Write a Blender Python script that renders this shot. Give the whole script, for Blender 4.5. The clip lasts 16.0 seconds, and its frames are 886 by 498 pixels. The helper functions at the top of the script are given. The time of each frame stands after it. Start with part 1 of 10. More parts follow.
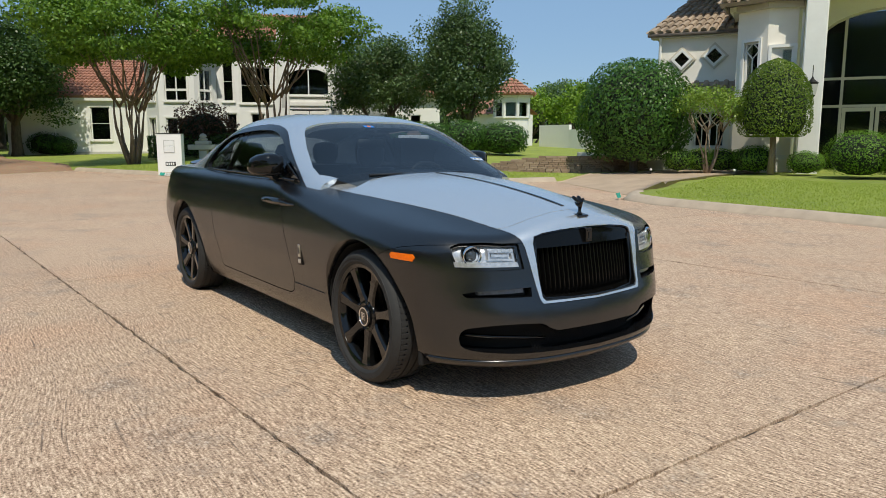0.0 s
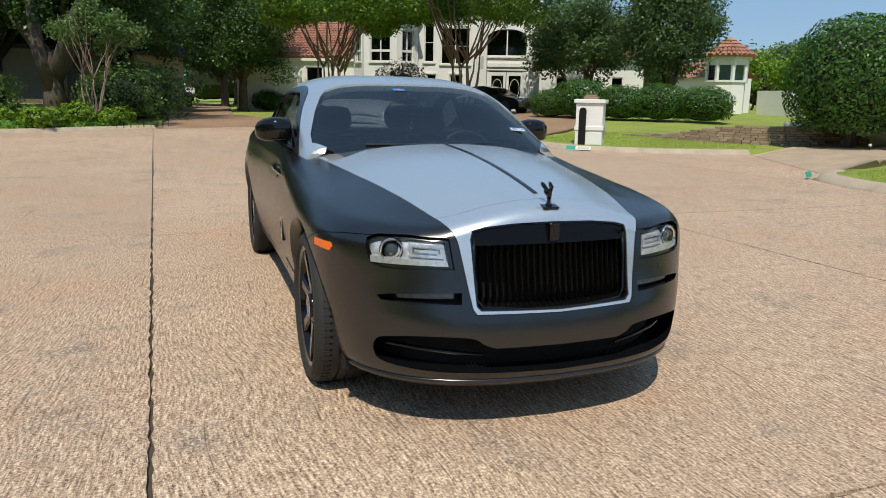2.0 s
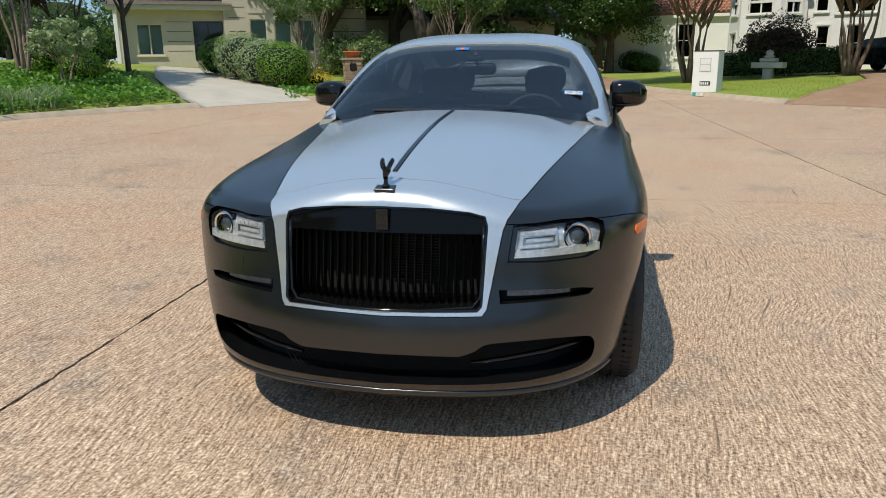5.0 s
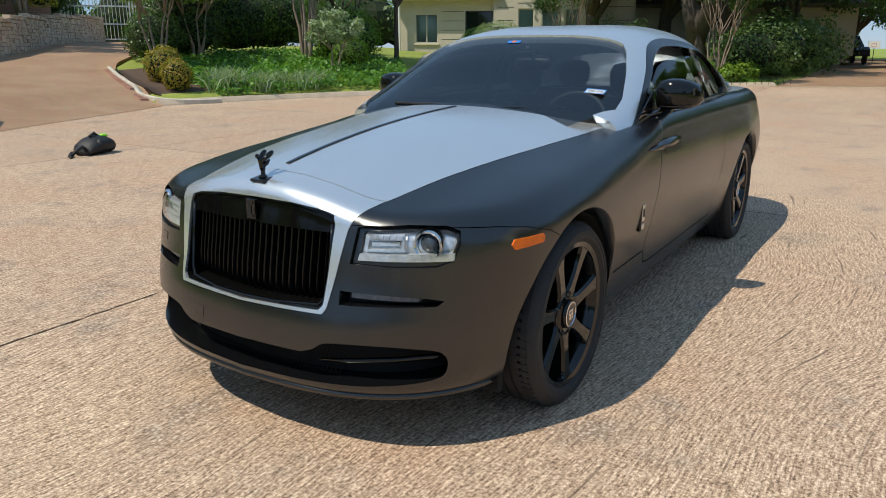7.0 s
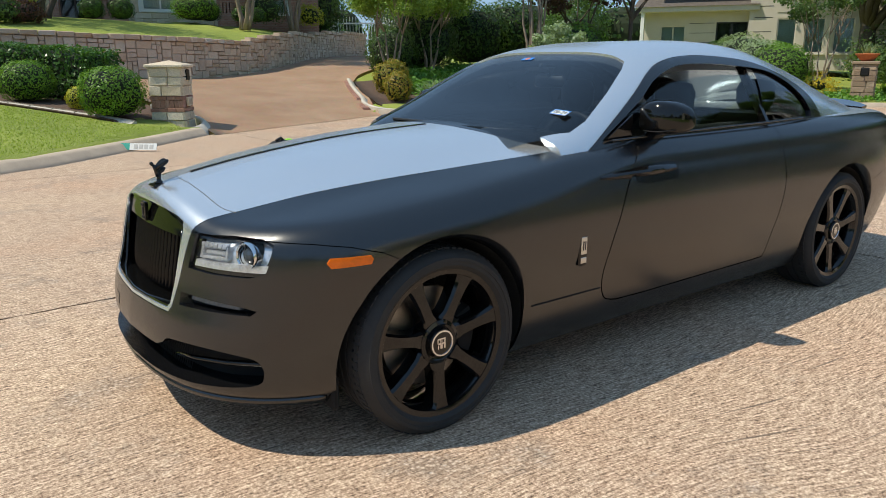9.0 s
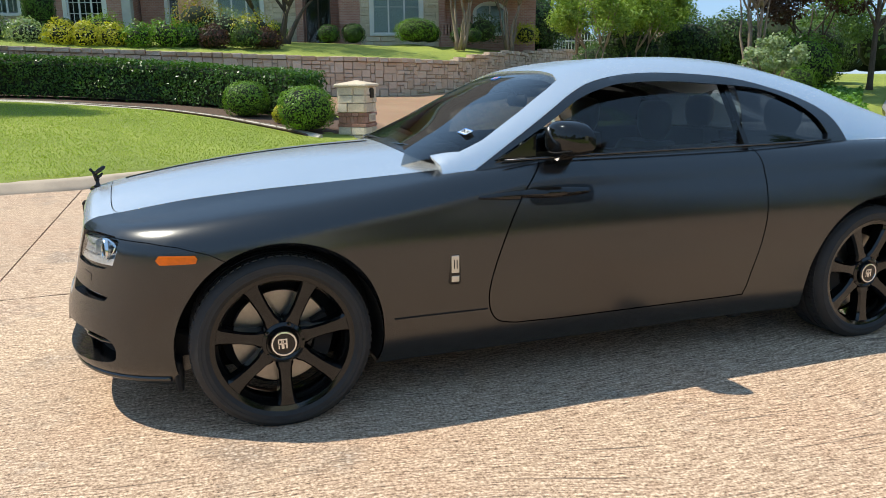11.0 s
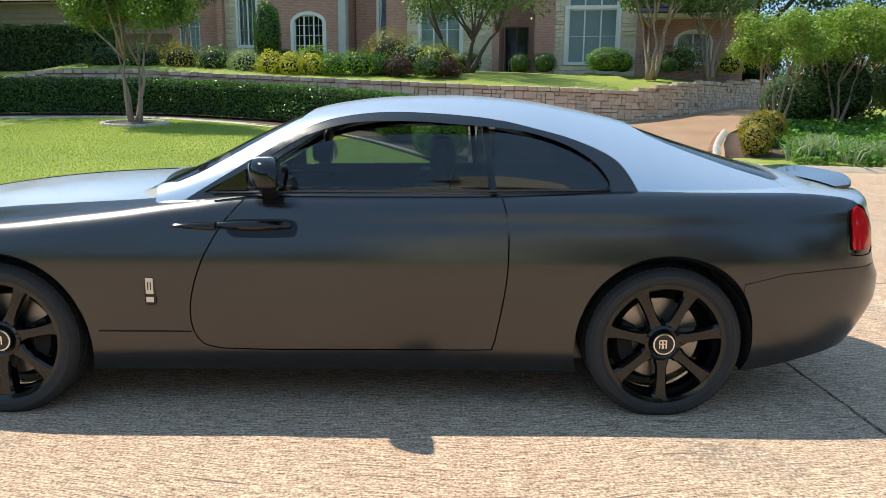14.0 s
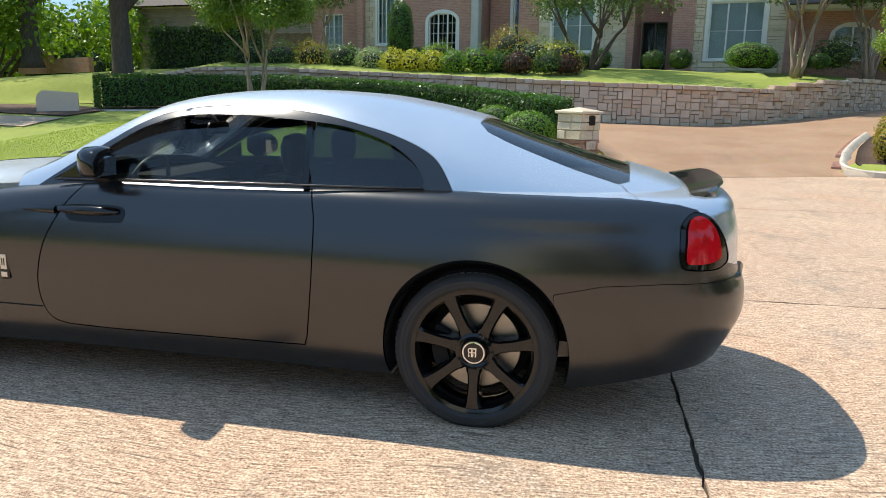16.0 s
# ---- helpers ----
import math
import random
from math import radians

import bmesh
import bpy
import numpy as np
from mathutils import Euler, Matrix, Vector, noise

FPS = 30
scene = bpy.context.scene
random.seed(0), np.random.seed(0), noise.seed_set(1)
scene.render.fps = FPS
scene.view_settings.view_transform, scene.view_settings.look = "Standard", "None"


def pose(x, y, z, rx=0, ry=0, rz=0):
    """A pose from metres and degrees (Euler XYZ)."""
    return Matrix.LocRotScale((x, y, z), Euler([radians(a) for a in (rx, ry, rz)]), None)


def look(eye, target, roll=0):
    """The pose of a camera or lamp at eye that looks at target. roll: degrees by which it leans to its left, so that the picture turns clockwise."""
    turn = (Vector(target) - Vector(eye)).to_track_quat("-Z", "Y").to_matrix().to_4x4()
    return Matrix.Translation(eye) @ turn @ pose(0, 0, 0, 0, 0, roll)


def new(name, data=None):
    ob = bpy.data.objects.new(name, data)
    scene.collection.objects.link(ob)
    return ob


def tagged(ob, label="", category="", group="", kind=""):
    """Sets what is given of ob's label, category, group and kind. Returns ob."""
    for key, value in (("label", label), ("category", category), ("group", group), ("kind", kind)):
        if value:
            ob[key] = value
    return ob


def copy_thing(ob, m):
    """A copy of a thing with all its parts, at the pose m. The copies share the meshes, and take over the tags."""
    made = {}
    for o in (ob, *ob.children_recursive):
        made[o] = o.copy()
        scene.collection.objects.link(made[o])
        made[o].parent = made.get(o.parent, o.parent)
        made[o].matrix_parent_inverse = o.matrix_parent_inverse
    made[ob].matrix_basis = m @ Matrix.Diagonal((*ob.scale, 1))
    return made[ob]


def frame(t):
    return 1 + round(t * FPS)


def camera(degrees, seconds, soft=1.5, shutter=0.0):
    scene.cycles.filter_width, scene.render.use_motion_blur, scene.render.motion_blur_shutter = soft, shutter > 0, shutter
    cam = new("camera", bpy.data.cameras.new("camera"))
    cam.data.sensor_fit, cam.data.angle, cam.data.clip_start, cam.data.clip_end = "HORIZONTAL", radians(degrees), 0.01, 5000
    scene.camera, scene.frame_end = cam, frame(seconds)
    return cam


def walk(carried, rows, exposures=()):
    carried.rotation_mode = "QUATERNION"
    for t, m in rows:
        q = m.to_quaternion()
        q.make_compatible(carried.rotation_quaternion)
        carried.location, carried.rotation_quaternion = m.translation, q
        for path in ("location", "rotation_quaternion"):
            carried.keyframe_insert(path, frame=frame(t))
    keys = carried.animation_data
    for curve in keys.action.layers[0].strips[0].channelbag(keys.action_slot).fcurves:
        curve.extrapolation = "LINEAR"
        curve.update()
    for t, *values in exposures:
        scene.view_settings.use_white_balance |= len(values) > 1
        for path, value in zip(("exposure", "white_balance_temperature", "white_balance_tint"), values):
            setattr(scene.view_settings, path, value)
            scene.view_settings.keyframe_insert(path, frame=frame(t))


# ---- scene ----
cam = camera(62.7, 16.0, 0.9)
METRES, EYE, TILT, LEAN, TURN = 11.765, 1.312, 0.0, 0.0, 54.33
ROWS = [
    (0.0, 0.0, 0.0, 0.0, -0.01, -8.64, 0.09),
    (0.5, 0.0191, 0.0216, 0.0013, 3.1, -9.52, 0.15),
    (1.0, 0.047, 0.0363, 0.0019, 7.08, -10.34, -0.11),
    (1.5, 0.0729, 0.0515, 0.0019, 11.71, -11.04, -0.6),
    (2.0, 0.0974, 0.0673, 0.0028, 16.68, -11.66, -1.03),
    (2.5, 0.1252, 0.0807, 0.0026, 21.64, -12.2, -1.18),
    (3.0, 0.1487, 0.1003, 0.0021, 26.55, -12.71, -0.94),
    (5.5, 0.2398, 0.2151, 0.0029, 51.93, -15.08, 0.56),
    (6.0, 0.253, 0.2411, 0.0021, 57.39, -15.41, 0.3),
    (6.5, 0.2675, 0.266, 0.0031, 62.9, -15.56, 0.07),
    (7.0, 0.2829, 0.292, 0.0043, 68.34, -15.42, 0.0),
    (7.5, 0.2891, 0.3186, 0.0048, 73.54, -15.14, 0.0),
    (8.0, 0.2954, 0.3463, 0.0049, 78.53, -14.87, -0.07),
    (8.5, 0.3013, 0.3776, 0.0057, 83.41, -14.67, -0.12),
    (11.0, 0.2973, 0.538, 0.007, 106.82, -13.11, 0.55),
    (11.5, 0.2898, 0.57, 0.0074, 110.92, -12.65, 0.39),
    (12.0, 0.2779, 0.6006, 0.0087, 114.7, -12.25, 0.13),
    (12.5, 0.2665, 0.6334, 0.0089, 117.95, -11.95, -0.14),
    (13.0, 0.2502, 0.6602, 0.0086, 120.7, -11.61, -0.31),
    (13.5, 0.2296, 0.6875, 0.0098, 122.99, -11.28, -0.4),
    (14.0, 0.2114, 0.7181, 0.0111, 125.13, -11.04, -0.54),
    (14.5, 0.1892, 0.7436, 0.0101, 127.37, -10.95, -0.72),
    (15.0, 0.1656, 0.767, 0.0112, 130.06, -11.06, -0.93),
    (15.5, 0.1433, 0.7936, 0.0126, 133.41, -11.24, -1.04),
    (16.0, 0.1199, 0.816, 0.0118, 137.47, -11.4, -1.04),
]
EXPOSURES = [(0.0, 0.90, 6900, 6), (5.0, 0.93, 6900, 6), (8.5, 1.03, 6900, 6), (11.0, 1.42, 6900, 6), (13.5, 1.57, 6900, 6), (16.0, 1.57, 6900, 8)]
walk(cam, [(t, pose(4.940, -2.784, EYE, TILT, LEAN, TURN) @ pose(METRES * x, METRES * y, METRES * z, 90 + pitch, roll, yaw)) for t, x, y, z, yaw, pitch, roll in ROWS], EXPOSURES)

# ---- light: a clear summer noon, the sun over the nose of the car ----
SUN_WAY = Vector((0.65, -0.29, 1.10)).normalized()
world = bpy.data.worlds.new("sky")
scene.world = world
world.use_nodes = True
wn = world.node_tree.nodes
wl = world.node_tree.links
sky = wn.new("ShaderNodeTexSky")
sky.sky_type = "NISHITA"
sky.sun_disc = False
sky.sun_elevation = math.asin(SUN_WAY.z)
sky.sun_rotation = math.atan2(SUN_WAY.x, SUN_WAY.y)
sky.altitude, sky.air_density, sky.dust_density, sky.ozone_density = 200, 1.0, 0.0, 3.0
# the clear blue of a dry day, evened out over the dome
even = wn.new("ShaderNodeMix")
even.data_type = "RGBA"
even.inputs[0].default_value = 0.90
even.inputs[7].default_value = (0.72, 1.24, 2.10, 1)
wl.new(sky.outputs["Color"], even.inputs[6])
wl.new(even.outputs[2], wn["Background"].inputs["Color"])
wn["Background"].inputs["Strength"].default_value = 0.15
sun = new("sun", bpy.data.lights.new("sun", "SUN"))
sun.data.energy, sun.data.angle, sun.data.color = 2.0, radians(0.55), (1.0, 0.95, 0.87)
sun.matrix_world = look((0, 0, 40), Vector((0, 0, 40)) - SUN_WAY)
scene.view_settings.exposure = 0.45

# ---- materials ----
class Nodes:
    """A small node writer for one material."""
    def __init__(self, name):
        self.m = bpy.data.materials.new(name)
        self.m.use_nodes = True
        self.t = self.m.node_tree
        self.b = self.t.nodes["Principled BSDF"]
        self.out = self.t.nodes["Material Output"]

    def n(self, kind, **props):
        nd = self.t.nodes.new("ShaderNode" + kind)
        for k, v in props.items():
            setattr(nd, k, v)
        return nd

    def link(self, a, b):
        self.t.links.new(a, b)

    def coords(self, which="Object", scale=(1, 1, 1), turn=0.0):
        c = self.n("TexCoord")
        mp = self.n("Mapping")
        mp.inputs["Scale"].default_value = scale
        mp.inputs["Rotation"].default_value = (0, 0, turn)
        self.link(c.outputs[which], mp.inputs["Vector"])
        return mp.outputs["Vector"]

    def noise(self, vec, scale, detail=4.0, rough=0.55, distort=0.0):
        nd = self.n("TexNoise")
        nd.inputs["Scale"].default_value = scale
        nd.inputs["Detail"].default_value = detail
        nd.inputs["Roughness"].default_value = rough
        nd.inputs["Distortion"].default_value = distort
        self.link(vec, nd.inputs["Vector"])
        return nd.outputs["Fac"]

    def ramp(self, fac, stops):
        nd = self.n("ValToRGB")
        el = nd.color_ramp.elements
        while len(el) < len(stops):
            el.new(0.5)
        for e, (p, c) in zip(el, stops):
            e.position, e.color = p, (*c, 1) if len(c) == 3 else c
        self.link(fac, nd.inputs["Fac"])
        return nd.outputs["Color"]

    def mix(self, fac, a, b, mode="MIX"):
        nd = self.n("Mix", data_type="RGBA", blend_type=mode)
        for sock, v in ((nd.inputs[0], fac), (nd.inputs[6], a), (nd.inputs[7], b)):
            if isinstance(v, (int, float)):
                sock.default_value = v
            elif isinstance(v, tuple):
                sock.default_value = (*v, 1)
            else:
                self.link(v, sock)
        return nd.outputs[2]

    def math(self, op, a, b=0.0, c=0.0):
        nd = self.n("Math", operation=op)
        for sock, v in zip(nd.inputs, (a, b, c)):
            if isinstance(v, (int, float)):
                sock.default_value = v
            else:
                self.link(v, sock)
        return nd.outputs[0]

    def bump(self, height, strength, dist, onto=None):
        nd = self.n("Bump")
        nd.inputs["Strength"].default_value = strength
        nd.inputs["Distance"].default_value = dist
        self.link(height, nd.inputs["Height"])
        if onto:
            self.link(onto, nd.inputs["Normal"])
        return nd.outputs["Normal"]

    def done(self, color=None, rough=None, metal=None, normal=None, **more):
        for key, v in (("Base Color", color), ("Roughness", rough), ("Metallic", metal), ("Normal", normal), *more.items()):
            if v is None:
                continue
            sock = self.b.inputs[key]
            if isinstance(v, tuple):
                sock.default_value = (*v, 1) if len(v) == 3 else v
            elif isinstance(v, (int, float)):
                sock.default_value = v
            else:
                self.link(v, sock)
        return self.m


def rgb(h):
    """Linear colour from an sRGB hex string."""
    c = [int(h[i:i + 2], 16) / 255 for i in (0, 2, 4)]
    return tuple(x / 12.92 if x <= 0.04045 else ((x + 0.055) / 1.055) ** 2.4 for x in c)


def simple(name, color, rough=0.5, metal=0.0, vary=0.12, scale=6.0, bump=0.0, fine=120.0, **more):
    """A plain surface with blotches and a fine grain."""
    s = Nodes(name)
    v = s.coords()
    big = s.noise(v, scale, 5)
    small = s.noise(v, fine, 3)
    dark = tuple(c * (1 - vary) for c in color)
    light = tuple(min(1, c * (1 + vary)) for c in color)
    col = s.ramp(s.math("ADD", s.math("MULTIPLY", big, 0.7), s.math("MULTIPLY", small, 0.3)), [(0.3, dark), (0.7, light)])
    nrm = s.bump(small, bump, 0.004) if bump else None
    return s.done(col, rough, metal, nrm, **more)


def concrete_material():
    s = Nodes("broomed_concrete")
    v = s.coords("Object")
    info = s.n("ObjectInfo")
    rnd = info.outputs["Random"]
    sep = s.n("SeparateXYZ")
    s.link(v, sep.inputs[0])
    # broom strokes roughly along the street; on some slabs the sweeps curve
    off = s.n("CombineXYZ")
    s.link(s.math("MULTIPLY", rnd, 41.0), off.inputs[2])
    moved = s.n("VectorMath", operation="ADD")
    s.link(v, moved.inputs[0])
    s.link(off.outputs[0], moved.inputs[1])
    warp = s.noise(moved.outputs[0], 0.42, 1, 0.4)
    y = s.math("ADD", sep.outputs["Y"], s.math("MULTIPLY", warp, s.math("ADD", s.math("MULTIPLY", rnd, 1.1), 0.12)))

    def strokes(fx, fy, detail):
        comb = s.n("CombineXYZ")
        s.link(s.math("MULTIPLY", sep.outputs["X"], fx), comb.inputs[0])
        s.link(s.math("MULTIPLY", y, fy), comb.inputs[1])
        return s.noise(comb.outputs[0], 1.0, detail, 0.65)

    fine = strokes(11.0, 84.0, 3)
    long_ = strokes(1.1, 36.0, 2)
    grit = s.noise(v, 72.0, 4, 0.75)
    patch = s.noise(v, 0.5, 5, 0.6)
    worn = s.noise(v, 1.3, 6, 0.7)
    stain = s.noise(v, 2.6, 7, 0.72)
    streak = s.ramp(fine, [(0.38, (0, 0, 0)), (0.62, (1, 1, 1))])
    grain = s.ramp(grit, [(0.39, (0, 0, 0)), (0.61, (1, 1, 1))])
    f = s.math("ADD", s.math("MULTIPLY", streak, 0.42), s.math("MULTIPLY", grain, 0.58))
    col = s.ramp(f, [(0.02, CONC[0]), (0.30, CONC[1]), (0.58, CONC[2]), (0.98, CONC[3])])
    # warmer and greyer areas
    tint = s.ramp(patch, [(0.32, (1.0, 0.90, 0.83)), (0.5, (0.96, 0.95, 0.93)), (0.68, (1.04, 1.04, 1.00))])
    col = s.mix(1.0, col, tint, "MULTIPLY")
    # worn places show pale stones in dark paste
    pebble = s.n("TexVoronoi")
    pebble.inputs["Scale"].default_value = 48.0
    s.link(v, pebble.inputs["Vector"])
    stones = s.ramp(pebble.outputs["Distance"], [(0.20, (0.74, 0.66, 0.57)), (0.36, (0.44, 0.35, 0.275)), (0.50, (0.13, 0.10, 0.08))])
    open_ = s.ramp(worn, [(0.54, (0, 0, 0)), (0.66, (1, 1, 1))])
    col = s.mix(s.math("MULTIPLY", open_, 0.50), col, stones)
    # grey scuffs
    col = s.mix(s.math("MULTIPLY", s.ramp(stain, [(0.60, (0, 0, 0)), (0.72, (1, 1, 1))]), 0.26), col, (0.20, 0.175, 0.15))
    # sparse deep scratches
    scratch = s.ramp(long_, [(0.29, (0.75, 0.75, 0.75)), (0.36, (0, 0, 0))])
    col = s.mix(scratch, col, (0.10, 0.066, 0.048))
    tone = s.math("ADD", s.math("MULTIPLY", rnd, 0.10), 0.95)
    col = s.mix(1.0, col, tone, "MULTIPLY")
    nrm = s.bump(grit, 0.6, 0.006, s.bump(fine, 0.7, 0.006, s.bump(long_, 0.4, 0.006)))
    return s.done(col, 0.88, 0.0, nrm)


CONC = [(0.085, 0.052, 0.034), (0.33, 0.214, 0.142), (0.53, 0.372, 0.260), (0.88, 0.70, 0.53)]


def aggregate_material(name, a, b, dark):
    s = Nodes(name)
    v = s.coords()
    vor = s.n("TexVoronoi")
    vor.inputs["Scale"].default_value = 70.0
    s.link(v, vor.inputs["Vector"])
    patch = s.noise(v, 0.6, 5, 0.6)
    stain = s.noise(v, 2.6, 5, 0.6)
    base = s.ramp(patch, [(0.35, a), (0.65, b)])
    peb = s.mix(0.30, base, vor.outputs["Color"], "OVERLAY")
    col = s.mix(s.math("MULTIPLY", s.ramp(stain, [(0.45, (0, 0, 0)), (0.75, (1, 1, 1))]), 0.4), peb, dark)
    return s.done(col, 0.85, 0.0, s.bump(vor.outputs["Distance"], 0.5, 0.006))


def grass_material(name, a, b, c):
    s = Nodes(name)
    v = s.coords()
    patch = s.noise(v, 0.45, 5, 0.6)
    mid = s.noise(v, 7.0, 5, 0.7)
    fine = s.noise(v, 90.0, 3, 0.7)
    col = s.ramp(patch, [(0.3, a), (0.55, b), (0.75, c)])
    col = s.mix(s.math("MULTIPLY", s.ramp(mid, [(0.35, (0, 0, 0)), (0.65, (1, 1, 1))]), 0.35), col, a)
    col = s.mix(s.ramp(fine, [(0.35, (0.5, 0.5, 0.5)), (0.6, (0, 0, 0))]), col, tuple(x * 0.35 for x in a))
    return s.done(col, 0.9, 0.0, s.bump(fine, 0.9, 0.02))


def leaf_material(name, a, b, gloss=0.45):
    """Leaves: each leaf has its own tone, and lets some light through."""
    s = Nodes(name)
    geo = s.n("NewGeometry")
    v = s.coords()
    clump = s.noise(v, 1.3, 3)
    f = s.math("ADD", s.math("MULTIPLY", geo.outputs["Random Per Island"], 0.6), s.math("MULTIPLY", clump, 0.4))
    col = s.ramp(f, [(0.15, a), (0.85, b)])
    s.done(col, gloss, 0.0)
    s.b.inputs["Specular IOR Level"].default_value = 0.35
    tr = s.n("BsdfTranslucent")
    s.link(s.mix(1.0, col, (1.0, 1.1, 0.45), "MULTIPLY"), tr.inputs["Color"])
    mx = s.n("MixShader")
    mx.inputs[0].default_value = 0.38
    s.link(s.b.outputs[0], mx.inputs[1])
    s.link(tr.outputs[0], mx.inputs[2])
    s.link(mx.outputs[0], s.out.inputs["Surface"])
    return s.m


def bark_material(name, a, b):
    s = Nodes(name)
    v = s.coords("Object", (1, 1, 0.18))
    f = s.noise(v, 22.0, 6, 0.65)
    return s.done(s.ramp(f, [(0.3, a), (0.7, b)]), 0.85, 0.0, s.bump(f, 0.7, 0.02))


def brick_material(name, a, b, mortar):
    """Far brickwork, too fine to lay brick by brick."""
    s = Nodes(name)
    c = s.n("TexCoord")
    sep = s.n("SeparateXYZ")
    s.link(c.outputs["Object"], sep.inputs[0])
    comb = s.n("CombineXYZ")
    s.link(s.math("ADD", sep.outputs["X"], sep.outputs["Y"]), comb.inputs[0])
    s.link(sep.outputs["Z"], comb.inputs[1])
    br = s.n("TexBrick")
    br.inputs["Scale"].default_value = 1.0
    br.inputs["Brick Width"].default_value = 0.21
    br.inputs["Row Height"].default_value = 0.075
    br.inputs["Mortar Size"].default_value = 0.008
    br.inputs["Color1"].default_value = (*a, 1)
    br.inputs["Color2"].default_value = (*b, 1)
    br.inputs["Mortar"].default_value = (*mortar, 1)
    s.link(comb.outputs[0], br.inputs["Vector"])
    n1 = s.noise(c.outputs["Object"], 1.5, 5)
    col = s.mix(0.35, br.outputs["Color"], s.ramp(n1, [(0.3, a), (0.7, b)]))
    return s.done(col, 0.85, 0.0, s.bump(br.outputs["Fac"], -0.4, 0.01))


def stone_material(name, a, b, c, rnd=0.5):
    s = Nodes(name)
    v = s.coords()
    info = s.n("ObjectInfo")
    geo = s.n("NewGeometry")
    f1 = s.noise(v, 3.0, 6, 0.65)
    f2 = s.noise(v, 40.0, 4, 0.65)
    r = s.math("FRACT", s.math("ADD", info.outputs["Random"], geo.outputs["Random Per Island"]))
    col = s.ramp(s.math("ADD", s.math("MULTIPLY", r, rnd), s.math("MULTIPLY", f1, 1 - rnd)), [(0.2, a), (0.5, b), (0.8, c)])
    col = s.mix(s.math("MULTIPLY", s.ramp(f2, [(0.4, (1, 1, 1)), (0.55, (0, 0, 0))]), 0.35), col, tuple(x * 0.5 for x in a))
    return s.done(col, 0.9, 0.0, s.bump(f1, 0.5, 0.03, s.bump(f2, 0.5, 0.006)))


def pane_material(name, tint, gloss_rough=0.02, ior=1.5):
    """Clear or tinted glass in a thin sheet: see-through with a real reflection."""
    s = Nodes(name)
    tr = s.n("BsdfTransparent")
    tr.inputs["Color"].default_value = (*tint, 1)
    gl = s.n("BsdfGlossy")
    gl.inputs["Roughness"].default_value = gloss_rough
    fr = s.n("Fresnel")
    fr.inputs["IOR"].default_value = ior
    mx = s.n("MixShader")
    s.link(fr.outputs[0], mx.inputs[0])
    s.link(tr.outputs[0], mx.inputs[1])
    s.link(gl.outputs[0], mx.inputs[2])
    s.link(mx.outputs[0], s.out.inputs["Surface"])
    return s.m


def satin_paint(name, color, rough, metal, flake=0.0, coat=0.0, spec=0.5):
    """Wrapped or painted car sheet with faint orange peel and dust."""
    s = Nodes(name)
    v = s.coords()
    peel = s.noise(v, 180.0, 2)
    dust = s.noise(v, 3.0, 6, 0.7)
    r = s.math("ADD", s.math("MULTIPLY", dust, 0.10), rough - 0.05)
    col = s.mix(s.math("MULTIPLY", dust, 0.10), color, tuple(min(1, c * 1.5 + 0.01) for c in color))
    if flake:
        fl = s.noise(v, 1400.0, 1)
        col = s.mix(s.math("MULTIPLY", fl, flake), col, tuple(min(1, c * 1.6) for c in color))
    s.done(col, r, metal, s.bump(peel, 0.02, 0.002))
    s.b.inputs["Coat Weight"].default_value = coat
    s.b.inputs["Specular IOR Level"].default_value = spec
    s.b.inputs["Coat Roughness"].default_value = 0.03
    return s.m


M = {}
M["concrete"] = concrete_material()
M["aggregate"] = aggregate_material("exposed_aggregate", (0.30, 0.175, 0.10), (0.37, 0.235, 0.145), (0.24, 0.15, 0.09))
M["drive_pale"] = simple("pale_concrete", (0.50, 0.45, 0.38), 0.85, vary=0.12, scale=1.2, bump=0.3)
M["drive_tan"] = simple("tan_concrete", (0.44, 0.325, 0.225), 0.88, vary=0.18, scale=1.5, bump=0.5)
M["kerb"] = simple("kerb_concrete", (0.44, 0.35, 0.26), 0.88, vary=0.2, scale=3.0, bump=0.4)
M["kerb_pale"] = simple("edging_stone", (0.52, 0.47, 0.39), 0.88, vary=0.2, scale=4.0, bump=0.4)
M["joint"] = simple("joint_dirt", (0.07, 0.05, 0.035), 0.95, vary=0.3, scale=9.0)
M["grass"] = grass_material("lawn", (0.24, 0.30, 0.05), (0.34, 0.40, 0.065), (0.44, 0.47, 0.10))
M["blade"] = leaf_material("grass_blades", (0.27, 0.35, 0.05), (0.47, 0.54, 0.12), 0.6)
M["mulch"] = simple("bark_mulch", (0.10, 0.06, 0.04), 0.95, vary=0.5, scale=22.0, bump=0.9, fine=60.0)
M["stucco"] = simple("white_stucco", (0.80, 0.79, 0.76), 0.9, vary=0.04, scale=1.2, bump=0.25)
M["stucco_tan"] = simple("cream_stucco", (0.84, 0.79, 0.70), 0.9, vary=0.06, scale=1.2, bump=0.25)
M["stucco_beige"] = simple("beige_stucco", (0.55, 0.49, 0.40), 0.9, vary=0.06, scale=1.5, bump=0.25)
M["trim"] = simple("white_trim", (0.78, 0.77, 0.73), 0.6, vary=0.05, scale=3.0)
M["trim_tan"] = simple("cream_trim", (0.60, 0.54, 0.44), 0.7, vary=0.05, scale=3.0)
M["trim_grey"] = simple("grey_stone_trim", (0.50, 0.49, 0.46), 0.8, vary=0.10, scale=3.0)
M["tile_red"] = simple("red_roof_tile", (0.36, 0.17, 0.11), 0.8, vary=0.45, scale=1.7, bump=0.4)
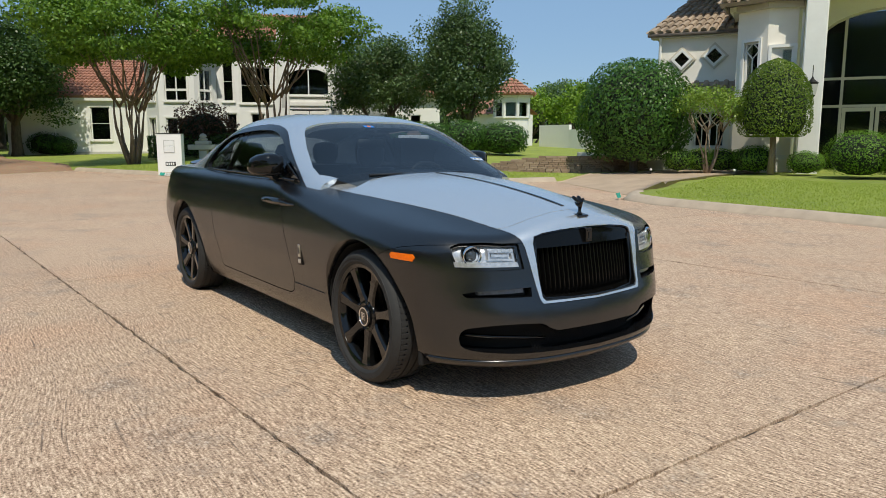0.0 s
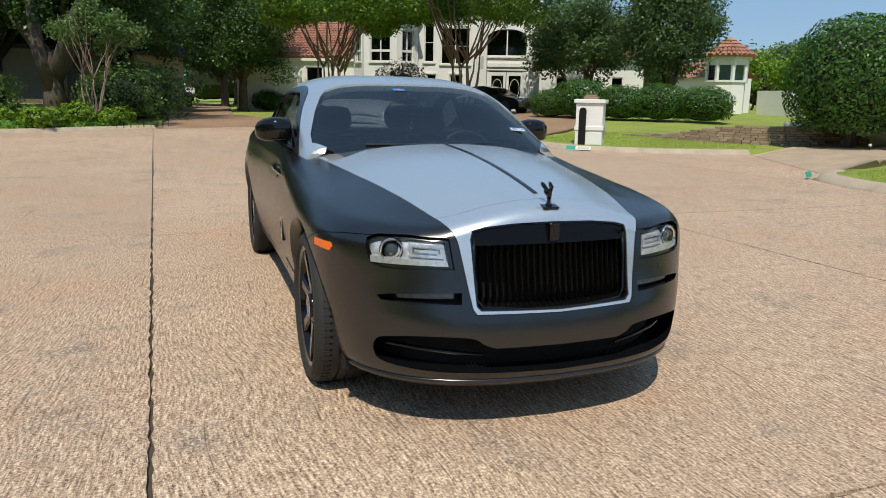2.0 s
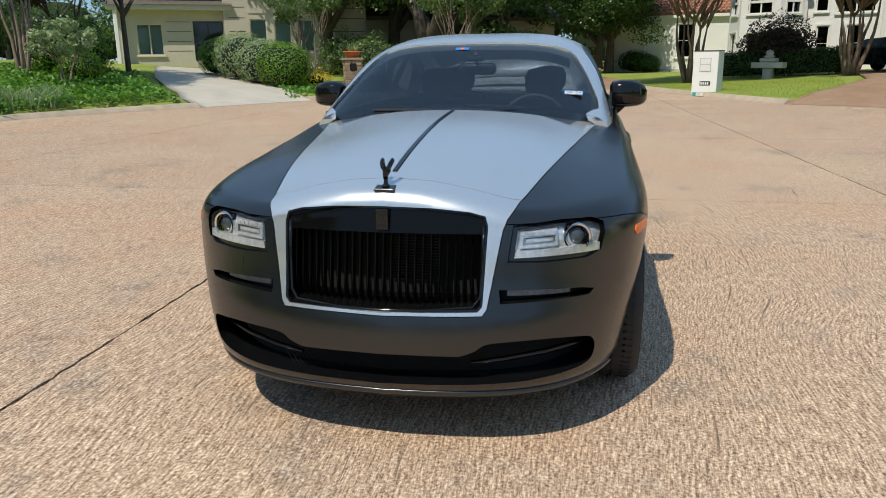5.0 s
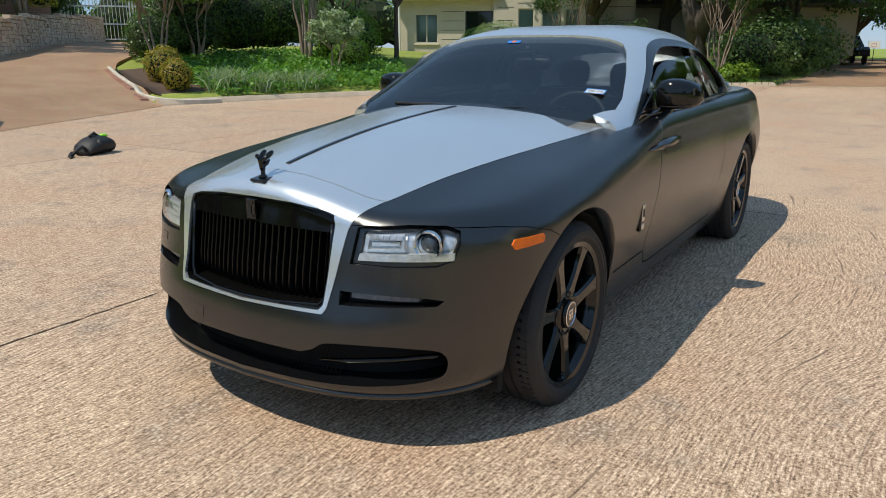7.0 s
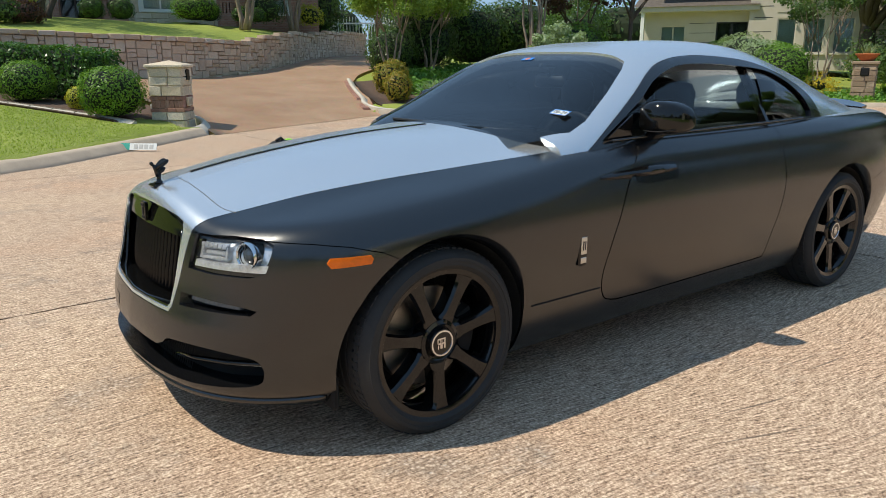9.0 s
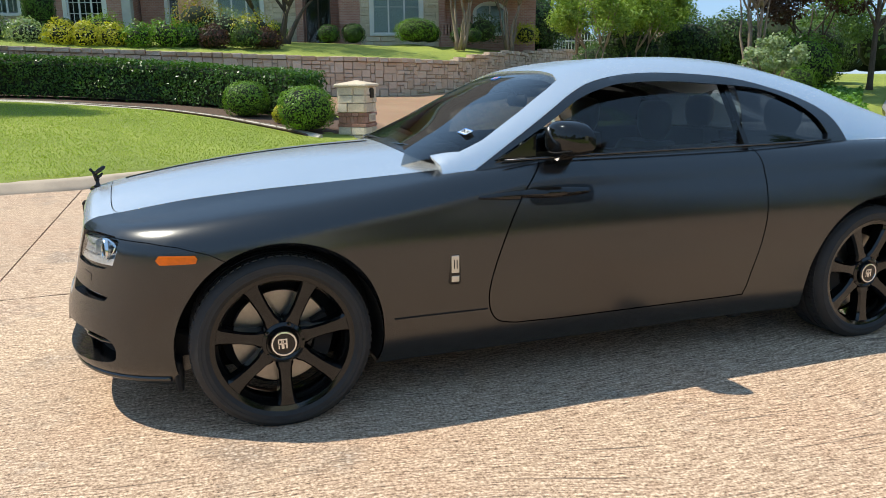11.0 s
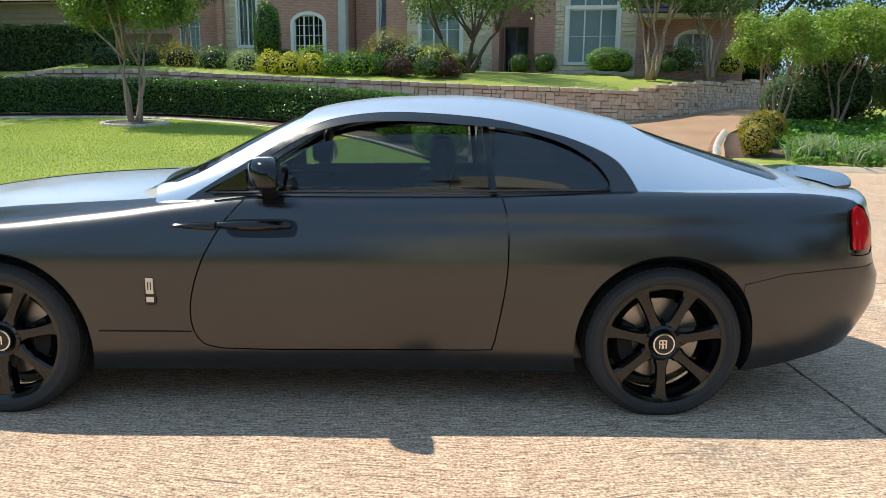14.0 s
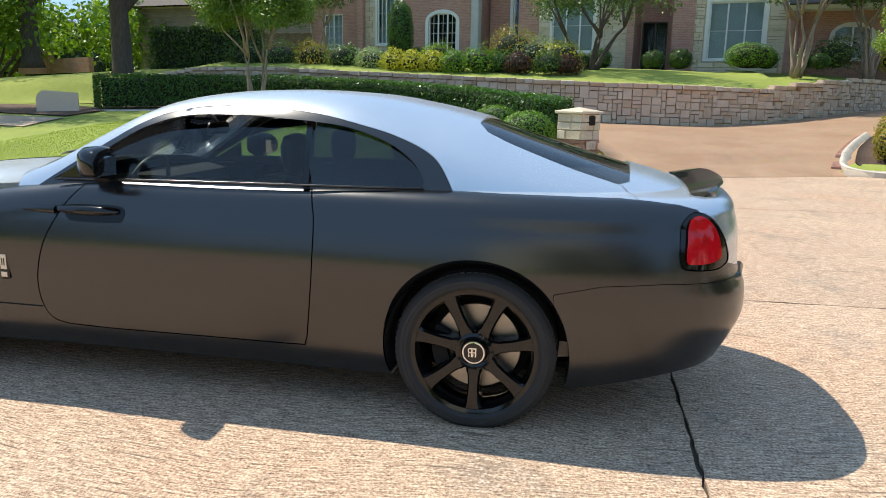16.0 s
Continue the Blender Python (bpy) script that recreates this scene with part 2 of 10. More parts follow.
M["tile_tan"] = simple("tan_roof_tile", (0.33, 0.25, 0.18), 0.8, vary=0.35, scale=1.7, bump=0.4)
M["shingle"] = simple("brown_shingle", (0.12, 0.10, 0.085), 0.9, vary=0.35, scale=5.0, bump=0.5)
M["brick"] = brick_material("red_brick", (0.370, 0.162, 0.118), (0.526, 0.274, 0.207), (0.50, 0.43, 0.37))
M["brick_pink"] = stone_material("pink_brick", (0.34, 0.17, 0.12), (0.42, 0.22, 0.16), (0.50, 0.30, 0.23))
M["limestone"] = stone_material("limestone", (0.60, 0.48, 0.34), (0.70, 0.585, 0.43), (0.77, 0.66, 0.51))
M["wallstone"] = stone_material("retaining_wall_stone", (0.58, 0.43, 0.315), (0.69, 0.53, 0.40), (0.76, 0.62, 0.49))
M["redstone"] = stone_material("brown_stone", (0.24, 0.165, 0.11), (0.33, 0.235, 0.16), (0.42, 0.32, 0.23))
M["mortar"] = simple("mortar", (0.50, 0.40, 0.31), 0.95, vary=0.2, scale=8.0, bump=0.4)
M["bark"] = bark_material("smooth_bark", (0.20, 0.14, 0.10), (0.38, 0.30, 0.23))
M["bark_tan"] = bark_material("brown_bark", (0.10, 0.065, 0.045), (0.24, 0.17, 0.125))
M["bark_dark"] = bark_material("dark_bark", (0.05, 0.04, 0.03), (0.13, 0.10, 0.08))
M["leaf_shade"] = leaf_material("leaf_shade", (0.066, 0.148, 0.020), (0.215, 0.345, 0.048))
M["leaf_crape"] = leaf_material("leaf_crape", (0.070, 0.145, 0.022), (0.215, 0.320, 0.060))
M["leaf_lime"] = leaf_material("leaf_lime", (0.10, 0.20, 0.022), (0.27, 0.39, 0.045))
M["leaf_myrtle"] = leaf_material("leaf_myrtle", (0.124, 0.229, 0.035), (0.351, 0.456, 0.088))
M["leaf_dark"] = leaf_material("leaf_dark", (0.033, 0.075, 0.021), (0.112, 0.188, 0.053), 0.35)
M["leaf_oak"] = leaf_material("leaf_oak", (0.054, 0.108, 0.036), (0.180, 0.270, 0.090), 0.4)
M["leaf_pear"] = leaf_material("leaf_pear", (0.040, 0.080, 0.030), (0.135, 0.205, 0.075), 0.4)
M["leaf_holly"] = leaf_material("leaf_holly", (0.030, 0.083, 0.018), (0.105, 0.225, 0.038), 0.32)
M["leaf_box"] = leaf_material("leaf_box", (0.071, 0.172, 0.017), (0.201, 0.359, 0.043))
M["leaf_top"] = leaf_material("leaf_topiary", (0.066, 0.132, 0.013), (0.198, 0.275, 0.033))
M["leaf_yellow"] = leaf_material("leaf_yellow", (0.340, 0.360, 0.030), (0.620, 0.560, 0.070))
M["leaf_purple"] = leaf_material("leaf_purple", (0.046, 0.023, 0.023), (0.130, 0.065, 0.052))
M["leaf_silver"] = leaf_material("leaf_silver", (0.179, 0.262, 0.138), (0.414, 0.497, 0.304))
M["leaf_ivy"] = leaf_material("leaf_ivy", (0.070, 0.193, 0.035), (0.227, 0.420, 0.088))
M["leaf_rust"] = leaf_material("leaf_rust", (0.150, 0.230, 0.026), (0.480, 0.290, 0.060))
M["petal_yellow"] = leaf_material("petal_yellow", (0.60, 0.42, 0.02), (0.75, 0.55, 0.05))
# near-black green: the shade deep inside foliage, put into the colour
M["core"] = simple("foliage_shade", (0.018, 0.028, 0.010), 0.95, vary=0.4, scale=9.0)
M["pane"] = pane_material("window_pane", (0.78, 0.83, 0.82))
# board colour with the darkness of an unlit room painted in
M["unlit_black"] = simple("unlit_room_black", (0.03, 0.03, 0.03), 0.9)
M["curtain"] = simple("pale_blind", (0.60, 0.70, 0.66), 0.9, vary=0.1, scale=4.0)
M["iron"] = simple("black_iron", (0.012, 0.012, 0.012), 0.45, 0.4)
M["white_metal"] = simple("white_painted_metal", (0.75, 0.75, 0.73), 0.5, vary=0.04)
M["terracotta"] = simple("terracotta", (0.50, 0.14, 0.05), 0.75, vary=0.15)
M["teal"] = simple("teal_paint", (0.03, 0.36, 0.27), 0.7, vary=0.25, scale=14.0)
M["sign_white"] = simple("white_sign_paint", (0.72, 0.72, 0.68), 0.6, vary=0.08)
M["ink"] = simple("black_marking", (0.015, 0.015, 0.016), 0.6)
M["siding"] = simple("weathered_siding", (0.27, 0.22, 0.18), 0.9, vary=0.2, scale=2.0)
M["wood_fence"] = simple("weathered_boards", (0.16, 0.115, 0.085), 0.9, vary=0.35, scale=3.0)

# ---- mesh tools ----
class MB:
    """Collects vertices and faces of one mesh."""
    def __init__(self):
        self.v, self.f = [], []

    def add(self, vs, fs):
        k = len(self.v)
        self.v.extend([tuple(p) for p in vs])
        self.f.extend([tuple(i + k for i in f) for f in fs])
        return self

    def box(self, x0, x1, y0, y1, z0, z1, m=None):
        vs = [(x, y, z) for z in (z0, z1) for y in (y0, y1) for x in (x0, x1)]
        if m is not None:
            vs = [m @ Vector(p) for p in vs]
        return self.add(vs, [(0, 2, 3, 1), (4, 5, 7, 6), (0, 1, 5, 4), (2, 6, 7, 3), (0, 4, 6, 2), (1, 3, 7, 5)])

    def cbox(self, x0, x1, y0, y1, z0, z1, c=0.01, m=None):
        """A box with its edges cut back by c."""
        vs = []
        for z, d in ((z0, c), (z0 + c, 0), (z1 - c, 0), (z1, c)):
            a, b, e, g = x0 + d, x1 - d, y0 + d, y1 - d
            k = c if d == 0 else 0
            vs += [(a + k, e, z), (b - k, e, z), (b, e + k, z), (b, g - k, z), (b - k, g, z), (a + k, g, z), (a, g - k, z), (a, e + k, z)]
        if m is not None:
            vs = [m @ Vector(p) for p in vs]
        fs = [tuple(range(7, -1, -1)), tuple(range(24, 32))]
        for r in range(3):
            for i in range(8):
                j = (i + 1) % 8
                fs.append((r * 8 + i, r * 8 + j, r * 8 + 8 + j, r * 8 + 8 + i))
        return self.add(vs, fs)

    def tube(self, pts, rad, n=7, cap=True):
        pts = [Vector(p) for p in pts]
        rad = rad if isinstance(rad, (list, tuple)) else [rad] * len(pts)
        k = len(self.v)
        up = Vector((0.31, 0.2, 1)).normalized()
        for i, p in enumerate(pts):
            d = (pts[min(i + 1, len(pts) - 1)] - pts[max(i - 1, 0)]).normalized()
            a = d.cross(up)
            if a.length < 1e-3:
                a = d.cross(Vector((1, 0, 0)))
            a.normalize()
            b = d.cross(a)
            for j in range(n):
                t = 2 * math.pi * j / n
                self.v.append(tuple(p + (a * math.cos(t) + b * math.sin(t)) * rad[i]))
        for i in range(len(pts) - 1):
            for j in range(n):
                q = (j + 1) % n
                self.f.append((k + i * n + j, k + i * n + q, k + (i + 1) * n + q, k + (i + 1) * n + j))
        if cap:
            self.f.append(tuple(k + j for j in range(n - 1, -1, -1)))
            e = k + (len(pts) - 1) * n
            self.f.append(tuple(e + j for j in range(n)))
        return self

    def lathe(self, prof, n=20, at=(0, 0, 0), axis="z", cap=True):
        """prof: (radius, height) pairs turned round an axis."""
        k = len(self.v)
        for r, h in prof:
            for j in range(n):
                t = 2 * math.pi * j / n
                a, b = r * math.cos(t), r * math.sin(t)
                p = (a, b, h) if axis == "z" else ((h, a, b) if axis == "x" else (b, h, a))
                self.v.append((p[0] + at[0], p[1] + at[1], p[2] + at[2]))
        for i in range(len(prof) - 1):
            for j in range(n):
                q = (j + 1) % n
                self.f.append((k + i * n + j, k + i * n + q, k + (i + 1) * n + q, k + (i + 1) * n + j))
        if cap:
            self.f.append(tuple(k + j for j in range(n - 1, -1, -1)))
            e = k + (len(prof) - 1) * n
            self.f.append(tuple(e + j for j in range(n)))
        return self

    def prism(self, poly, a, b, axis="z"):
        """A flat outline pushed from a to b along an axis."""
        n = len(poly)
        def put(p, h):
            return (p[0], p[1], h) if axis == "z" else ((p[0], h, p[1]) if axis == "y" else (h, p[0], p[1]))
        vs = [put(p, a) for p in poly] + [put(p, b) for p in poly]
        fs = [tuple(range(n - 1, -1, -1)), tuple(range(n, 2 * n))]
        fs += [(i, (i + 1) % n, n + (i + 1) % n, n + i) for i in range(n)]
        return self.add(vs, fs)

    def data(self, name, mat, smooth=False):
        me = bpy.data.meshes.new(name)
        me.from_pydata(self.v, [], self.f)
        me.update()
        if mat:
            me.materials.append(mat)
        if smooth:
            me.shade_smooth()
            if smooth != True:
                me.set_sharp_from_angle(angle=radians(smooth))
        return me


def part(name, mb, mat, parent=None, label="", smooth=False, at=None, fix=False):
    """Link one mesh as one object under a thing or a part."""
    me = mb.data(name, mat, smooth) if isinstance(mb, MB) else mb
    if fix:
        bm = bmesh.new()
        bm.from_mesh(me)
        bmesh.ops.recalc_face_normals(bm, faces=bm.faces)
        bm.to_mesh(me)
        bm.free()
    ob = new(name, me)
    if parent is not None:
        ob.parent = parent
    if at is not None:
        ob.matrix_basis = at
    return tagged(ob, label=label)


def thing(name, m, label, category, group="", kind=""):
    ob = new(name)
    ob.matrix_basis = m
    ob.empty_display_size = 0.2
    return tagged(ob, label, category, group, kind)


def fast_mesh(name, verts, quads, mat, smooth=False):
    """verts (n,3) and quads (m,4) arrays into a mesh."""
    me = bpy.data.meshes.new(name)
    verts = np.asarray(verts, dtype=np.float32)
    quads = np.asarray(quads, dtype=np.int32)
    k = quads.shape[1]
    me.vertices.add(len(verts))
    me.vertices.foreach_set("co", verts.ravel())
    me.loops.add(quads.size)
    me.loops.foreach_set("vertex_index", quads.ravel())
    me.polygons.add(len(quads))
    me.polygons.foreach_set("loop_start", np.arange(0, quads.size, k, dtype=np.int32))
    me.update(calc_edges=True)
    if mat:
        me.materials.append(mat)
    if smooth:
        me.shade_smooth()
    return me


def leaves(rng, pts, nrm, size, aspect=0.6, droop=0.5, tilt=0.7):
    """Rhombic leaves at pts, loosely facing along nrm."""
    n = len(pts)
    d = nrm + rng.normal(0, tilt, (n, 3))
    d /= np.linalg.norm(d, axis=1)[:, None] + 1e-9
    a = rng.normal(0, 1, (n, 3))
    a[:, 2] -= droop
    a -= (a * d).sum(1)[:, None] * d
    a /= np.linalg.norm(a, axis=1)[:, None] + 1e-9
    b = np.cross(d, a)
    s = size * rng.uniform(0.6, 1.25, n)[:, None]
    v = np.empty((n, 4, 3))
    v[:, 0] = pts - a * s * 0.5
    v[:, 1] = pts + b * s * aspect * 0.5 + d * s * 0.08
    v[:, 2] = pts + a * s * 0.5
    v[:, 3] = pts - b * s * aspect * 0.5 + d * s * 0.08
    return v.reshape(-1, 3), np.arange(4 * n).reshape(n, 4)


def ball_dirs(rng, n, low=-0.6):
    d = rng.normal(0, 1, (n * 3, 3))
    d /= np.linalg.norm(d, axis=1)[:, None]
    d = d[d[:, 2] > low][:n]
    return d


def smoothstep(a, b, x):
    t = np.clip((x - a) / (b - a), 0, 1)
    return t * t * (3 - 2 * t)


def spline(xs, ys, x):
    """Smooth curve through keys (Catmull-Rom with limited slopes)."""
    xs, ys = np.asarray(xs, float), np.asarray(ys, float)
    x = np.clip(np.asarray(x, float), xs[0], xs[-1])
    h = np.diff(xs)
    d = np.diff(ys) / h
    m = np.empty_like(ys)
    m[0], m[-1] = d[0], d[-1]
    w1, w2 = 2 * h[1:] + h[:-1], h[1:] + 2 * h[:-1]
    ok = d[:-1] * d[1:] > 0
    with np.errstate(divide="ignore", invalid="ignore"):
        hm = (w1 + w2) / (w1 / d[:-1] + w2 / d[1:])
    m[1:-1] = np.where(ok, hm, 0)
    i = np.clip(np.searchsorted(xs, x, side="right") - 1, 0, len(h) - 1)
    t = (x - xs[i]) / h[i]
    return ((1 + 2 * t) * (1 - t) ** 2 * ys[i] + t * (1 - t) ** 2 * h[i] * m[i]
            + t * t * (3 - 2 * t) * ys[i + 1] + t * t * (t - 1) * h[i] * m[i + 1])

# ---- ground: a flat turning circle of concrete, with yards that rise round it ----
KERB_S = [(60, -5.6), (20, -6.0), (9, -6.35), (5.5, -6.7), (3.4, -6.95), (1.35, -8.06), (-0.2, -9.46), (-1.9, -11.1)]
KERB_BED = [(-7.5, -13.7), (-9.0, -13.4), (-11.0, -12.9), (-12.9, -12.1), (-14.4, -11.25), (-15.5, -10.6)]
KERB_SW = [(-19.3, -8.5), (-21.5, -7.4), (-24.5, -4.2), (-26.0, -2.6)]
KERB_W = [(-29.0, 2.5), (-25.5, 3.4), (-22.4, 4.2), (-19.6, 5.3), (-17.6, 6.1)]
KERB_NW = [(-16.1, 8.5), (-14.8, 8.5), (-13.0, 8.9), (-11.7, 10.6), (-11.1, 13.0)]
KERB_N = [(-6.2, 10.5), (-5.6, 9.5), (-4.3, 9.0), (-2.4, 8.86), (-0.6, 8.8), (0.3, 8.6), (4, 8.1), (9, 7.7), (20, 7.3), (60, 7.0)]
OUTLINE = KERB_S + KERB_BED + KERB_SW + KERB_W + KERB_NW + KERB_N
MOUTHS = [(KERB_S[-1], KERB_BED[0]), (KERB_BED[-1], KERB_SW[0]), (KERB_SW[-1], KERB_W[0]), (KERB_W[-1], KERB_NW[0]), (KERB_NW[-1], KERB_N[0])]
BULB = (-9.5, -1.3)


def outline_distance(x, y):
    """Metres outside the concrete (negative inside), for arrays."""
    p = np.array(OUTLINE)
    q = np.roll(p, -1, 0)
    x, y = np.asarray(x, float), np.asarray(y, float)
    best = np.full(x.shape, 1e9)
    inside = np.zeros(x.shape, bool)
    for (ax, ay), (bx, by) in zip(p, q):
        dx, dy = bx - ax, by - ay
        t = np.clip(((x - ax) * dx + (y - ay) * dy) / (dx * dx + dy * dy), 0, 1)
        best = np.minimum(best, np.hypot(x - ax - t * dx, y - ay - t * dy))
        hit = ((ay > y) != (by > y)) & (x < (bx - ax) * (y - ay) / (by - ay + 1e-12) + ax)
        inside ^= hit
    return np.where(inside, -best, best)


ANG = [-180, -165, -150, -135, -115, -95, -80, -60, -30, -5, 30, 80, 105, 120, 140, 160, 180]
SLOPE = [.015, .02, .05, .10, .13, .125, .10, .088, .088, .05, .02, .03, .03, .05, .06, .03, .015]
CAP = [.35, .40, .9, 1.45, 1.7, 2.0, 2.0, 1.9, 1.8, .8, .2, .3, .35, .7, 1.0, .6, .35]


def ground_z(x, y):
    x, y = np.asarray(x, float), np.asarray(y, float)
    d = outline_distance(x, y)
    a = np.degrees(np.arctan2(y - BULB[1], x - BULB[0]))
    s, c = np.interp(a, ANG, SLOPE), np.interp(a, ANG, CAP)
    rise = c * (1 - np.exp(-np.maximum(d, 0) * s / c * 1.15))
    z = np.where(d < 0.22, -0.16, 0.115 + rise)
    for (ax, ay), (bx, by) in MOUTHS:
        dx, dy = bx - ax, by - ay
        t = ((x - ax) * dx + (y - ay) * dy) / (dx * dx + dy * dy)
        e = np.hypot(x - ax - np.clip(t, 0, 1) * dx, y - ay - np.clip(t, 0, 1) * dy)
        z = np.where((e < 1.7) & (t > 0.02) & (t < 0.98) & (e < d + 1e-3), np.minimum(z, 0.10 * e - 0.06), z)
    return z


def gz(x, y):
    return float(ground_z(np.array([x]), np.array([y]))[0])


DRIVES = [
    ("driveway_brown", [(-2.0, -11.0), (-2.3, -13.4), (-1.6, -16.5), (-0.8, -20.6), (-5, -20.95), (-7.5, -22.2), (-9.4, -23.9), (-11.2, -25.9), (-13.1, -28.3), (-16.6, -31.9), (-21.0, -36.2), (-23, -38.5)], [(-7.5, -13.6), (-8.7, -16.5), (-9.3, -18.2), (-10.6, -20.0), (-13.0, -22.4), (-17.5, -27.5), (-21.5, -31.5), (-26, -36)]),
    ("driveway_pale", [(-15.5, -10.6), (-17.4, -12.7), (-20.5, -15.1), (-25, -17.9), (-29, -20.2)], [(-19.3, -8.5), (-21.4, -10.5), (-24.3, -12.9), (-27.6, -15.7), (-30.6, -17.8)]),
    ("driveway_west", [(-26.0, -2.6), (-30, -2.2), (-38, -2.5), (-52, -3.5), (-70, -5)], [(-29.0, 2.5), (-32, 2.6), (-39, 1.0), (-52, 1.6), (-70, 2)]),
    ("driveway_northwest", [(-17.6, 6.1), (-20.5, 8.2), (-24.5, 10.5), (-30, 12), (-35, 12.5)], [(-16.1, 8.5), (-18.2, 11.2), (-21.5, 14.2), (-27, 17.5), (-34, 18.5)]),
    ("driveway_north", [(-11.1, 13.0), (-11.2, 14.5), (-10.5, 17), (-9.4, 19)], [(-6.2, 10.5), (-7.0, 13.0), (-7.5, 15.5), (-7.6, 18.5)])]


def inside(poly, x, y):
    """Which points of two arrays lie inside an outline."""
    p = np.array(poly)
    hit = np.zeros(np.shape(x), bool)
    for (ax, ay), (bx, by) in zip(p, np.roll(p, -1, 0)):
        hit ^= ((ay > y) != (by > y)) & (x < (bx - ax) * (y - ay) / (by - ay + 1e-12) + ax)
    return hit


def graded(lo, hi, fine, far):
    """Grid lines: even between lo and hi, then stretching to far."""
    mid = np.arange(lo, hi + 1e-6, fine)
    out, step = [], fine
    e = hi
    while e < far:
        step *= 1.35
        e += step
        out.append(e)
    left, step, e = [], fine, lo
    while e > -far:
        step *= 1.35
        e -= step
        left.append(e)
    return np.array(left[::-1] + list(mid) + out)


def build_ground():
    gx, gy = graded(-34, 22, 0.35, 2500), graded(-26, 24, 0.35, 2500)
    X, Y = np.meshgrid(gx, gy)
    Z = ground_z(X, Y)
    # the soil is dug out under the driveways
    for _, left, right in DRIVES:
        Z = np.where(inside(left + right[::-1], X, Y), Z - 0.14, Z)
    nx, ny = len(gx), len(gy)
    i = np.arange(ny - 1)[:, None] * nx + np.arange(nx - 1)[None]
    quads = np.stack([i, i + 1, i + nx + 1, i + nx], -1).reshape(-1, 4)
    me = fast_mesh("ground", np.stack([X, Y, Z], -1).reshape(-1, 3), quads, M["grass"], True)
    tagged(new("ground", me), "mown green lawn ground rising around the street", "ground", kind="structure")


def clip(poly, nx, ny, c):
    """Keep the side of an outline where nx*x + ny*y <= c."""
    out = []
    for (ax, ay), (bx, by) in zip(poly, poly[1:] + poly[:1]):
        da, db = nx * ax + ny * ay - c, nx * bx + ny * by - c
        if da <= 0:
            out.append((ax, ay))
        if (da < 0) != (db < 0) and abs(da - db) > 1e-12:
            t = da / (da - db)
            out.append((ax + t * (bx - ax), ay + t * (by - ay)))
    return out


def build_road():
    road = tagged(new("road"), "broom-finished tan concrete turning circle with dark joints", "road", kind="structure")
    base = MB().add([(x, y, -0.016) for x, y in OUTLINE], [tuple(range(len(OUTLINE)))])
    part("joint_bed", base, M["joint"], road, "dark dirt-filled joints", fix=True)
    cuts_x = [-60, -25.4, -19.6, -13.9, -8.2, -2.52, 3.22, 8.9, 14.6, 20.3, 61]
    cuts_y = [-40, -12.6, -7.15, -1.68, 3.72, 9.2, 40]
    gap, k = 0.009, 0.04
    for x0, x1 in zip(cuts_x, cuts_x[1:]):
        for y0, y1 in zip(cuts_y, cuts_y[1:]):
            p = clip(list(OUTLINE), 1, 0.012, x1 - gap)
            p = clip(p, -1, -0.012, -x0 - gap) if p else p
            p = clip(p, -k, 1, y1 - gap) if p else p
            p = clip(p, k, -1, -y0 - gap) if p else p
            if len(p) < 3:
                continue
            area = 0.5 * sum(a[0] * b[1] - b[0] * a[1] for a, b in zip(p, p[1:] + p[:1]))
            if abs(area) < 0.05:
                continue
            if area < 0:
                p = p[::-1]
            # joint edges wander a little
            q = []
            for a, b in zip(p, p[1:] + p[:1]):
                n = max(1, int(math.dist(a, b) / 0.07)) if max(abs(a[0]), abs(b[0])) < 9 and max(abs(a[1]), abs(b[1])) < 6.5 else 1
                for i in range(n):
                    t = i / n
                    x, y = a[0] + (b[0] - a[0]) * t, a[1] + (b[1] - a[1]) * t
                    w = 0.0075 if n > 1 else 0
                    q.append((x + random.uniform(-w, w), y + random.uniform(-w, w)))
            n = len(q)
            mb = MB().add([(x, y, 0.0) for x, y in q] + [(x, y, -0.10) for x, y in q],
                          [tuple(range(n))] + [(i, n + i, n + (i + 1) % n, (i + 1) % n) for i in range(n)])
            part("slab", mb, M["concrete"], road)


def strip_along(line, step=0.35):
    """Points and normals along a polyline, smoothed."""
    p = np.array(line, float)
    d = np.r_[0, np.cumsum(np.hypot(*np.diff(p, axis=0).T))]
    s = np.linspace(0, d[-1], max(2, int(d[-1] / step) + 1))
    q = np.stack([np.interp(s, d, p[:, 0]), np.interp(s, d, p[:, 1])], 1)
    for _ in range(3):
        q[1:-1] = (q[:-2] + 2 * q[1:-1] + q[2:]) / 4
    t = np.gradient(q, axis=0)
    t /= np.linalg.norm(t, axis=1)[:, None]
    return q, np.stack([-t[:, 1], t[:, 0]], 1), s


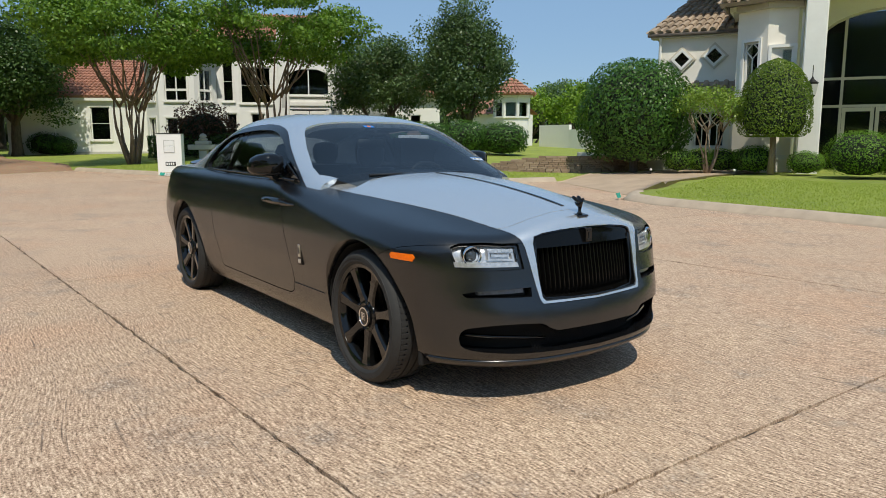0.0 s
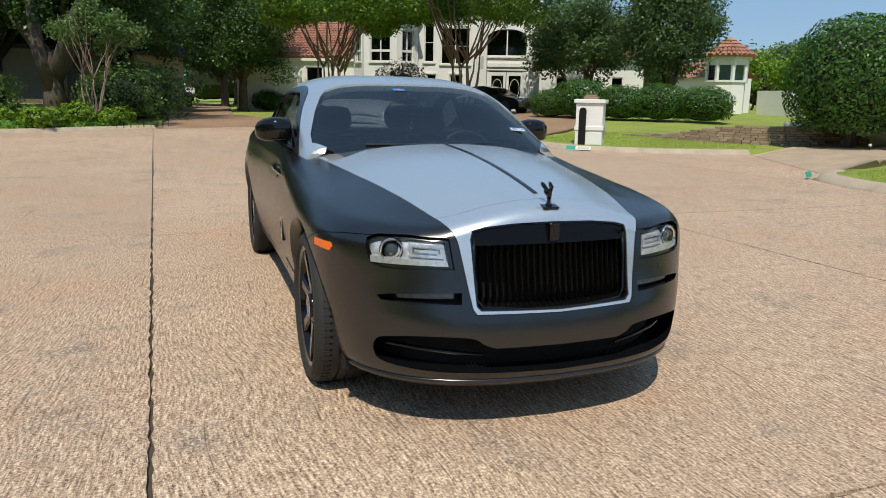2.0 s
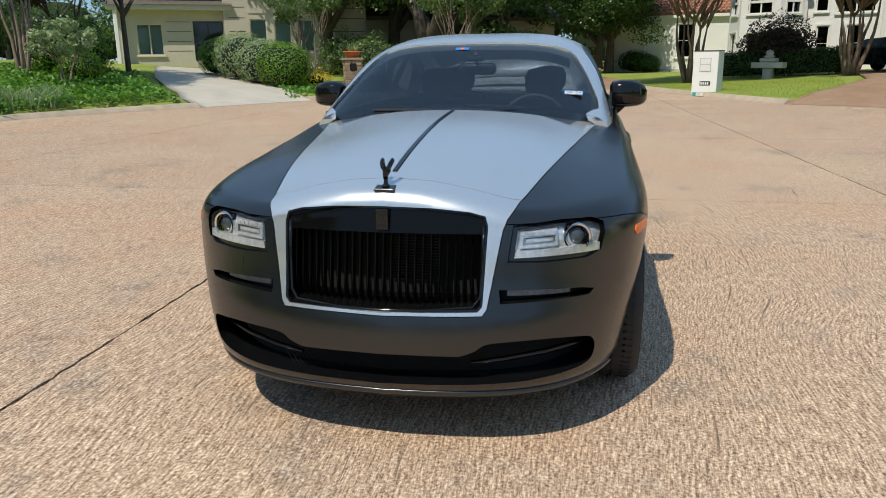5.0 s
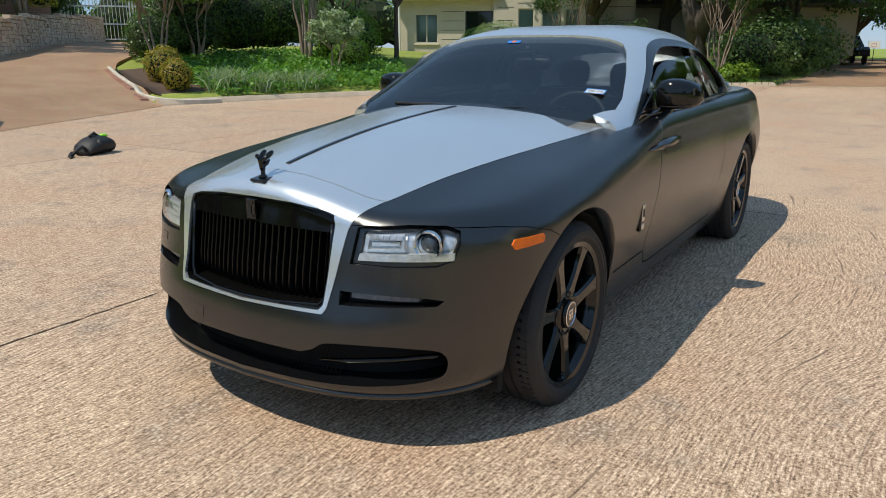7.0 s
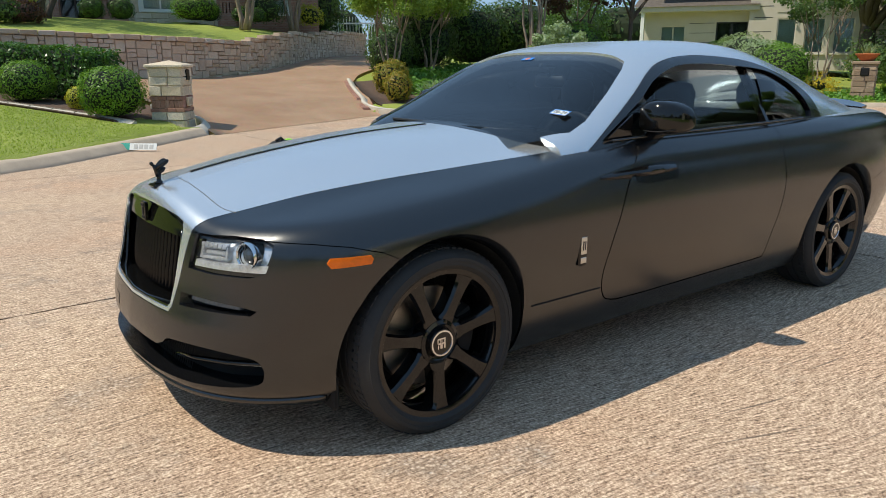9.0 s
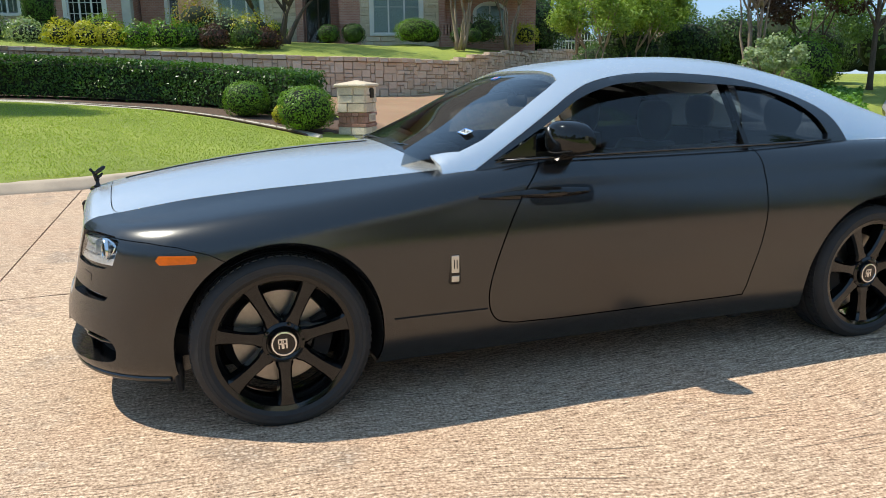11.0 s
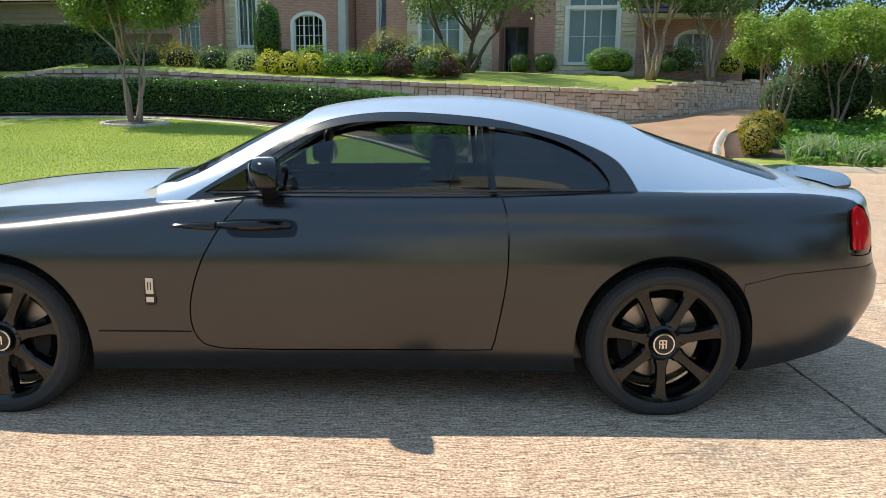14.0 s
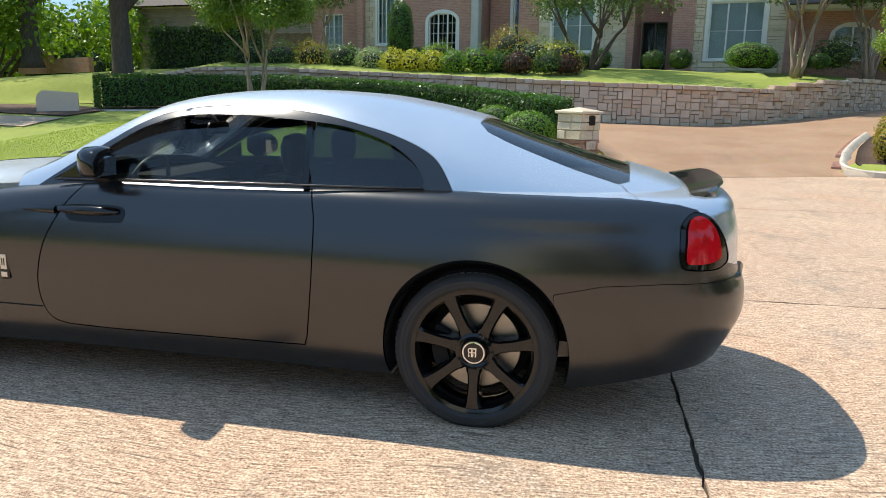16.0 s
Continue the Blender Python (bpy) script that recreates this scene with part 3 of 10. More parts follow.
def build_kerb(line, side, mat="kerb", width=0.34, top=0.13, length=3.0, parent=None, lift=None, name="kerb_stone", round_=0.05):
    """A rolled kerb in lengths; side +1 or -1 is where the yard lies."""
    q, nrm, s = strip_along(line, 0.3)
    i = 0
    while i < len(q) - 1:
        j = i + 1
        while j < len(q) - 1 and s[j] - s[i] < length:
            j += 1
        prof = [(-0.02, -0.08), (0.0, 0.012), (0.05, 0.045), (0.11, top - round_ * 0.4), (0.16, top), (width - 0.03, top + 0.004), (width, top - 0.02), (width, -0.1)]
        vs, fs = [], []
        n = len(prof)
        for a in range(i, j + 1):
            e = 0.006 * (1 if a == i else (-1 if a == j else 0))
            tx, ty = -nrm[a][1], nrm[a][0]
            z0 = lift(q[a]) if lift else 0.0
            for o, z in prof:
                vs.append((q[a][0] + nrm[a][0] * o * side - tx * e * -1, q[a][1] + nrm[a][1] * o * side + ty * e, z + z0))
        for a in range(j - i):
            for b in range(n - 1):
                fs.append((a * n + b, a * n + b + 1, (a + 1) * n + b + 1, (a + 1) * n + b))
        fs += [tuple(range(n)), tuple(range((j - i) * n, (j - i + 1) * n))]
        part(name, MB().add(vs, fs), M[mat], parent, fix=True, smooth=50)
        i = j


def drape(name, left, right, mat, label, cat, lift=0.03, n=60, m=14, near=0.08):
    """A paved or planted sheet between two lines, laid on the ground."""
    def resample(line):
        q, _, s = strip_along(line, 0.2)
        t = np.linspace(0, s[-1], n)
        return np.stack([np.interp(t, s, q[:, 0]), np.interp(t, s, q[:, 1])], 1)
    a, b = resample(left), resample(right)
    w = np.linspace(0, 1, m)[None, :, None]
    g = a[:, None] * (1 - w) + b[:, None] * w
    d = outline_distance(g[..., 0], g[..., 1])
    z = ground_z(g[..., 0], g[..., 1]) + lift
    z = np.where(d < 1.6, np.maximum(0.006, (0.115 + lift + near) * np.clip(d / 1.6, 0, 1)), z)
    i = np.arange(n - 1)[:, None] * m + np.arange(m - 1)[None]
    quads = np.stack([i, i + 1, i + m + 1, i + m], -1).reshape(-1, 4)
    top = np.concatenate([g, z[..., None]], -1).reshape(-1, 3)
    k = len(top)
    low = top - np.array([0, 0, 0.30])
    e0, e1 = np.arange(n - 1) * m, np.arange(n - 1) * m + m - 1
    skirt = np.concatenate([np.stack([e0 + m, e0, e0 + k, e0 + m + k], -1), np.stack([e1, e1 + m, e1 + m + k, e1 + k], -1)])
    me = fast_mesh(name, np.concatenate([top, low]), np.concatenate([quads, skirt]), mat)
    return tagged(new(name, me), label, cat, kind="structure")


def pave_z(p):
    """Height of a driveway's face."""
    d = float(outline_distance(np.array([p[0]]), np.array([p[1]]))[0])
    return gz(*p) + .03 if d > 1.6 else max(.006, .225 * min(max(d / 1.6, 0), 1))


build_ground()
build_road()
for kname, kline, kside in (("kerb_south", KERB_S, 1), ("kerb_bed", KERB_BED, 1), ("kerb_southwest", KERB_SW, 1),
                            ("kerb_west", KERB_W, 1), ("kerb_northwest", KERB_NW, 1), ("kerb_north", KERB_N, 1)):
    kerb = tagged(new(kname), "worn concrete street kerb in cast lengths", "kerb", kind="structure")
    build_kerb(kline, kside, parent=kerb)

drape("driveway_brown", *DRIVES[0][1:], M["aggregate"], "brown exposed-aggregate driveway sloping up to a gate", "driveway")
drape("driveway_pale", *DRIVES[1][1:], M["drive_pale"], "pale concrete driveway sloping up to a beige house", "driveway")
drape("driveway_west", *DRIVES[2][1:], M["aggregate"], "brown paved driveway leading away past a garage", "driveway")
drape("driveway_northwest", *DRIVES[3][1:], M["aggregate"], "brown pebbled driveway of the white house", "driveway")
drape("driveway_north", *DRIVES[4][1:], M["drive_tan"], "tan concrete drive to the cream house", "driveway")

# ---- plants ----
def crown_mesh(seed, clumps, spread, leaf, count, mat, flat=0.75, rough=0.35, inner=0.25):
    """A crown of many leaf clumps with gaps. spread: half sizes (x, y, z); clump sizes vary."""
    rng = np.random.default_rng(seed)
    d = ball_dirs(rng, clumps, -0.75)
    r = rng.uniform(0.45, 1.0, len(d)) ** 0.5
    c = d * r[:, None] * np.array(spread) * rng.uniform(1 - rough, 1.05, len(d))[:, None]
    size = np.mean(spread) * rng.uniform(0.16, 0.36, len(d))
    P, N = [], []
    w = size ** 2 / (size ** 2).sum()
    for ci, si, wi in zip(c, size, w):
        k = max(8, int(count * wi))
        e = rng.normal(0, 1, (k, 3))
        e /= np.linalg.norm(e, axis=1)[:, None]
        rad = rng.uniform(inner, 1.0, k) ** 0.4
        P.append(ci + e * (rad * si)[:, None] * np.array([1, 1, flat]) * rng.uniform(0.8, 1.35, (k, 1)))
        N.append(e * 0.6 + np.array([0, 0, 0.55]))
    v, q = leaves(rng, np.concatenate(P), np.concatenate(N), leaf)
    return fast_mesh("crown", v, q, mat)


def limb_set(out, rng, base, tips, r0, bend=0.25, n=7, name="limb"):
    for tip, k in tips:
        a, b = Vector(base), Vector(tip)
        pts, rad = [], []
        side = Vector((rng.normal(0, 1), rng.normal(0, 1), 0)) * bend
        for i in range(6):
            t = i / 5
            p = a.lerp(b, t) + side * math.sin(math.pi * t) * (b - a).length * 0.3
            p += Vector((rng.normal(0, .02), rng.normal(0, .02), 0)) * (b - a).length * 0.5
            pts.append(p if i else a)
            rad.append(r0 * k * (1 - 0.72 * t) * (1.25 if i == 0 else 1))
        out.append((name, MB().tube(pts, rad, n)))


def make_tree(name, seed, height, spread, stem, trunk_r, stems, leaf_mat, bark, leaf, count, clumps, label, flat=0.75, lean=0.5, low=None, category="tree", cz=None):
    """One tree: trunk with limbs, and a crown. stem: height at which the crown starts."""
    rng = np.random.default_rng(seed)
    t = thing(name, Matrix.Identity(4), label, category)
    limbs = []
    zc = cz if cz else stem + (height - stem) * 0.52
    if stems == 1:
        limbs.append(("trunk", MB().tube([(0, 0, -0.15), (0.02, 0.01, 0.25), (0.03 * lean, 0.0, stem * 0.6), (0.08 * lean, 0.03, stem), (0.1 * lean, 0.05, zc)],
                [trunk_r * 1.45, trunk_r * 1.05, trunk_r * 0.9, trunk_r * 0.8, trunk_r * 0.35], 10)))
        for _ in range(7):
            a = rng.uniform(0, 6.28)
            z0 = stem * rng.uniform(0.7, 1.05)
            limb_set(limbs, rng, (0.05 * lean, 0.02, z0), [((math.cos(a) * spread[0] * rng.uniform(.4, .75), math.sin(a) * spread[1] * rng.uniform(.4, .75), zc + spread[2] * rng.uniform(-.3, .5)), 0.5)], trunk_r)
    else:
        for i in range(stems):
            a = 6.28 * i / stems + rng.uniform(-.3, .3)
            bx, by = math.cos(a) * trunk_r * 1.2, math.sin(a) * trunk_r * 1.2
            r = rng.uniform(.25, .5) * lean
            fork = (bx + math.cos(a) * spread[0] * r, by + math.sin(a) * spread[1] * r, stem * rng.uniform(.85, 1.1))
            limb_set(limbs, rng, (bx, by, -0.1), [(fork, 1.0)], trunk_r, 0.10, name="trunk")
            for _ in range(3):
                b = a + rng.uniform(-1.1, 1.1)
                limb_set(limbs, rng, fork, [((math.cos(b) * spread[0] * rng.uniform(.45, .8), math.sin(b) * spread[1] * rng.uniform(.45, .8), zc + spread[2] * rng.uniform(-.2, .6)), 0.45)], trunk_r, 0.2, 6)
    for limb_name, limb in limbs:
        part(limb_name, limb, bark, t, smooth=True)
    part("crown", crown_mesh(seed + 1, clumps, spread, leaf, count, leaf_mat, flat), None, t, at=pose(0, 0, zc))
    return t


def put(ob, x, y, z=None, turn=0.0, size=1.0):
    ob.matrix_basis = pose(x, y, gz(x, y) if z is None else z, 0, 0, turn) @ Matrix.Scale(size, 4)
    return ob


def again(ob, x, y, z=None, turn=0.0, size=1.0):
    tagged(ob, group="group of " + ob["label"])
    c = copy_thing(ob, Matrix.Identity(4))
    return put(c, x, y, z, turn, size)


def bush_mesh(seed, half, leaf, count, mat, power=2.3, jag=0.06, tilt=0.45, low=-0.75, aspect=0.62):
    """A clipped or loose bush: leaves over a rounded body."""
    rng = np.random.default_rng(seed)
    d = ball_dirs(rng, count, low)
    n = np.abs(d) ** power
    r = (n.sum(1)) ** (-1 / power)
    bumps = np.array([noise.noise(Vector(x) * 2.6 + Vector((seed, 0, 0))) for x in d[:, :3]])
    r *= 1 + jag * 2.2 * bumps
    r *= rng.uniform(0.86, 1.0 + jag, len(d)) ** 0.8
    p = d * r[:, None] * np.array(half)
    v, q = leaves(rng, p, d / np.array(half) * np.mean(half) * 1.6, leaf, aspect, tilt=tilt)
    return fast_mesh("foliage", v, q, mat)


def core_mesh(half, shrink=0.86, power=2.3):
    mb = MB()
    k = 14
    vs, fs = [], []
    for i in range(9):
        th = math.pi * i / 8
        for j in range(k):
            ph = 2 * math.pi * j / k
            d = np.array([math.sin(th) * math.cos(ph), math.sin(th) * math.sin(ph), math.cos(th)])
            r = (np.abs(d) ** power).sum() ** (-1 / power)
            vs.append(tuple(d * r * np.array(half) * shrink))
    for i in range(8):
        for j in range(k):
            fs.append((i * k + j, (i + 1) * k + j, (i + 1) * k + (j + 1) % k, i * k + (j + 1) % k))
    return mb.add(vs, fs)


def make_bush(name, seed, half, leaf, count, mat, label, power=2.3, jag=0.06, tilt=0.45, category="shrub", stalk=False, shrink=0.84, aspect=0.62):
    t = thing(name, Matrix.Identity(4), label, category)
    part("foliage", bush_mesh(seed, half, leaf, count, mat, power, jag, tilt, aspect=aspect), None, t, at=pose(0, 0, half[2] * 0.93))
    # solid dark body under the leaves, its colour standing in for inner shade
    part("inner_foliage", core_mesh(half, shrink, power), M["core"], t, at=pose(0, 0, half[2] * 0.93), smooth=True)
    return t


def make_hedge(name, line, width, height, leaf, density, mat, label, seed=1, base=None):
    """A clipped hedge that follows a line over the ground."""
    rng = np.random.default_rng(seed)
    q, nrm, s = strip_along(line, 0.25)
    L = s[-1]
    per = width + 2 * height
    n = int(L * per * density)
    u = rng.uniform(0, L, n)
    w = rng.uniform(0, per, n)
    x = np.interp(u, s, q[:, 0])
    y = np.interp(u, s, q[:, 1])
    nx = np.interp(u, s, nrm[:, 0])
    ny = np.interp(u, s, nrm[:, 1])
    off = np.where(w < height, -width / 2, np.where(w < height + width, w - height - width / 2, width / 2))
    up = np.where(w < height, w, np.where(w < height + width, height, per - w))
    side = np.where(w < height, -1.0, np.where(w < height + width, 0.0, 1.0))
    # rounded shoulders and a wavy face
    wav = np.array([noise.noise(Vector((a * 0.9, b * 1.7, seed))) for a, b in zip(u, w)]) * 0.10
    ro = np.clip((up - height + 0.22) / 0.22, 0, 1) * (side != 0)
    off = off - side * 0.12 * ro ** 2 + side * wav + rng.uniform(-.05, .03, n) * side
    up = up + np.where(side == 0, wav + rng.uniform(-.06, .05, n), 0)
    # thin and gappy by the foot
    keep = rng.uniform(0, 1, n) < np.clip(up / 0.22, 0.15, 1)
    z0 = ground_z(q[:, 0], q[:, 1]) if base is None else np.array([base(p) for p in q])
    z = np.interp(u, s, z0) + up
    P = np.stack([x + nx * off, y + ny * off, z], 1)[keep]
    N = np.stack([nx * side, ny * side, (side == 0) * 1.0 + 0.25], 1)[keep]
    # the two ends
    for e, d in ((0, -1), (-1, 1)):
        m = int(width * height * density * 1.6)
        o, h = rng.uniform(-width / 2, width / 2, m), rng.uniform(.08, height, m)
        ux, uy = nrm[e][1] * d, -nrm[e][0] * d
        g = rng.uniform(-.10, .04, m) - .10 * (np.abs(o) / width * 2) ** 2
        P = np.concatenate([P, np.stack([q[e][0] + nrm[e][0] * o + ux * g, q[e][1] + nrm[e][1] * o + uy * g, z0[e] + h], 1)])
        N = np.concatenate([N, np.tile(np.array([ux, uy, .3]), (m, 1))])
    v, f = leaves(rng, P, N, leaf, 0.6, tilt=0.5)
    t = thing(name, Matrix.Identity(4), label, "hedge")
    part("foliage", fast_mesh("foliage", v, f, mat), None, t)
    # dark block inside the hedge, painted as the shade between its leaves
    mb = MB()
    q, nrm, z0 = q[1:-1], nrm[1:-1], z0[1:-1]
    k = len(q)
    vs, fs = [], []
    for i in range(k):
        for o, h in ((-width / 2 + .13, 0.10), (-width / 2 + .10, height - .18), (-width / 2 + .22, height - .09), (width / 2 - .22, height - .09), (width / 2 - .10, height - .18), (width / 2 - .13, 0.10)):
            vs.append((q[i][0] + nrm[i][0] * o, q[i][1] + nrm[i][1] * o, z0[i] + h))
    for i in range(k - 1):
        for j in range(5):
            fs.append((i * 6 + j, i * 6 + j + 1, (i + 1) * 6 + j + 1, (i + 1) * 6 + j))
    fs += [tuple(range(6)), tuple(range((k - 1) * 6, k * 6))]
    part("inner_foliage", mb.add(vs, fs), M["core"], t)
    # woody stems at the foot
    st = MB()
    for i in range(0, k, 2):
        a, b = q[i]
        st.tube([(a + random.uniform(-.15, .15), b + random.uniform(-.15, .15), z0[i] - .05), (a, b, z0[i] + .35)], [.018, .012], 5, False)
    part("stem", st, M["bark_dark"], t)["kind"] = "stuff"
    return t


def scatter_cover(name, poly, per_m2, leaf, mat, label, seed, height=0.2, lumps=0.15, lift=0.0):
    """Low ground cover or grass inside an outline, one uncountable mass."""
    rng = np.random.default_rng(seed)
    p = np.array(poly)
    lo, hi = p.min(0), p.max(0)
    n = int((hi - lo).prod() * per_m2)
    xy = rng.uniform(lo, hi, (n, 2))
    ins = np.zeros(n, bool)
    for (ax, ay), (bx, by) in zip(p, np.roll(p, -1, 0)):
        ins ^= ((ay > xy[:, 1]) != (by > xy[:, 1])) & (xy[:, 0] < (bx - ax) * (xy[:, 1] - ay) / (by - ay + 1e-12) + ax)
    xy = xy[ins]
    bump = np.array([noise.noise(Vector((a * 1.3, b * 1.3, seed))) for a, b in xy])
    z = ground_z(xy[:, 0], xy[:, 1]) + lift + rng.uniform(0.15, 1.0, len(xy)) * height * (1 + bump * lumps * 4)
    N = np.tile(np.array([0, 0, 1.0]), (len(xy), 1))
    v, f = leaves(rng, np.stack([xy[:, 0], xy[:, 1], z], 1), N, leaf, 0.75, tilt=0.7)
    return tagged(new(name, fast_mesh(name, v, f, mat)), label, "ground cover", kind="stuff")


def grass_blades(name, poly, per_m2, tall, seed, label, zf=None):
    rng = np.random.default_rng(seed)
    p = np.array(poly)
    lo, hi = p.min(0), p.max(0)
    n = int((hi - lo).prod() * per_m2)
    xy = rng.uniform(lo, hi, (n, 2))
    ins = np.zeros(n, bool)
    for (ax, ay), (bx, by) in zip(p, np.roll(p, -1, 0)):
        ins ^= ((ay > xy[:, 1]) != (by > xy[:, 1])) & (xy[:, 0] < (bx - ax) * (xy[:, 1] - ay) / (by - ay + 1e-12) + ax)
    xy = xy[ins]
    n = len(xy)
    z = ground_z(xy[:, 0], xy[:, 1]) if zf is None else zf(xy)
    a = rng.uniform(0, 6.28, n)
    w = rng.uniform(0.008, 0.016, n)
    h = tall * rng.uniform(0.5, 1.2, n)
    lean = rng.normal(0, 0.5, (n, 2)) * h[:, None]
    v = np.empty((n, 3, 3))
    v[:, 0] = np.stack([xy[:, 0] - np.cos(a) * w, xy[:, 1] - np.sin(a) * w, z - 0.01], 1)
    v[:, 1] = np.stack([xy[:, 0] + np.cos(a) * w, xy[:, 1] + np.sin(a) * w, z - 0.01], 1)
    v[:, 2] = np.stack([xy[:, 0] + lean[:, 0], xy[:, 1] + lean[:, 1], z + h], 1)
    return tagged(new(name, fast_mesh(name, v.reshape(-1, 3), np.arange(3 * n).reshape(n, 3), M["blade"])), label, "grass", kind="stuff")

# ---- building kit: local x runs along a facade (to the right as one faces it), -y is outward, z up ----
def wall_mesh(x0, x1, z0, z1, holes, y0=0.0, thick=0.3):
    """A wall slab with rectangular openings cut through."""
    mb = MB()
    xs = sorted({x0, x1, *[min(max(h[0], x0), x1) for h in holes], *[min(max(h[1], x0), x1) for h in holes]})
    for a, b in zip(xs, xs[1:]):
        cuts = sorted([(max(h[2], z0), min(h[3], z1)) for h in holes if h[0] < (a + b) / 2 < h[1]])
        z = z0
        for c, d in cuts:
            if c > z + 1e-4:
                mb.box(a, b, y0, y0 + thick, z, c)
            z = max(z, d)
        if z < z1 - 1e-4:
            mb.box(a, b, y0, y0 + thick, z, z1)
    return mb


def window(parent, x0, x1, z0, z1, cols=2, rows=3, y=0.0, frame=None, arch=0.0, surround=0.0, sill=True, behind="curtain", name="window", transom=0.0, wall=None):
    """A window set in an opening: frame, glazing bars, panes, and a blind or a board painted as a dark room behind."""
    frame = frame or M["trim"]
    w = new(name)
    w.parent = parent
    f = 0.06
    mb = MB()
    mb.box(x0, x0 + f, y + .04, y + .16, z0, z1).box(x1 - f, x1, y + .04, y + .16, z0, z1)
    mb.box(x0 + f, x1 - f, y + .04, y + .16, z0, z0 + f).box(x0 + f, x1 - f, y + .04, y + .16, z1 - f, z1)
    part("frame", mb, frame, w)
    if surround:
        s = surround
        sm = MB()
        zs = z1 - arch if arch else z1 + s
        sm.box(x0 - s, x0, y - .05, y + .06, z0 - s * .6, zs).box(x1, x1 + s, y - .05, y + .06, z0 - s * .6, zs)
        if arch:
            cx, half = (x0 + x1) / 2, (x1 - x0) / 2
            angs = [math.pi * i / 16 for i in range(17)]
            for a0, a1 in zip(angs, angs[1:]):
                quad = [(cx + (half + e) * math.cos(a), z1 - arch + (arch + e) * math.sin(a)) for a, e in ((a0, 0), (a0, s), (a1, s), (a1, 0))]
                sm.prism(quad, y - .05, y + .06, "y")
        else:
            sm.box(x0, x1, y - .05, y + .06, z1, z1 + s)
        part("surround", sm, frame, w)
    if sill:
        part("sill", MB().cbox(x0 - .08, x1 + .08, y - .10, y + .05, z0 - .10, z0, .012), frame, w)
    if arch:
        # the corners above the round head are filled
        for sgn in (-1, 1):
            cx, half = (x0 + x1) / 2, (x1 - x0) / 2
            pts = [(cx + sgn * half, z1), (cx + sgn * half, z1 - arch)]
            for i in range(1, 9):
                a = math.pi / 2 * i / 8
                pts.append((cx + sgn * half * math.cos(a), z1 - arch + arch * math.sin(a)))
            part("arch_corner", MB().prism(pts, y - .02, y + .12, "y"), wall or frame, w, fix=True)
    for i in range(1, cols):
        xx = x0 + (x1 - x0) * i / cols
        part("mullion", MB().box(xx - .035, xx + .035, y + .06, y + .13, z0 + f, z1 - f), frame, w)
    for i in range(cols):
        a, b = x0 + (x1 - x0) * i / cols + .035, x0 + (x1 - x0) * (i + 1) / cols - .035
        part("pane", MB().box(a, b, y + .095, y + .10, z0 + f, z1 - f), M["pane"], w)
        bars = MB()
        for r in range(1, rows):
            zz = z0 + (z1 - z0) * r / rows
            bars.box(a, b, y + .08, y + .094, zz - .012, zz + .012)
        if rows > 2:
            m = (a + b) / 2
            bars.box(m - .012, m + .012, y + .076, y + .09, z0 + f, z1 - f)
        if rows > 1:
            part("glazing_grid", bars, frame, w)
    # a blind, else a flat near-black board for the unlit room's shade
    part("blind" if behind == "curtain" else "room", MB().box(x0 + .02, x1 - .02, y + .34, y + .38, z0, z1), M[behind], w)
    return w


def barrel_roof(parent, a, b, c, d, mat, pitch=0.28, r=0.085, name="roof"):
    """A tiled slope between eave a-b and ridge d-c, with rows of barrel tiles running up it."""
    a, b, c, d = map(Vector, (a, b, c, d))
    nrm = (b - a).cross(d - a).normalized()
    if nrm.z < 0:
        nrm = -nrm
    deck = MB().add([tuple(p) for p in (a, b, c, d)] + [tuple(p - nrm * .12) for p in (a, b, c, d)], [(0, 1, 2, 3), (7, 6, 5, 4), (0, 4, 5, 1), (1, 5, 6, 2), (2, 6, 7, 3), (3, 7, 4, 0)])
    roof = part(name, deck, mat, parent, fix=True)
    n = max(2, int((b - a).length / pitch))
    rows = max(2, int((d - a).length / 0.42))
    mb = MB()
    side = (b - a).normalized()
    for i in range(n):
        t = (i + .5) / n
        lo, hi = a.lerp(b, t), d.lerp(c, t)
        for k in range(rows):
            p, q = lo.lerp(hi, k / rows), lo.lerp(hi, (k + 1.12) / rows if k < rows - 1 else 1)
            w = r * (b - a).length / n / pitch * 1.1
            vs = []
            for pt, s in ((p, 1.12), (q, 0.86)):
                for j in range(5):
                    g = math.pi * j / 4
                    vs.append(tuple(pt + side * math.cos(g) * w * s + nrm * (math.sin(g) * w * s * 0.9 + (0.03 if s > 1 else 0.0))))
            mb.add(vs, [(j, j + 1, j + 6, j + 5) for j in range(4)] + [(0, 1, 2, 3, 4)])
    part("tiles", mb, mat, roof)
    return roof


# ---- south: retaining wall, terrace and the brick house ----
WALL = [(15.2, -21.5), (13, -21.95), (9, -22.2), (3, -21.7), (-1.6, -21.0), (-5, -21.2), (-7.6, -22.5), (-9.5, -24.2), (-11.3, -26.2), (-13.2, -28.6), (-14.9, -30.4), (-16.8, -32.3), (-18.9, -34.4), (-21.1, -36.5)]


def wall_top(x):
    steps = 0.0
    for s in (-7.8, -8.7, -9.8, -11.0, -13.6, -15.2, -17.6):
        steps += 0.13 if x < s else 0.0
    return float(np.interp(x, [-7.6, -2.5, 3, 10, 13, 15.2, 24], [2.06, 2.16, 2.36, 2.62, 2.58, 2.15, 1.5])) + steps


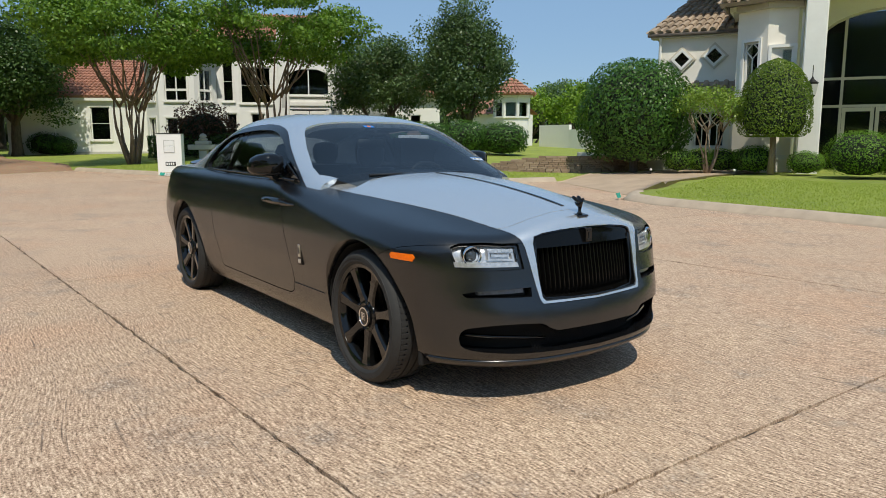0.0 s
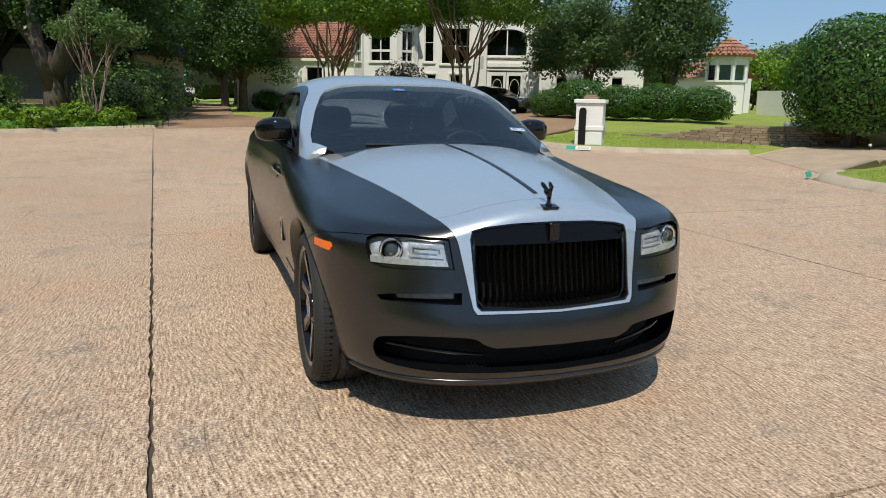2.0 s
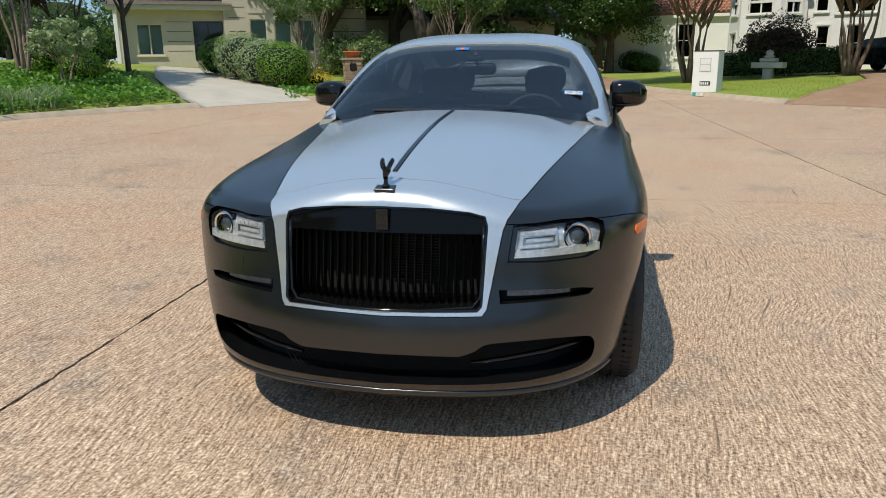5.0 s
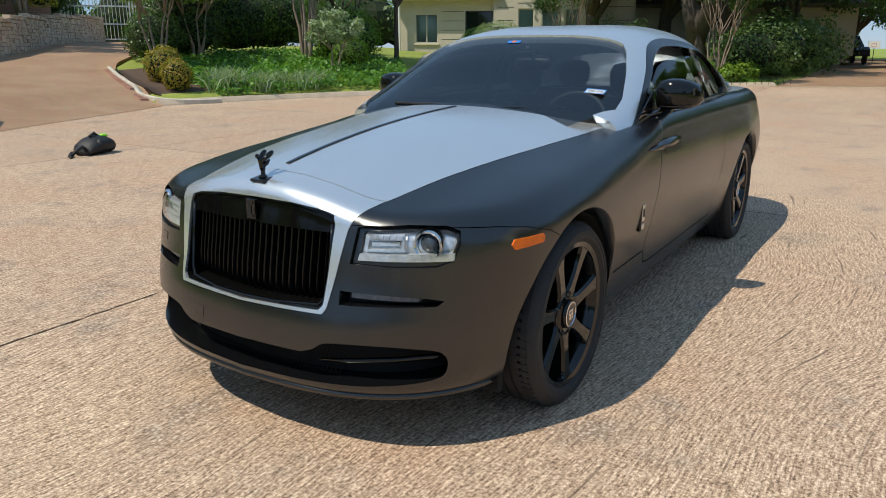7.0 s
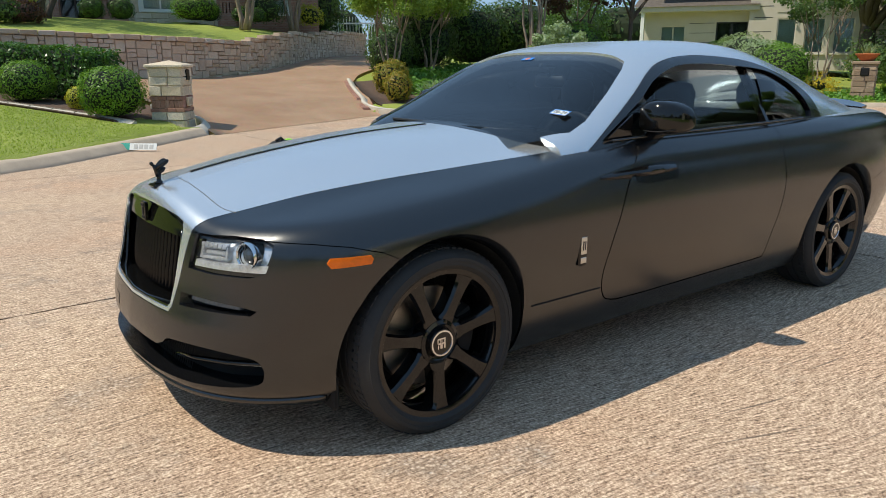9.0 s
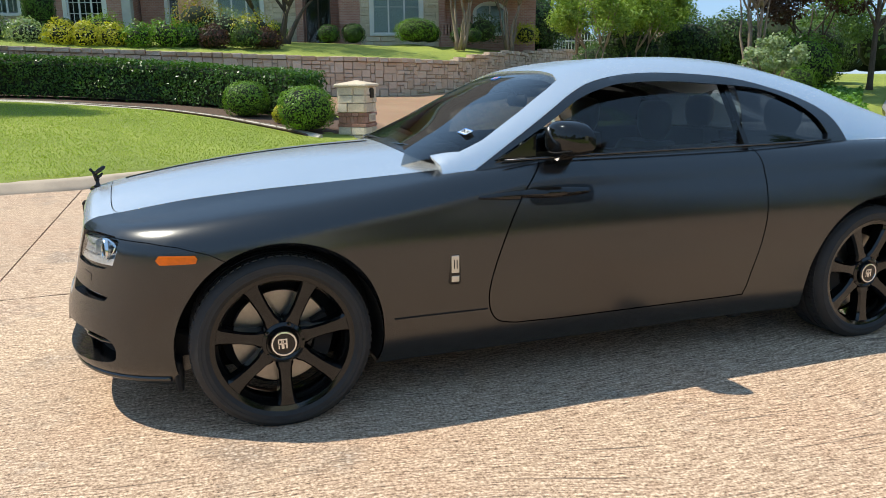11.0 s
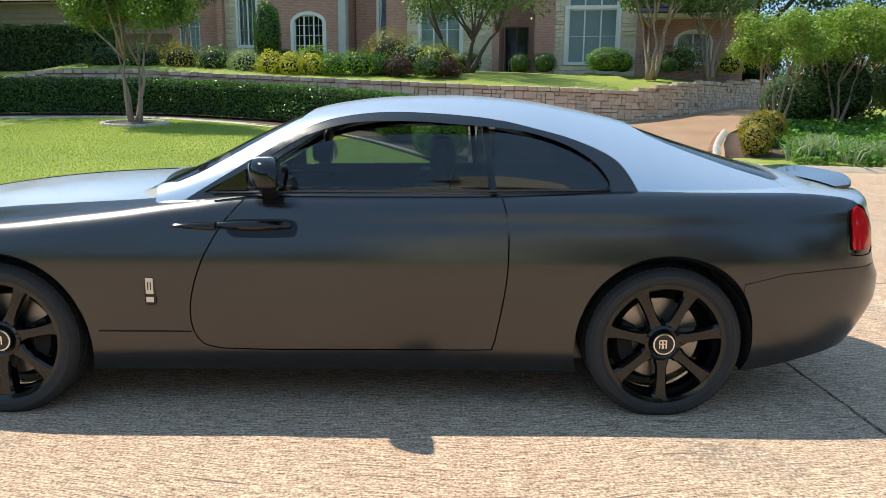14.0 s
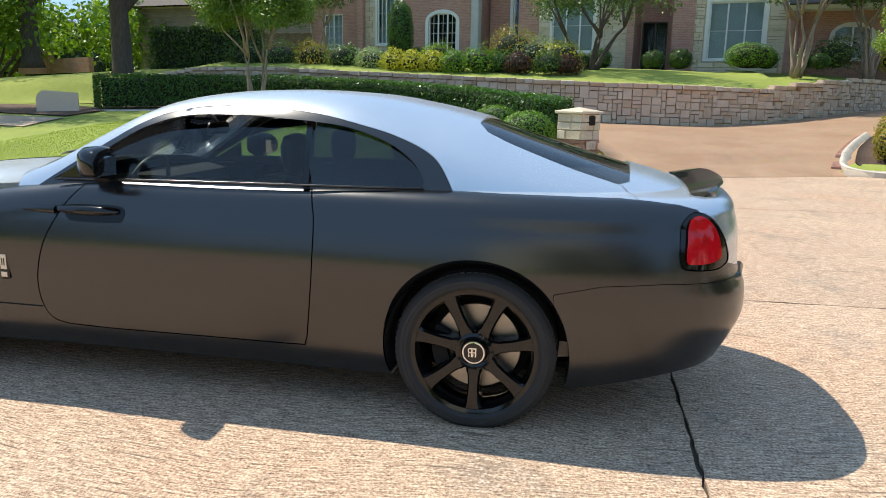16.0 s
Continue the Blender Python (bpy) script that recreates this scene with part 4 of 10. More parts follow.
def stone_unit(seed):
    rng = random.Random(seed)
    mb = MB()
    n = 4
    vs = []
    c = 0.07
    for z in (-.5, .5):
        for y in (-.5, .5):
            for x in (-.5, .5):
                vs.append((x, .5 * (1 if y > 0 else -1) * (0.86 if y < 0 else 1) + (rng.uniform(-.16, .10) if y < 0 else 0), z))
    # a proud, uneven face with cut-back edges
    face = [(-.5 + c, -.62, -.5 + c), (.5 - c, -.60, -.5 + c), (.5 - c, -.58, .5 - c), (-.5 + c, -.64, .5 - c)]
    face = [(x + rng.uniform(-.02, .02), y + rng.uniform(-.18, .12), z + rng.uniform(-.02, .02)) for x, y, z in face]
    vs += face
    mb.add(vs, [(2, 6, 7, 3), (4, 5, 7, 6), (0, 2, 3, 1), (0, 4, 6, 2), (1, 3, 7, 5), (0, 1, 9, 8), (1, 5, 10, 9), (5, 4, 11, 10), (4, 0, 8, 11), (8, 9, 10, 11)])
    return mb


def build_retaining_wall():
    q, nrm, s = strip_along(WALL, 0.1)
    wall = thing("retaining_wall", Matrix.Identity(4), "pale tan cut-stone retaining wall with a stepped top", "wall")
    # backing
    mb = MB()
    vs, fs = [], []
    for i in range(len(q)):
        z1 = wall_top(q[i][0]) - 0.05
        zb = gz(*(q[i] - nrm[i] * 0.3)) - 0.3
        for o, z in ((0.06, zb), (0.06, z1), (0.34, z1), (0.34, zb)):
            vs.append((q[i][0] + nrm[i][0] * o, q[i][1] + nrm[i][1] * o, z))
    for i in range(len(q) - 1):
        for j in range(3):
            fs.append((i * 4 + j, i * 4 + j + 1, i * 4 + j + 5, i * 4 + j + 4))
    part("mortar", mb.add(vs, fs), M["mortar"], wall, fix=True)
    units = [part_mesh for part_mesh in (stone_unit(k).data("stone", M["wallstone"]) for k in range(8))]
    rest = MB()
    rng = random.Random(5)
    made = 0
    L = s[-1]
    # ashlar of mixed sizes, packed on a small module
    cu, cv = 0.155, 0.128
    nu, nv = int(L / cu), 15
    taken = np.zeros((nu + 4, nv + 4), bool)
    for c in range(nv):
        for a in range(nu):
            if taken[a, c]:
                continue
            bw, bh = rng.choice([(1, 1), (2, 1), (2, 1), (3, 1), (2, 2), (2, 2), (1, 2), (3, 2), (2, 3)]) if c else rng.choice([(2, 1), (3, 1), (2, 1)])
            while bw > 1 and taken[a:a + bw, c].any():
                bw -= 1
            taken[a:a + bw, c:c + bh] = True
            m = min((a + bw / 2) * cu, L)
            x, y = np.interp(m, s, q[:, 0]), np.interp(m, s, q[:, 1])
            nx, ny = np.interp(m, s, nrm[:, 0]), np.interp(m, s, nrm[:, 1])
            top = wall_top(x)
            bot = gz(x - nx * .3, y - ny * .3)
            z1, z0 = top - c * cv, top - (c + bh) * cv
            if z1 < bot - 0.02:
                continue
            if c == 0:
                z1 += rng.uniform(.01, .04)
            w, h = bw * cu, z1 - z0
            ang = math.degrees(math.atan2(ny, nx)) - 90
            mt = pose(x + nx * 0.05, y + ny * 0.05, (z0 + z1) / 2, 0, 0, ang) @ Matrix.Diagonal((w - .012, (0.16 if c else .24) * rng.uniform(.85, 1.2), h - .012, 1))
            k = rng.randrange(8)
            if made < 300 and -12.5 < x < 2.5 and c < 7:
                ob = new("stone", units[k])
                ob.parent = wall
                ob.matrix_basis = mt
                made += 1
            else:
                un = stone_unit(k)
                rest.add([mt @ Vector(p) for p in un.v], un.f)
    ob = part("stones", rest, M["wallstone"], wall)
    ob["kind"] = "stuff"


def terrace_z(x, back):
    top = float(np.interp(x, [-21, -15.2, -11, -7.6, -2.5, 3, 10, 13, 15.2, 24], [2.85, 2.66, 2.48, 2.08, 2.16, 2.36, 2.62, 2.58, 2.15, 1.5]))
    return top - 0.14 + 1.25 * (1 - math.exp(-back / 5.0)) * (1 if x > -9 else 0.75)


def build_terrace():
    q, nrm, s = strip_along([(24, -19.5), (19, -20.3)] + WALL, 0.4)
    m = 30
    vs = []
    for i in range(len(q)):
        for j in range(m):
            b = 0.30 + 34 * (j / (m - 1)) ** 1.7
            # the yard runs back, mostly away from the street
            dx, dy = nrm[i][0] * min(b, 1) + 0.0, nrm[i][1] * min(b, 1)
            x, y = q[i][0] + dx, q[i][1] + dy - max(b - 1, 0)
            z = terrace_z(q[i][0], b)
            if q[i][0] > 14.9:
                # past the wall's end a grassy bank
                low_z = gz(x, y) + .02
                z = low_z + (z - low_z) * float(smoothstep(0.3, 2.2, b))
            vs.append((x, y, z))
    k = len(q)
    i = np.arange(k - 1)[:, None] * m + np.arange(m - 1)[None]
    quads = np.stack([i, i + 1, i + m + 1, i + m], -1).reshape(-1, 4)
    tagged(new("terrace_lawn", fast_mesh("terrace_lawn", np.array(vs), quads, M["grass"], True)), "raised green lawn behind the stone wall", "lawn", kind="structure")


def ashlar(parent, x0, x1, z0, z1, holes, y, cu=.17, cv=.115, seed=4):
    """Rough limestone blocks of mixed sizes on a facade, too many to count."""
    rng = random.Random(seed)
    nu, nv = int((x1 - x0) / cu), int((z1 - z0) / cv)
    cu, cv = (x1 - x0) / nu, (z1 - z0) / nv
    taken = np.zeros((nu + 4, nv + 4), bool)
    mb = MB()
    for c in range(nv):
        for a in range(nu):
            x, z = x0 + (a + .5) * cu, z0 + (c + .5) * cv
            if any(p < x < q and r < z < t for p, q, r, t in holes):
                taken[a, c] = True
    for c in range(nv):
        for a in range(nu):
            if taken[a, c]:
                continue
            bw, bh = rng.choice([(1, 1), (2, 1), (3, 1), (2, 2), (3, 2), (2, 1), (4, 2)])
            bw, bh = min(bw, nu - a), min(bh, nv - c)
            while bw > 1 and taken[a:a + bw, c:c + bh].any():
                bw -= 1
            if taken[a:a + bw, c:c + bh].any():
                bh = 1
            taken[a:a + bw, c:c + bh] = True
            un = stone_unit(rng.randrange(60))
            mt = pose(x0 + (a + bw / 2) * cu, y - .02, z0 + (c + bh / 2) * cv) @ Matrix.Diagonal((bw * cu - .014, .07, bh * cv - .014, 1))
            mb.add([mt @ Vector(p) for p in un.v], un.f)
    ob = part("ashlar", mb, M["limestone"], parent)
    ob["kind"] = "stuff"


def build_brick_house():
    h = thing("brick_house", pose(6.0, -33.8, 2.95, 0, 0, 168.7), "red brick and limestone house with tall white windows", "house")
    T = 7.2
    # (x0, x1, depth of the facade plane, material, openings)
    bays = [(-12, -4.9, 1.0, "brick", [(-10.5, -9.3, 1.3, 3.2), (-7.6, -6.4, 1.3, 3.2)]),
            (-4.9, -2.2, 0.4, "limestone", [(-3.9, -2.9, 1.5, 3.9)]),
            (-2.2, 1.65, 0.0, "brick", [(-.72, .82, 1.0, 2.95)]),
            (2.05, 4.1, 1.6, "brick", [(3.3, 3.95, 0.6, 4.3)]),
            (4.1, 4.8, 0.0, "brick", []),
            (4.8, 9.35, 0.15, "limestone", [(5.75, 7.75, 1.0, 3.4)]),
            (9.35, 11.35, 2.2, "brick", [(9.7, 10.9, 0.2, 2.5)]),
            (11.35, 12.0, 0.0, "brick", []),
            (12.0, 16.05, 0.1, "limestone", [(12.9, 15.15, 0.6, 4.3)]),
            (16.05, 20.6, 0.5, "brick", [(17.9, 19.35, 0.62, 1.98)])]
    for x0, x1, y, mat, holes in bays:
        top = T if x1 < 16.2 else 2.6
        part("wall", wall_mesh(x0, x1, -0.6, top, holes, y), M[mat], h)
        if mat == "limestone":
            ashlar(h, x0, x1, 0.0, 4.6, [(a - .13, b + .13, c - .1, d + .16) for a, b, c, d in holes], y)
    for x in (1.65, 4.1, 9.35, 11.35, -2.2, -4.9, 12.0, 16.05, 4.8):
        part("wall_return", MB().box(x - .02, x + .3, 0.02, 2.6, -0.6, T - .01 if x < 16 else 2.6), M["brick"], h)
    part("stone_column", MB().cbox(1.66, 2.06, -0.2, .3, -0.6, T, .03), M["trim_grey"], h)
    for x0, x1 in ((-2.1, -1.3), (4.1, 4.8), (11.35, 12.0), (16.1, 16.8)):
        p = MB()
        p.box(x0, x1, -.14, 0.5, 1.0, 1.1)
        for k in range(4):
            a = x0 + .04 + (x1 - x0 - .08) * k / 4
            p.box(a, a + (x1 - x0 - .08) / 4 - .05, -.12, 0.5, 0.55, 1.0)
        p.box(x0, x1, -.10, 0.5, -.4, .55)
        part("brick_pier", p, M["brick"], h)
    g, tr = M["trim_grey"], M["trim"]
    window(h, -10.5, -9.3, 1.3, 3.2, 2, 3, 1.0, tr)
    window(h, -7.6, -6.4, 1.3, 3.2, 2, 3, 1.0, tr)
    window(h, -3.9, -2.9, 1.5, 3.9, 2, 3, 0.4, tr, surround=.12)
    window(h, -.72, .82, 1.0, 2.95, 3, 4, 0.0, tr, arch=0.42, surround=.17, behind="unlit_black", wall=M["brick"])
    window(h, 3.3, 3.95, 0.6, 4.3, 1, 1, 1.6, tr, surround=.16, behind="unlit_black")
    window(h, 5.75, 7.75, 1.0, 3.4, 3, 2, 0.15, tr, surround=.14)
    window(h, 9.7, 10.9, 0.2, 2.5, 2, 1, 2.2, M["shingle"], sill=False, behind="unlit_black")
    window(h, 12.9, 15.15, 0.6, 3.05, 3, 2, 0.1, tr, surround=.16)
    window(h, 12.9, 15.15, 3.15, 4.3, 3, 1, 0.1, tr, sill=False)
    window(h, 17.9, 19.35, 0.62, 1.98, 2, 2, 0.5, tr, arch=.42, surround=.14, wall=M["brick"])
    lamp = MB().lathe([(.02, .42), (.10, .34), (.08, 0), (.02, -.06)], 8, (1.3, -.18, 3.85))
    part("wall_lamp", lamp, M["iron"], h)
    # main roof and the low garage wing roof
    part("eave", MB().box(-12.6, 16.6, -.7, 3.2, T, T + .22), M["trim"], h)
    part("gutter", MB().box(16.06, 21.0, -.45, .6, 2.58, 2.76), M["trim"], h)
    part("roof", MB().add([(-12.8, -.8, T + .22), (16.8, -.8, T + .22), (13, 6, T + 4.5), (-9, 6, T + 4.5), (16.8, 12, T + .22), (-12.8, 12, T + .22)], [(0, 1, 2, 3), (1, 4, 2), (4, 5, 3, 2), (5, 0, 3)]), M["shingle"], h)
    rf = MB().add([(16.06, -.6, 2.76), (21.2, -.6, 2.76), (19.6, 4.5, 5.4), (16.06, 4.5, 5.4)], [(0, 1, 2, 3)])
    low = part("garage_roof", rf, M["shingle"], h)
    for k in range(9):
        t = k / 9
        y, z = -.6 + 5.1 * t, 2.76 + 2.64 * t
        part("shingle_course", MB().box(16.07, 21.2 - 1.6 * t, y - .04, y + .56, z + .02, z + .05, Matrix.Identity(4)), M["shingle"], low)
    part("back", MB().box(-12, 20.6, 11, 11.3, -.6, 4), M["brick"], h)
    part("side_wall", MB().box(-12.3, -12, .5, 11.3, -.6, T), M["brick"], h)
    part("side_wall", MB().box(20.6, 20.9, .5, 11.3, -.6, 2.6), M["brick"], h)
    part("side_wall", MB().box(15.75, 16.04, .45, 11, 2.5, T), M["brick"], h)


def build_white_gate():
    g = thing("driveway_gate", pose(-22.6, -36.0, gz(-22, -35) + .05, 0, 0, 142) @ Matrix.Scale(1.25, 4), "white painted iron driveway gate with upright bars", "gate")
    for i in range(2):
        x0, x1 = (-2.6, -.03) if i == 0 else (.03, 2.6)
        leaf = new("gate_leaf")
        leaf.parent = g
        fr = MB().box(x0, x0 + .07, -.03, .03, .05, 1.75).box(x1 - .07, x1, -.03, .03, .05, 1.75)
        fr.box(x0 + .07, x1 - .07, -.025, .025, .08, .15).box(x0 + .07, x1 - .07, -.025, .025, 1.5, 1.57).box(x0 + .07, x1 - .07, -.025, .025, .75, .80)
        part("gate_frame", fr, M["white_metal"], leaf)
        for k in range(1, 17):
            x = x0 + (x1 - x0) * k / 17
            part("bar", MB().tube([(x, 0, .1), (x, 0, 1.85)], .014, 5), M["white_metal"], leaf)
    for x in (-2.8, 2.8):
        part("post", MB().cbox(x - .12, x + .12, -.12, .12, -.1, 2.1, .02), M["white_metal"], g)


build_retaining_wall()
build_terrace()
build_brick_house()
build_white_gate()


def build_pillar():
    p = thing("mailbox_pillar", pose(-1.65, -12.35, gz(-1.65, -12.35) - .02, 0, 0, -35), "limestone mailbox pillar with pink brick bands and a hipped cap", "mailbox")
    rng = random.Random(3)
    part("core", MB().box(-.29, .29, -.29, .29, -.1, 1.22), M["mortar"], p)
    # courses: rough limestone, two brick bands, rough limestone
    z = 0.0
    for h, kind in ((.19, "s"), (.17, "s"), (.075, "b"), (.16, "p"), (.075, "b"), (.2, "s"), (.17, "s"), (.18, "s")):
        for side in range(4):
            m = pose(0, 0, 0, 0, 0, 90 * side)
            if kind == "s":
                cut = rng.uniform(-.1, .1)
                for a, b in ((-.32, cut), (cut, .32)):
                    un = stone_unit(rng.randrange(50))
                    mt = m @ pose((a + b) / 2, -.285, z + h / 2) @ Matrix.Diagonal((b - a - .012, .09, h - .01, 1))
                    me = MB().add([mt @ Vector(q) for q in un.v], un.f)
                    part("stone", me, M["limestone"], p)
            else:
                n = 4 if kind == "b" else 7
                e = .335 if kind == "b" else .315
                for k in range(n):
                    a = -e + 2 * e * k / n
                    part("brick", MB().cbox(a + .004, a + 2 * e / n - .004, -e, -.2, z + .004, z + h - .004, .006, m), M["brick_pink"], p)
        z += h
    cap = MB().cbox(-.38, .38, -.38, .38, z, z + .06, .015)
    part("cap", cap, M["limestone"], p)
    part("cap_top", MB().add([(-.36, -.36, z + .06), (.36, -.36, z + .06), (.36, .36, z + .06), (-.36, .36, z + .06), (0, 0, z + .14)], [(0, 1, 4), (1, 2, 4), (2, 3, 4), (3, 0, 4)]), M["limestone"], p)
    # mailbox door on the street side
    d = pose(0, 0, 0, 0, 0, -90)
    arch = [(-.10, 1.0), (.10, 1.0), (.10, 1.17)] + [(.10 * math.cos(a), 1.17 + .04 * math.sin(a)) for a in (0.5, 1.0, 1.57, 2.1, 2.6)] + [(-.10, 1.17)]
    box = MB().prism([(x, zz - .02) for x, zz in arch], -.365, -.30, "y")
    box.v = [tuple(d @ Vector(q)) for q in box.v]
    part("mailbox_door", box, M["iron"], p, fix=True)
    pl = MB().cbox(-.15, .15, -.372, -.33, .47, .64, .005, d)
    plate = part("number_plate", pl, M["limestone"], p)
    bars = MB()
    for k in range(4):
        bars.box(-.11 + k * .058, -.07 + k * .058, -.377, -.371, .50, .61, d)
    part("number_bars", bars, M["mortar"], plate)


build_pillar()
# edging kerb round the pillar bed
edge = tagged(new("bed_edging"), "pale stone edging round the pillar bed", "edging", kind="structure")
build_kerb([(-1.75, -11.2), (-2.30, -11.75), (-2.45, -12.5), (-2.25, -13.2), (-1.7, -13.7)], 1, "kerb_pale", 0.20, 0.14, 0.5, edge, lambda p: pave_z(p) - .03, "edging_stone")
build_kerb([(15, -16.9), (12.2, -18.3), (9, -18.9), (5.5, -18.0), (2.6, -16.4), (1.2, -14.7), (0.2, -13.0), (-0.6, -11.6)], 1, "kerb_pale", 0.16, 0.09, 0.6, edge, lambda p: gz(*p) - .03, "edging_stone")
edge2 = tagged(new("planting_edging"), "pale stone edging with a brick strip by the planting bed", "edging", kind="structure")
build_kerb([(-9.6, -18.6), (-8.9, -17.2), (-8.2, -15.6), (-7.75, -14.4), (-7.95, -13.75), (-9.0, -13.45)], -1, "kerb_pale", 0.22, 0.14, 0.6, edge2, lambda p: pave_z(p) - .03, "edging_stone")
drape("mulch_bed", [(-9.5, -18.4), (-8.6, -16.5), (-7.95, -14.6), (-8.3, -13.62)], [(-12.5, -18.5), (-12.9, -16.2), (-13.2, -14.2), (-13.6, -12.3)], M["mulch"], "dark bark mulch bed with small stones", "mulch", 0.05, near=.22)
drape("mulch_hedge", [(15, -17.0), (12.2, -18.4), (9, -19.0), (5.5, -18.1), (2.7, -16.5), (1.3, -14.8), (0.3, -13.1), (-0.5, -11.7)], [(15.2, -20.9), (9, -21.9), (3, -21.4), (-0.6, -20.4), (-1.5, -17.5), (-1.75, -14.4), (-1.55, -11.6)], M["mulch"], "dark bark mulch under the hedge", "mulch", 0.035)

strip_q, strip_n, strip_s = strip_along([(-9.35, -18.6), (-8.65, -17.2), (-7.95, -15.6), (-7.5, -14.4)], .1)
brick_me = MB().cbox(-.10, .10, -.05, .05, -.06, .03, .006).data("brick", M["brick_pink"])
for k in range(46):
    m = (k + .5) * strip_s[-1] / 46
    bx, by = np.interp(m, strip_s, strip_q[:, 0]), np.interp(m, strip_s, strip_q[:, 1])
    ang = math.degrees(math.atan2(np.interp(m, strip_s, strip_n[:, 1]), np.interp(m, strip_s, strip_n[:, 0])))
    ob = new("brick", brick_me)
    ob.parent = edge2
    ob.matrix_basis = pose(bx, by, pave_z((bx, by)) + .02, 0, 0, ang)

# ---- planting, south ----
myrtle = make_tree("crape_myrtle", 11, 5.0, (1.8, 1.8, 1.35), 1.9, 0.078, 4, M["leaf_crape"], M["bark"], 0.085, 34000, 80,
                   "crape myrtle with pale smooth trunks and a clipped green crown", lean=0.42)
put(myrtle, 7.95, -16.6)
ring = tagged(new("tree_ring"), "low ring of pale edging stones round a tree", "edging", kind="structure")
for k in range(18):
    a = 2 * math.pi * k / 18
    part("edging_stone", MB().cbox(-.14, .14, -.07, .07, -.08, .07, .02, pose(7.95 + .85 * math.cos(a), -16.6 + .85 * math.sin(a), gz(7.95 + .85 * math.cos(a), -16.6 + .85 * math.sin(a)), 0, 0, math.degrees(a) + 90)), M["kerb_pale"], ring)
part("mulch", MB().lathe([(.80, 0), (.4, .05), (.0, .08)], 24, (7.95, -16.6, gz(7.95, -16.6)), cap=False), M["mulch"], ring)
bed_myrtle = make_tree("crape_myrtle", 12, 3.6, (1.4, 1.4, 0.95), 1.4, 0.06, 4, M["leaf_myrtle"], M["bark"], 0.085, 16000, 54,
                       "crape myrtle with yellow-green new growth in a planting bed", lean=0.6)
put(bed_myrtle, -10.7, -18.0, 0.92)
for x, y, s, r in ((-13.2, -19.3, 1.1, 70), (-15.2, -21.5, 1.15, 200)):
    again(bed_myrtle, x, y, None, r, s)["label"] = "crape myrtle with several slender trunks in a shaded bed"
tall_myrtle = make_tree("crape_myrtle", 13, 7.5, (2.4, 2.4, 2.0), 3.2, 0.075, 8, M["leaf_oak"], M["bark"], 0.15, 18000, 56,
                        "tall crape myrtle with a sheaf of straight tan trunks", lean=0.35)
put(tall_myrtle, -16.3, -17.0)
maple = make_tree("japanese_maple", 14, 4.4, (2.2, 2.0, 0.9), 1.9, 0.08, 3, M["leaf_purple"], M["bark_dark"], 0.15, 5000, 30, "dark purple-leaved maple by the lawn", lean=0.8)
put(maple, -19.8, -18.2)
lime = make_tree("shade_tree", 15, 5.5, (2.4, 2.2, 1.2), 2.6, 0.10, 1, M["leaf_lime"], M["bark_dark"], 0.17, 6000, 34, "light green tree overhanging a driveway bed")
put(lime, -21.5, -16.8)

terr_tree = make_tree("live_oak", 16, 4.8, (3.3, 3.0, 1.25), 1.5, 0.13, 4, M["leaf_oak"], M["bark_dark"], 0.13, 12000, 60, "spreading dark-trunked tree on the terrace lawn", lean=0.75, cz=3.1)
put(terr_tree, -1.7, -25.7, 2.80)
house_myrtle = make_tree("crape_myrtle", 17, 5.4, (2.0, 2.0, 1.4), 2.1, 0.10, 5, M["leaf_oak"], M["bark"], 0.14, 7000, 40, "tall crape myrtle with bare tan trunks before the house", lean=0.6, cz=3.7)
put(house_myrtle, -9.4, -26.9, 2.75)
again(house_myrtle, -12.6, -28.8, 2.75, 120, 0.95)
again(house_myrtle, 10.6, -28.5, 3.1, 60, 0.85)
oak = make_tree("live_oak", 18, 9.5, (5.0, 5.0, 2.6), 3.4, 0.42, 1, M["leaf_dark"], M["bark_dark"], 0.20, 16000, 80, "large live oak with a dark heavy trunk", lean=0.6)
put(oak, 17.3, -23.7, 2.25)
again(oak, 19.5, -15.8, 1.6, 130, 0.9)
again(oak, 27, -30, 3.0, 40, 1.1)
again(oak, 33, -22, 2.6, 250, 1.15)
again(oak, -27, -37, 2.2, 20, 0.95)
again(oak, -20, -42, 2.5, 300, 1.0)
again(oak, -15.5, -44, 2.6, 130, 1.0)

for k, (x, y, z) in enumerate(((7.3, -30.6, 3.1),)):
    col = make_bush("columnar_evergreen", 31, (0.62, 0.62, 1.55), 0.09, 4200, M["leaf_holly"], "narrow clipped evergreen beside a window", 2.2, .05, category="shrub")
    put(col, x, y, z)

hedge = make_hedge("hedge", [(14.6, -18.2), (12.6, -19.5), (9, -20.1), (5, -19.5), (2, -18.2), (0.2, -16.6), (-1.0, -14.7)], 1.05, 1.12, 0.085, 520, M["leaf_holly"], "long clipped dark green hedge curving round a lawn", 4)
back_hedge = make_hedge("tall_hedge", [(12.3, -25.2), (14.5, -26.0), (17.2, -26.4)], 1.6, 1.9, 0.13, 210, M["leaf_dark"], "tall dark hedge behind the garden", 5, lambda p: 2.5)

box_ball = make_bush("boxwood_ball", 21, (0.62, 0.62, 0.52), 0.055, 3600, M["leaf_box"], "round clipped boxwood by the stone pillar", 2.25, .03, .35)
put(box_ball, -0.55, -12.45, None, 0, 1.0)
again(box_ball, .53, -15.0, None, 50, .88)
yel = make_bush("golden_shrub", 22, (0.45, 0.45, 0.42), 0.06, 2200, M["leaf_yellow"], "small golden-green rounded shrub", 2.2, .06)
put(yel, -.22, -13.7, None, 0, 0.6)

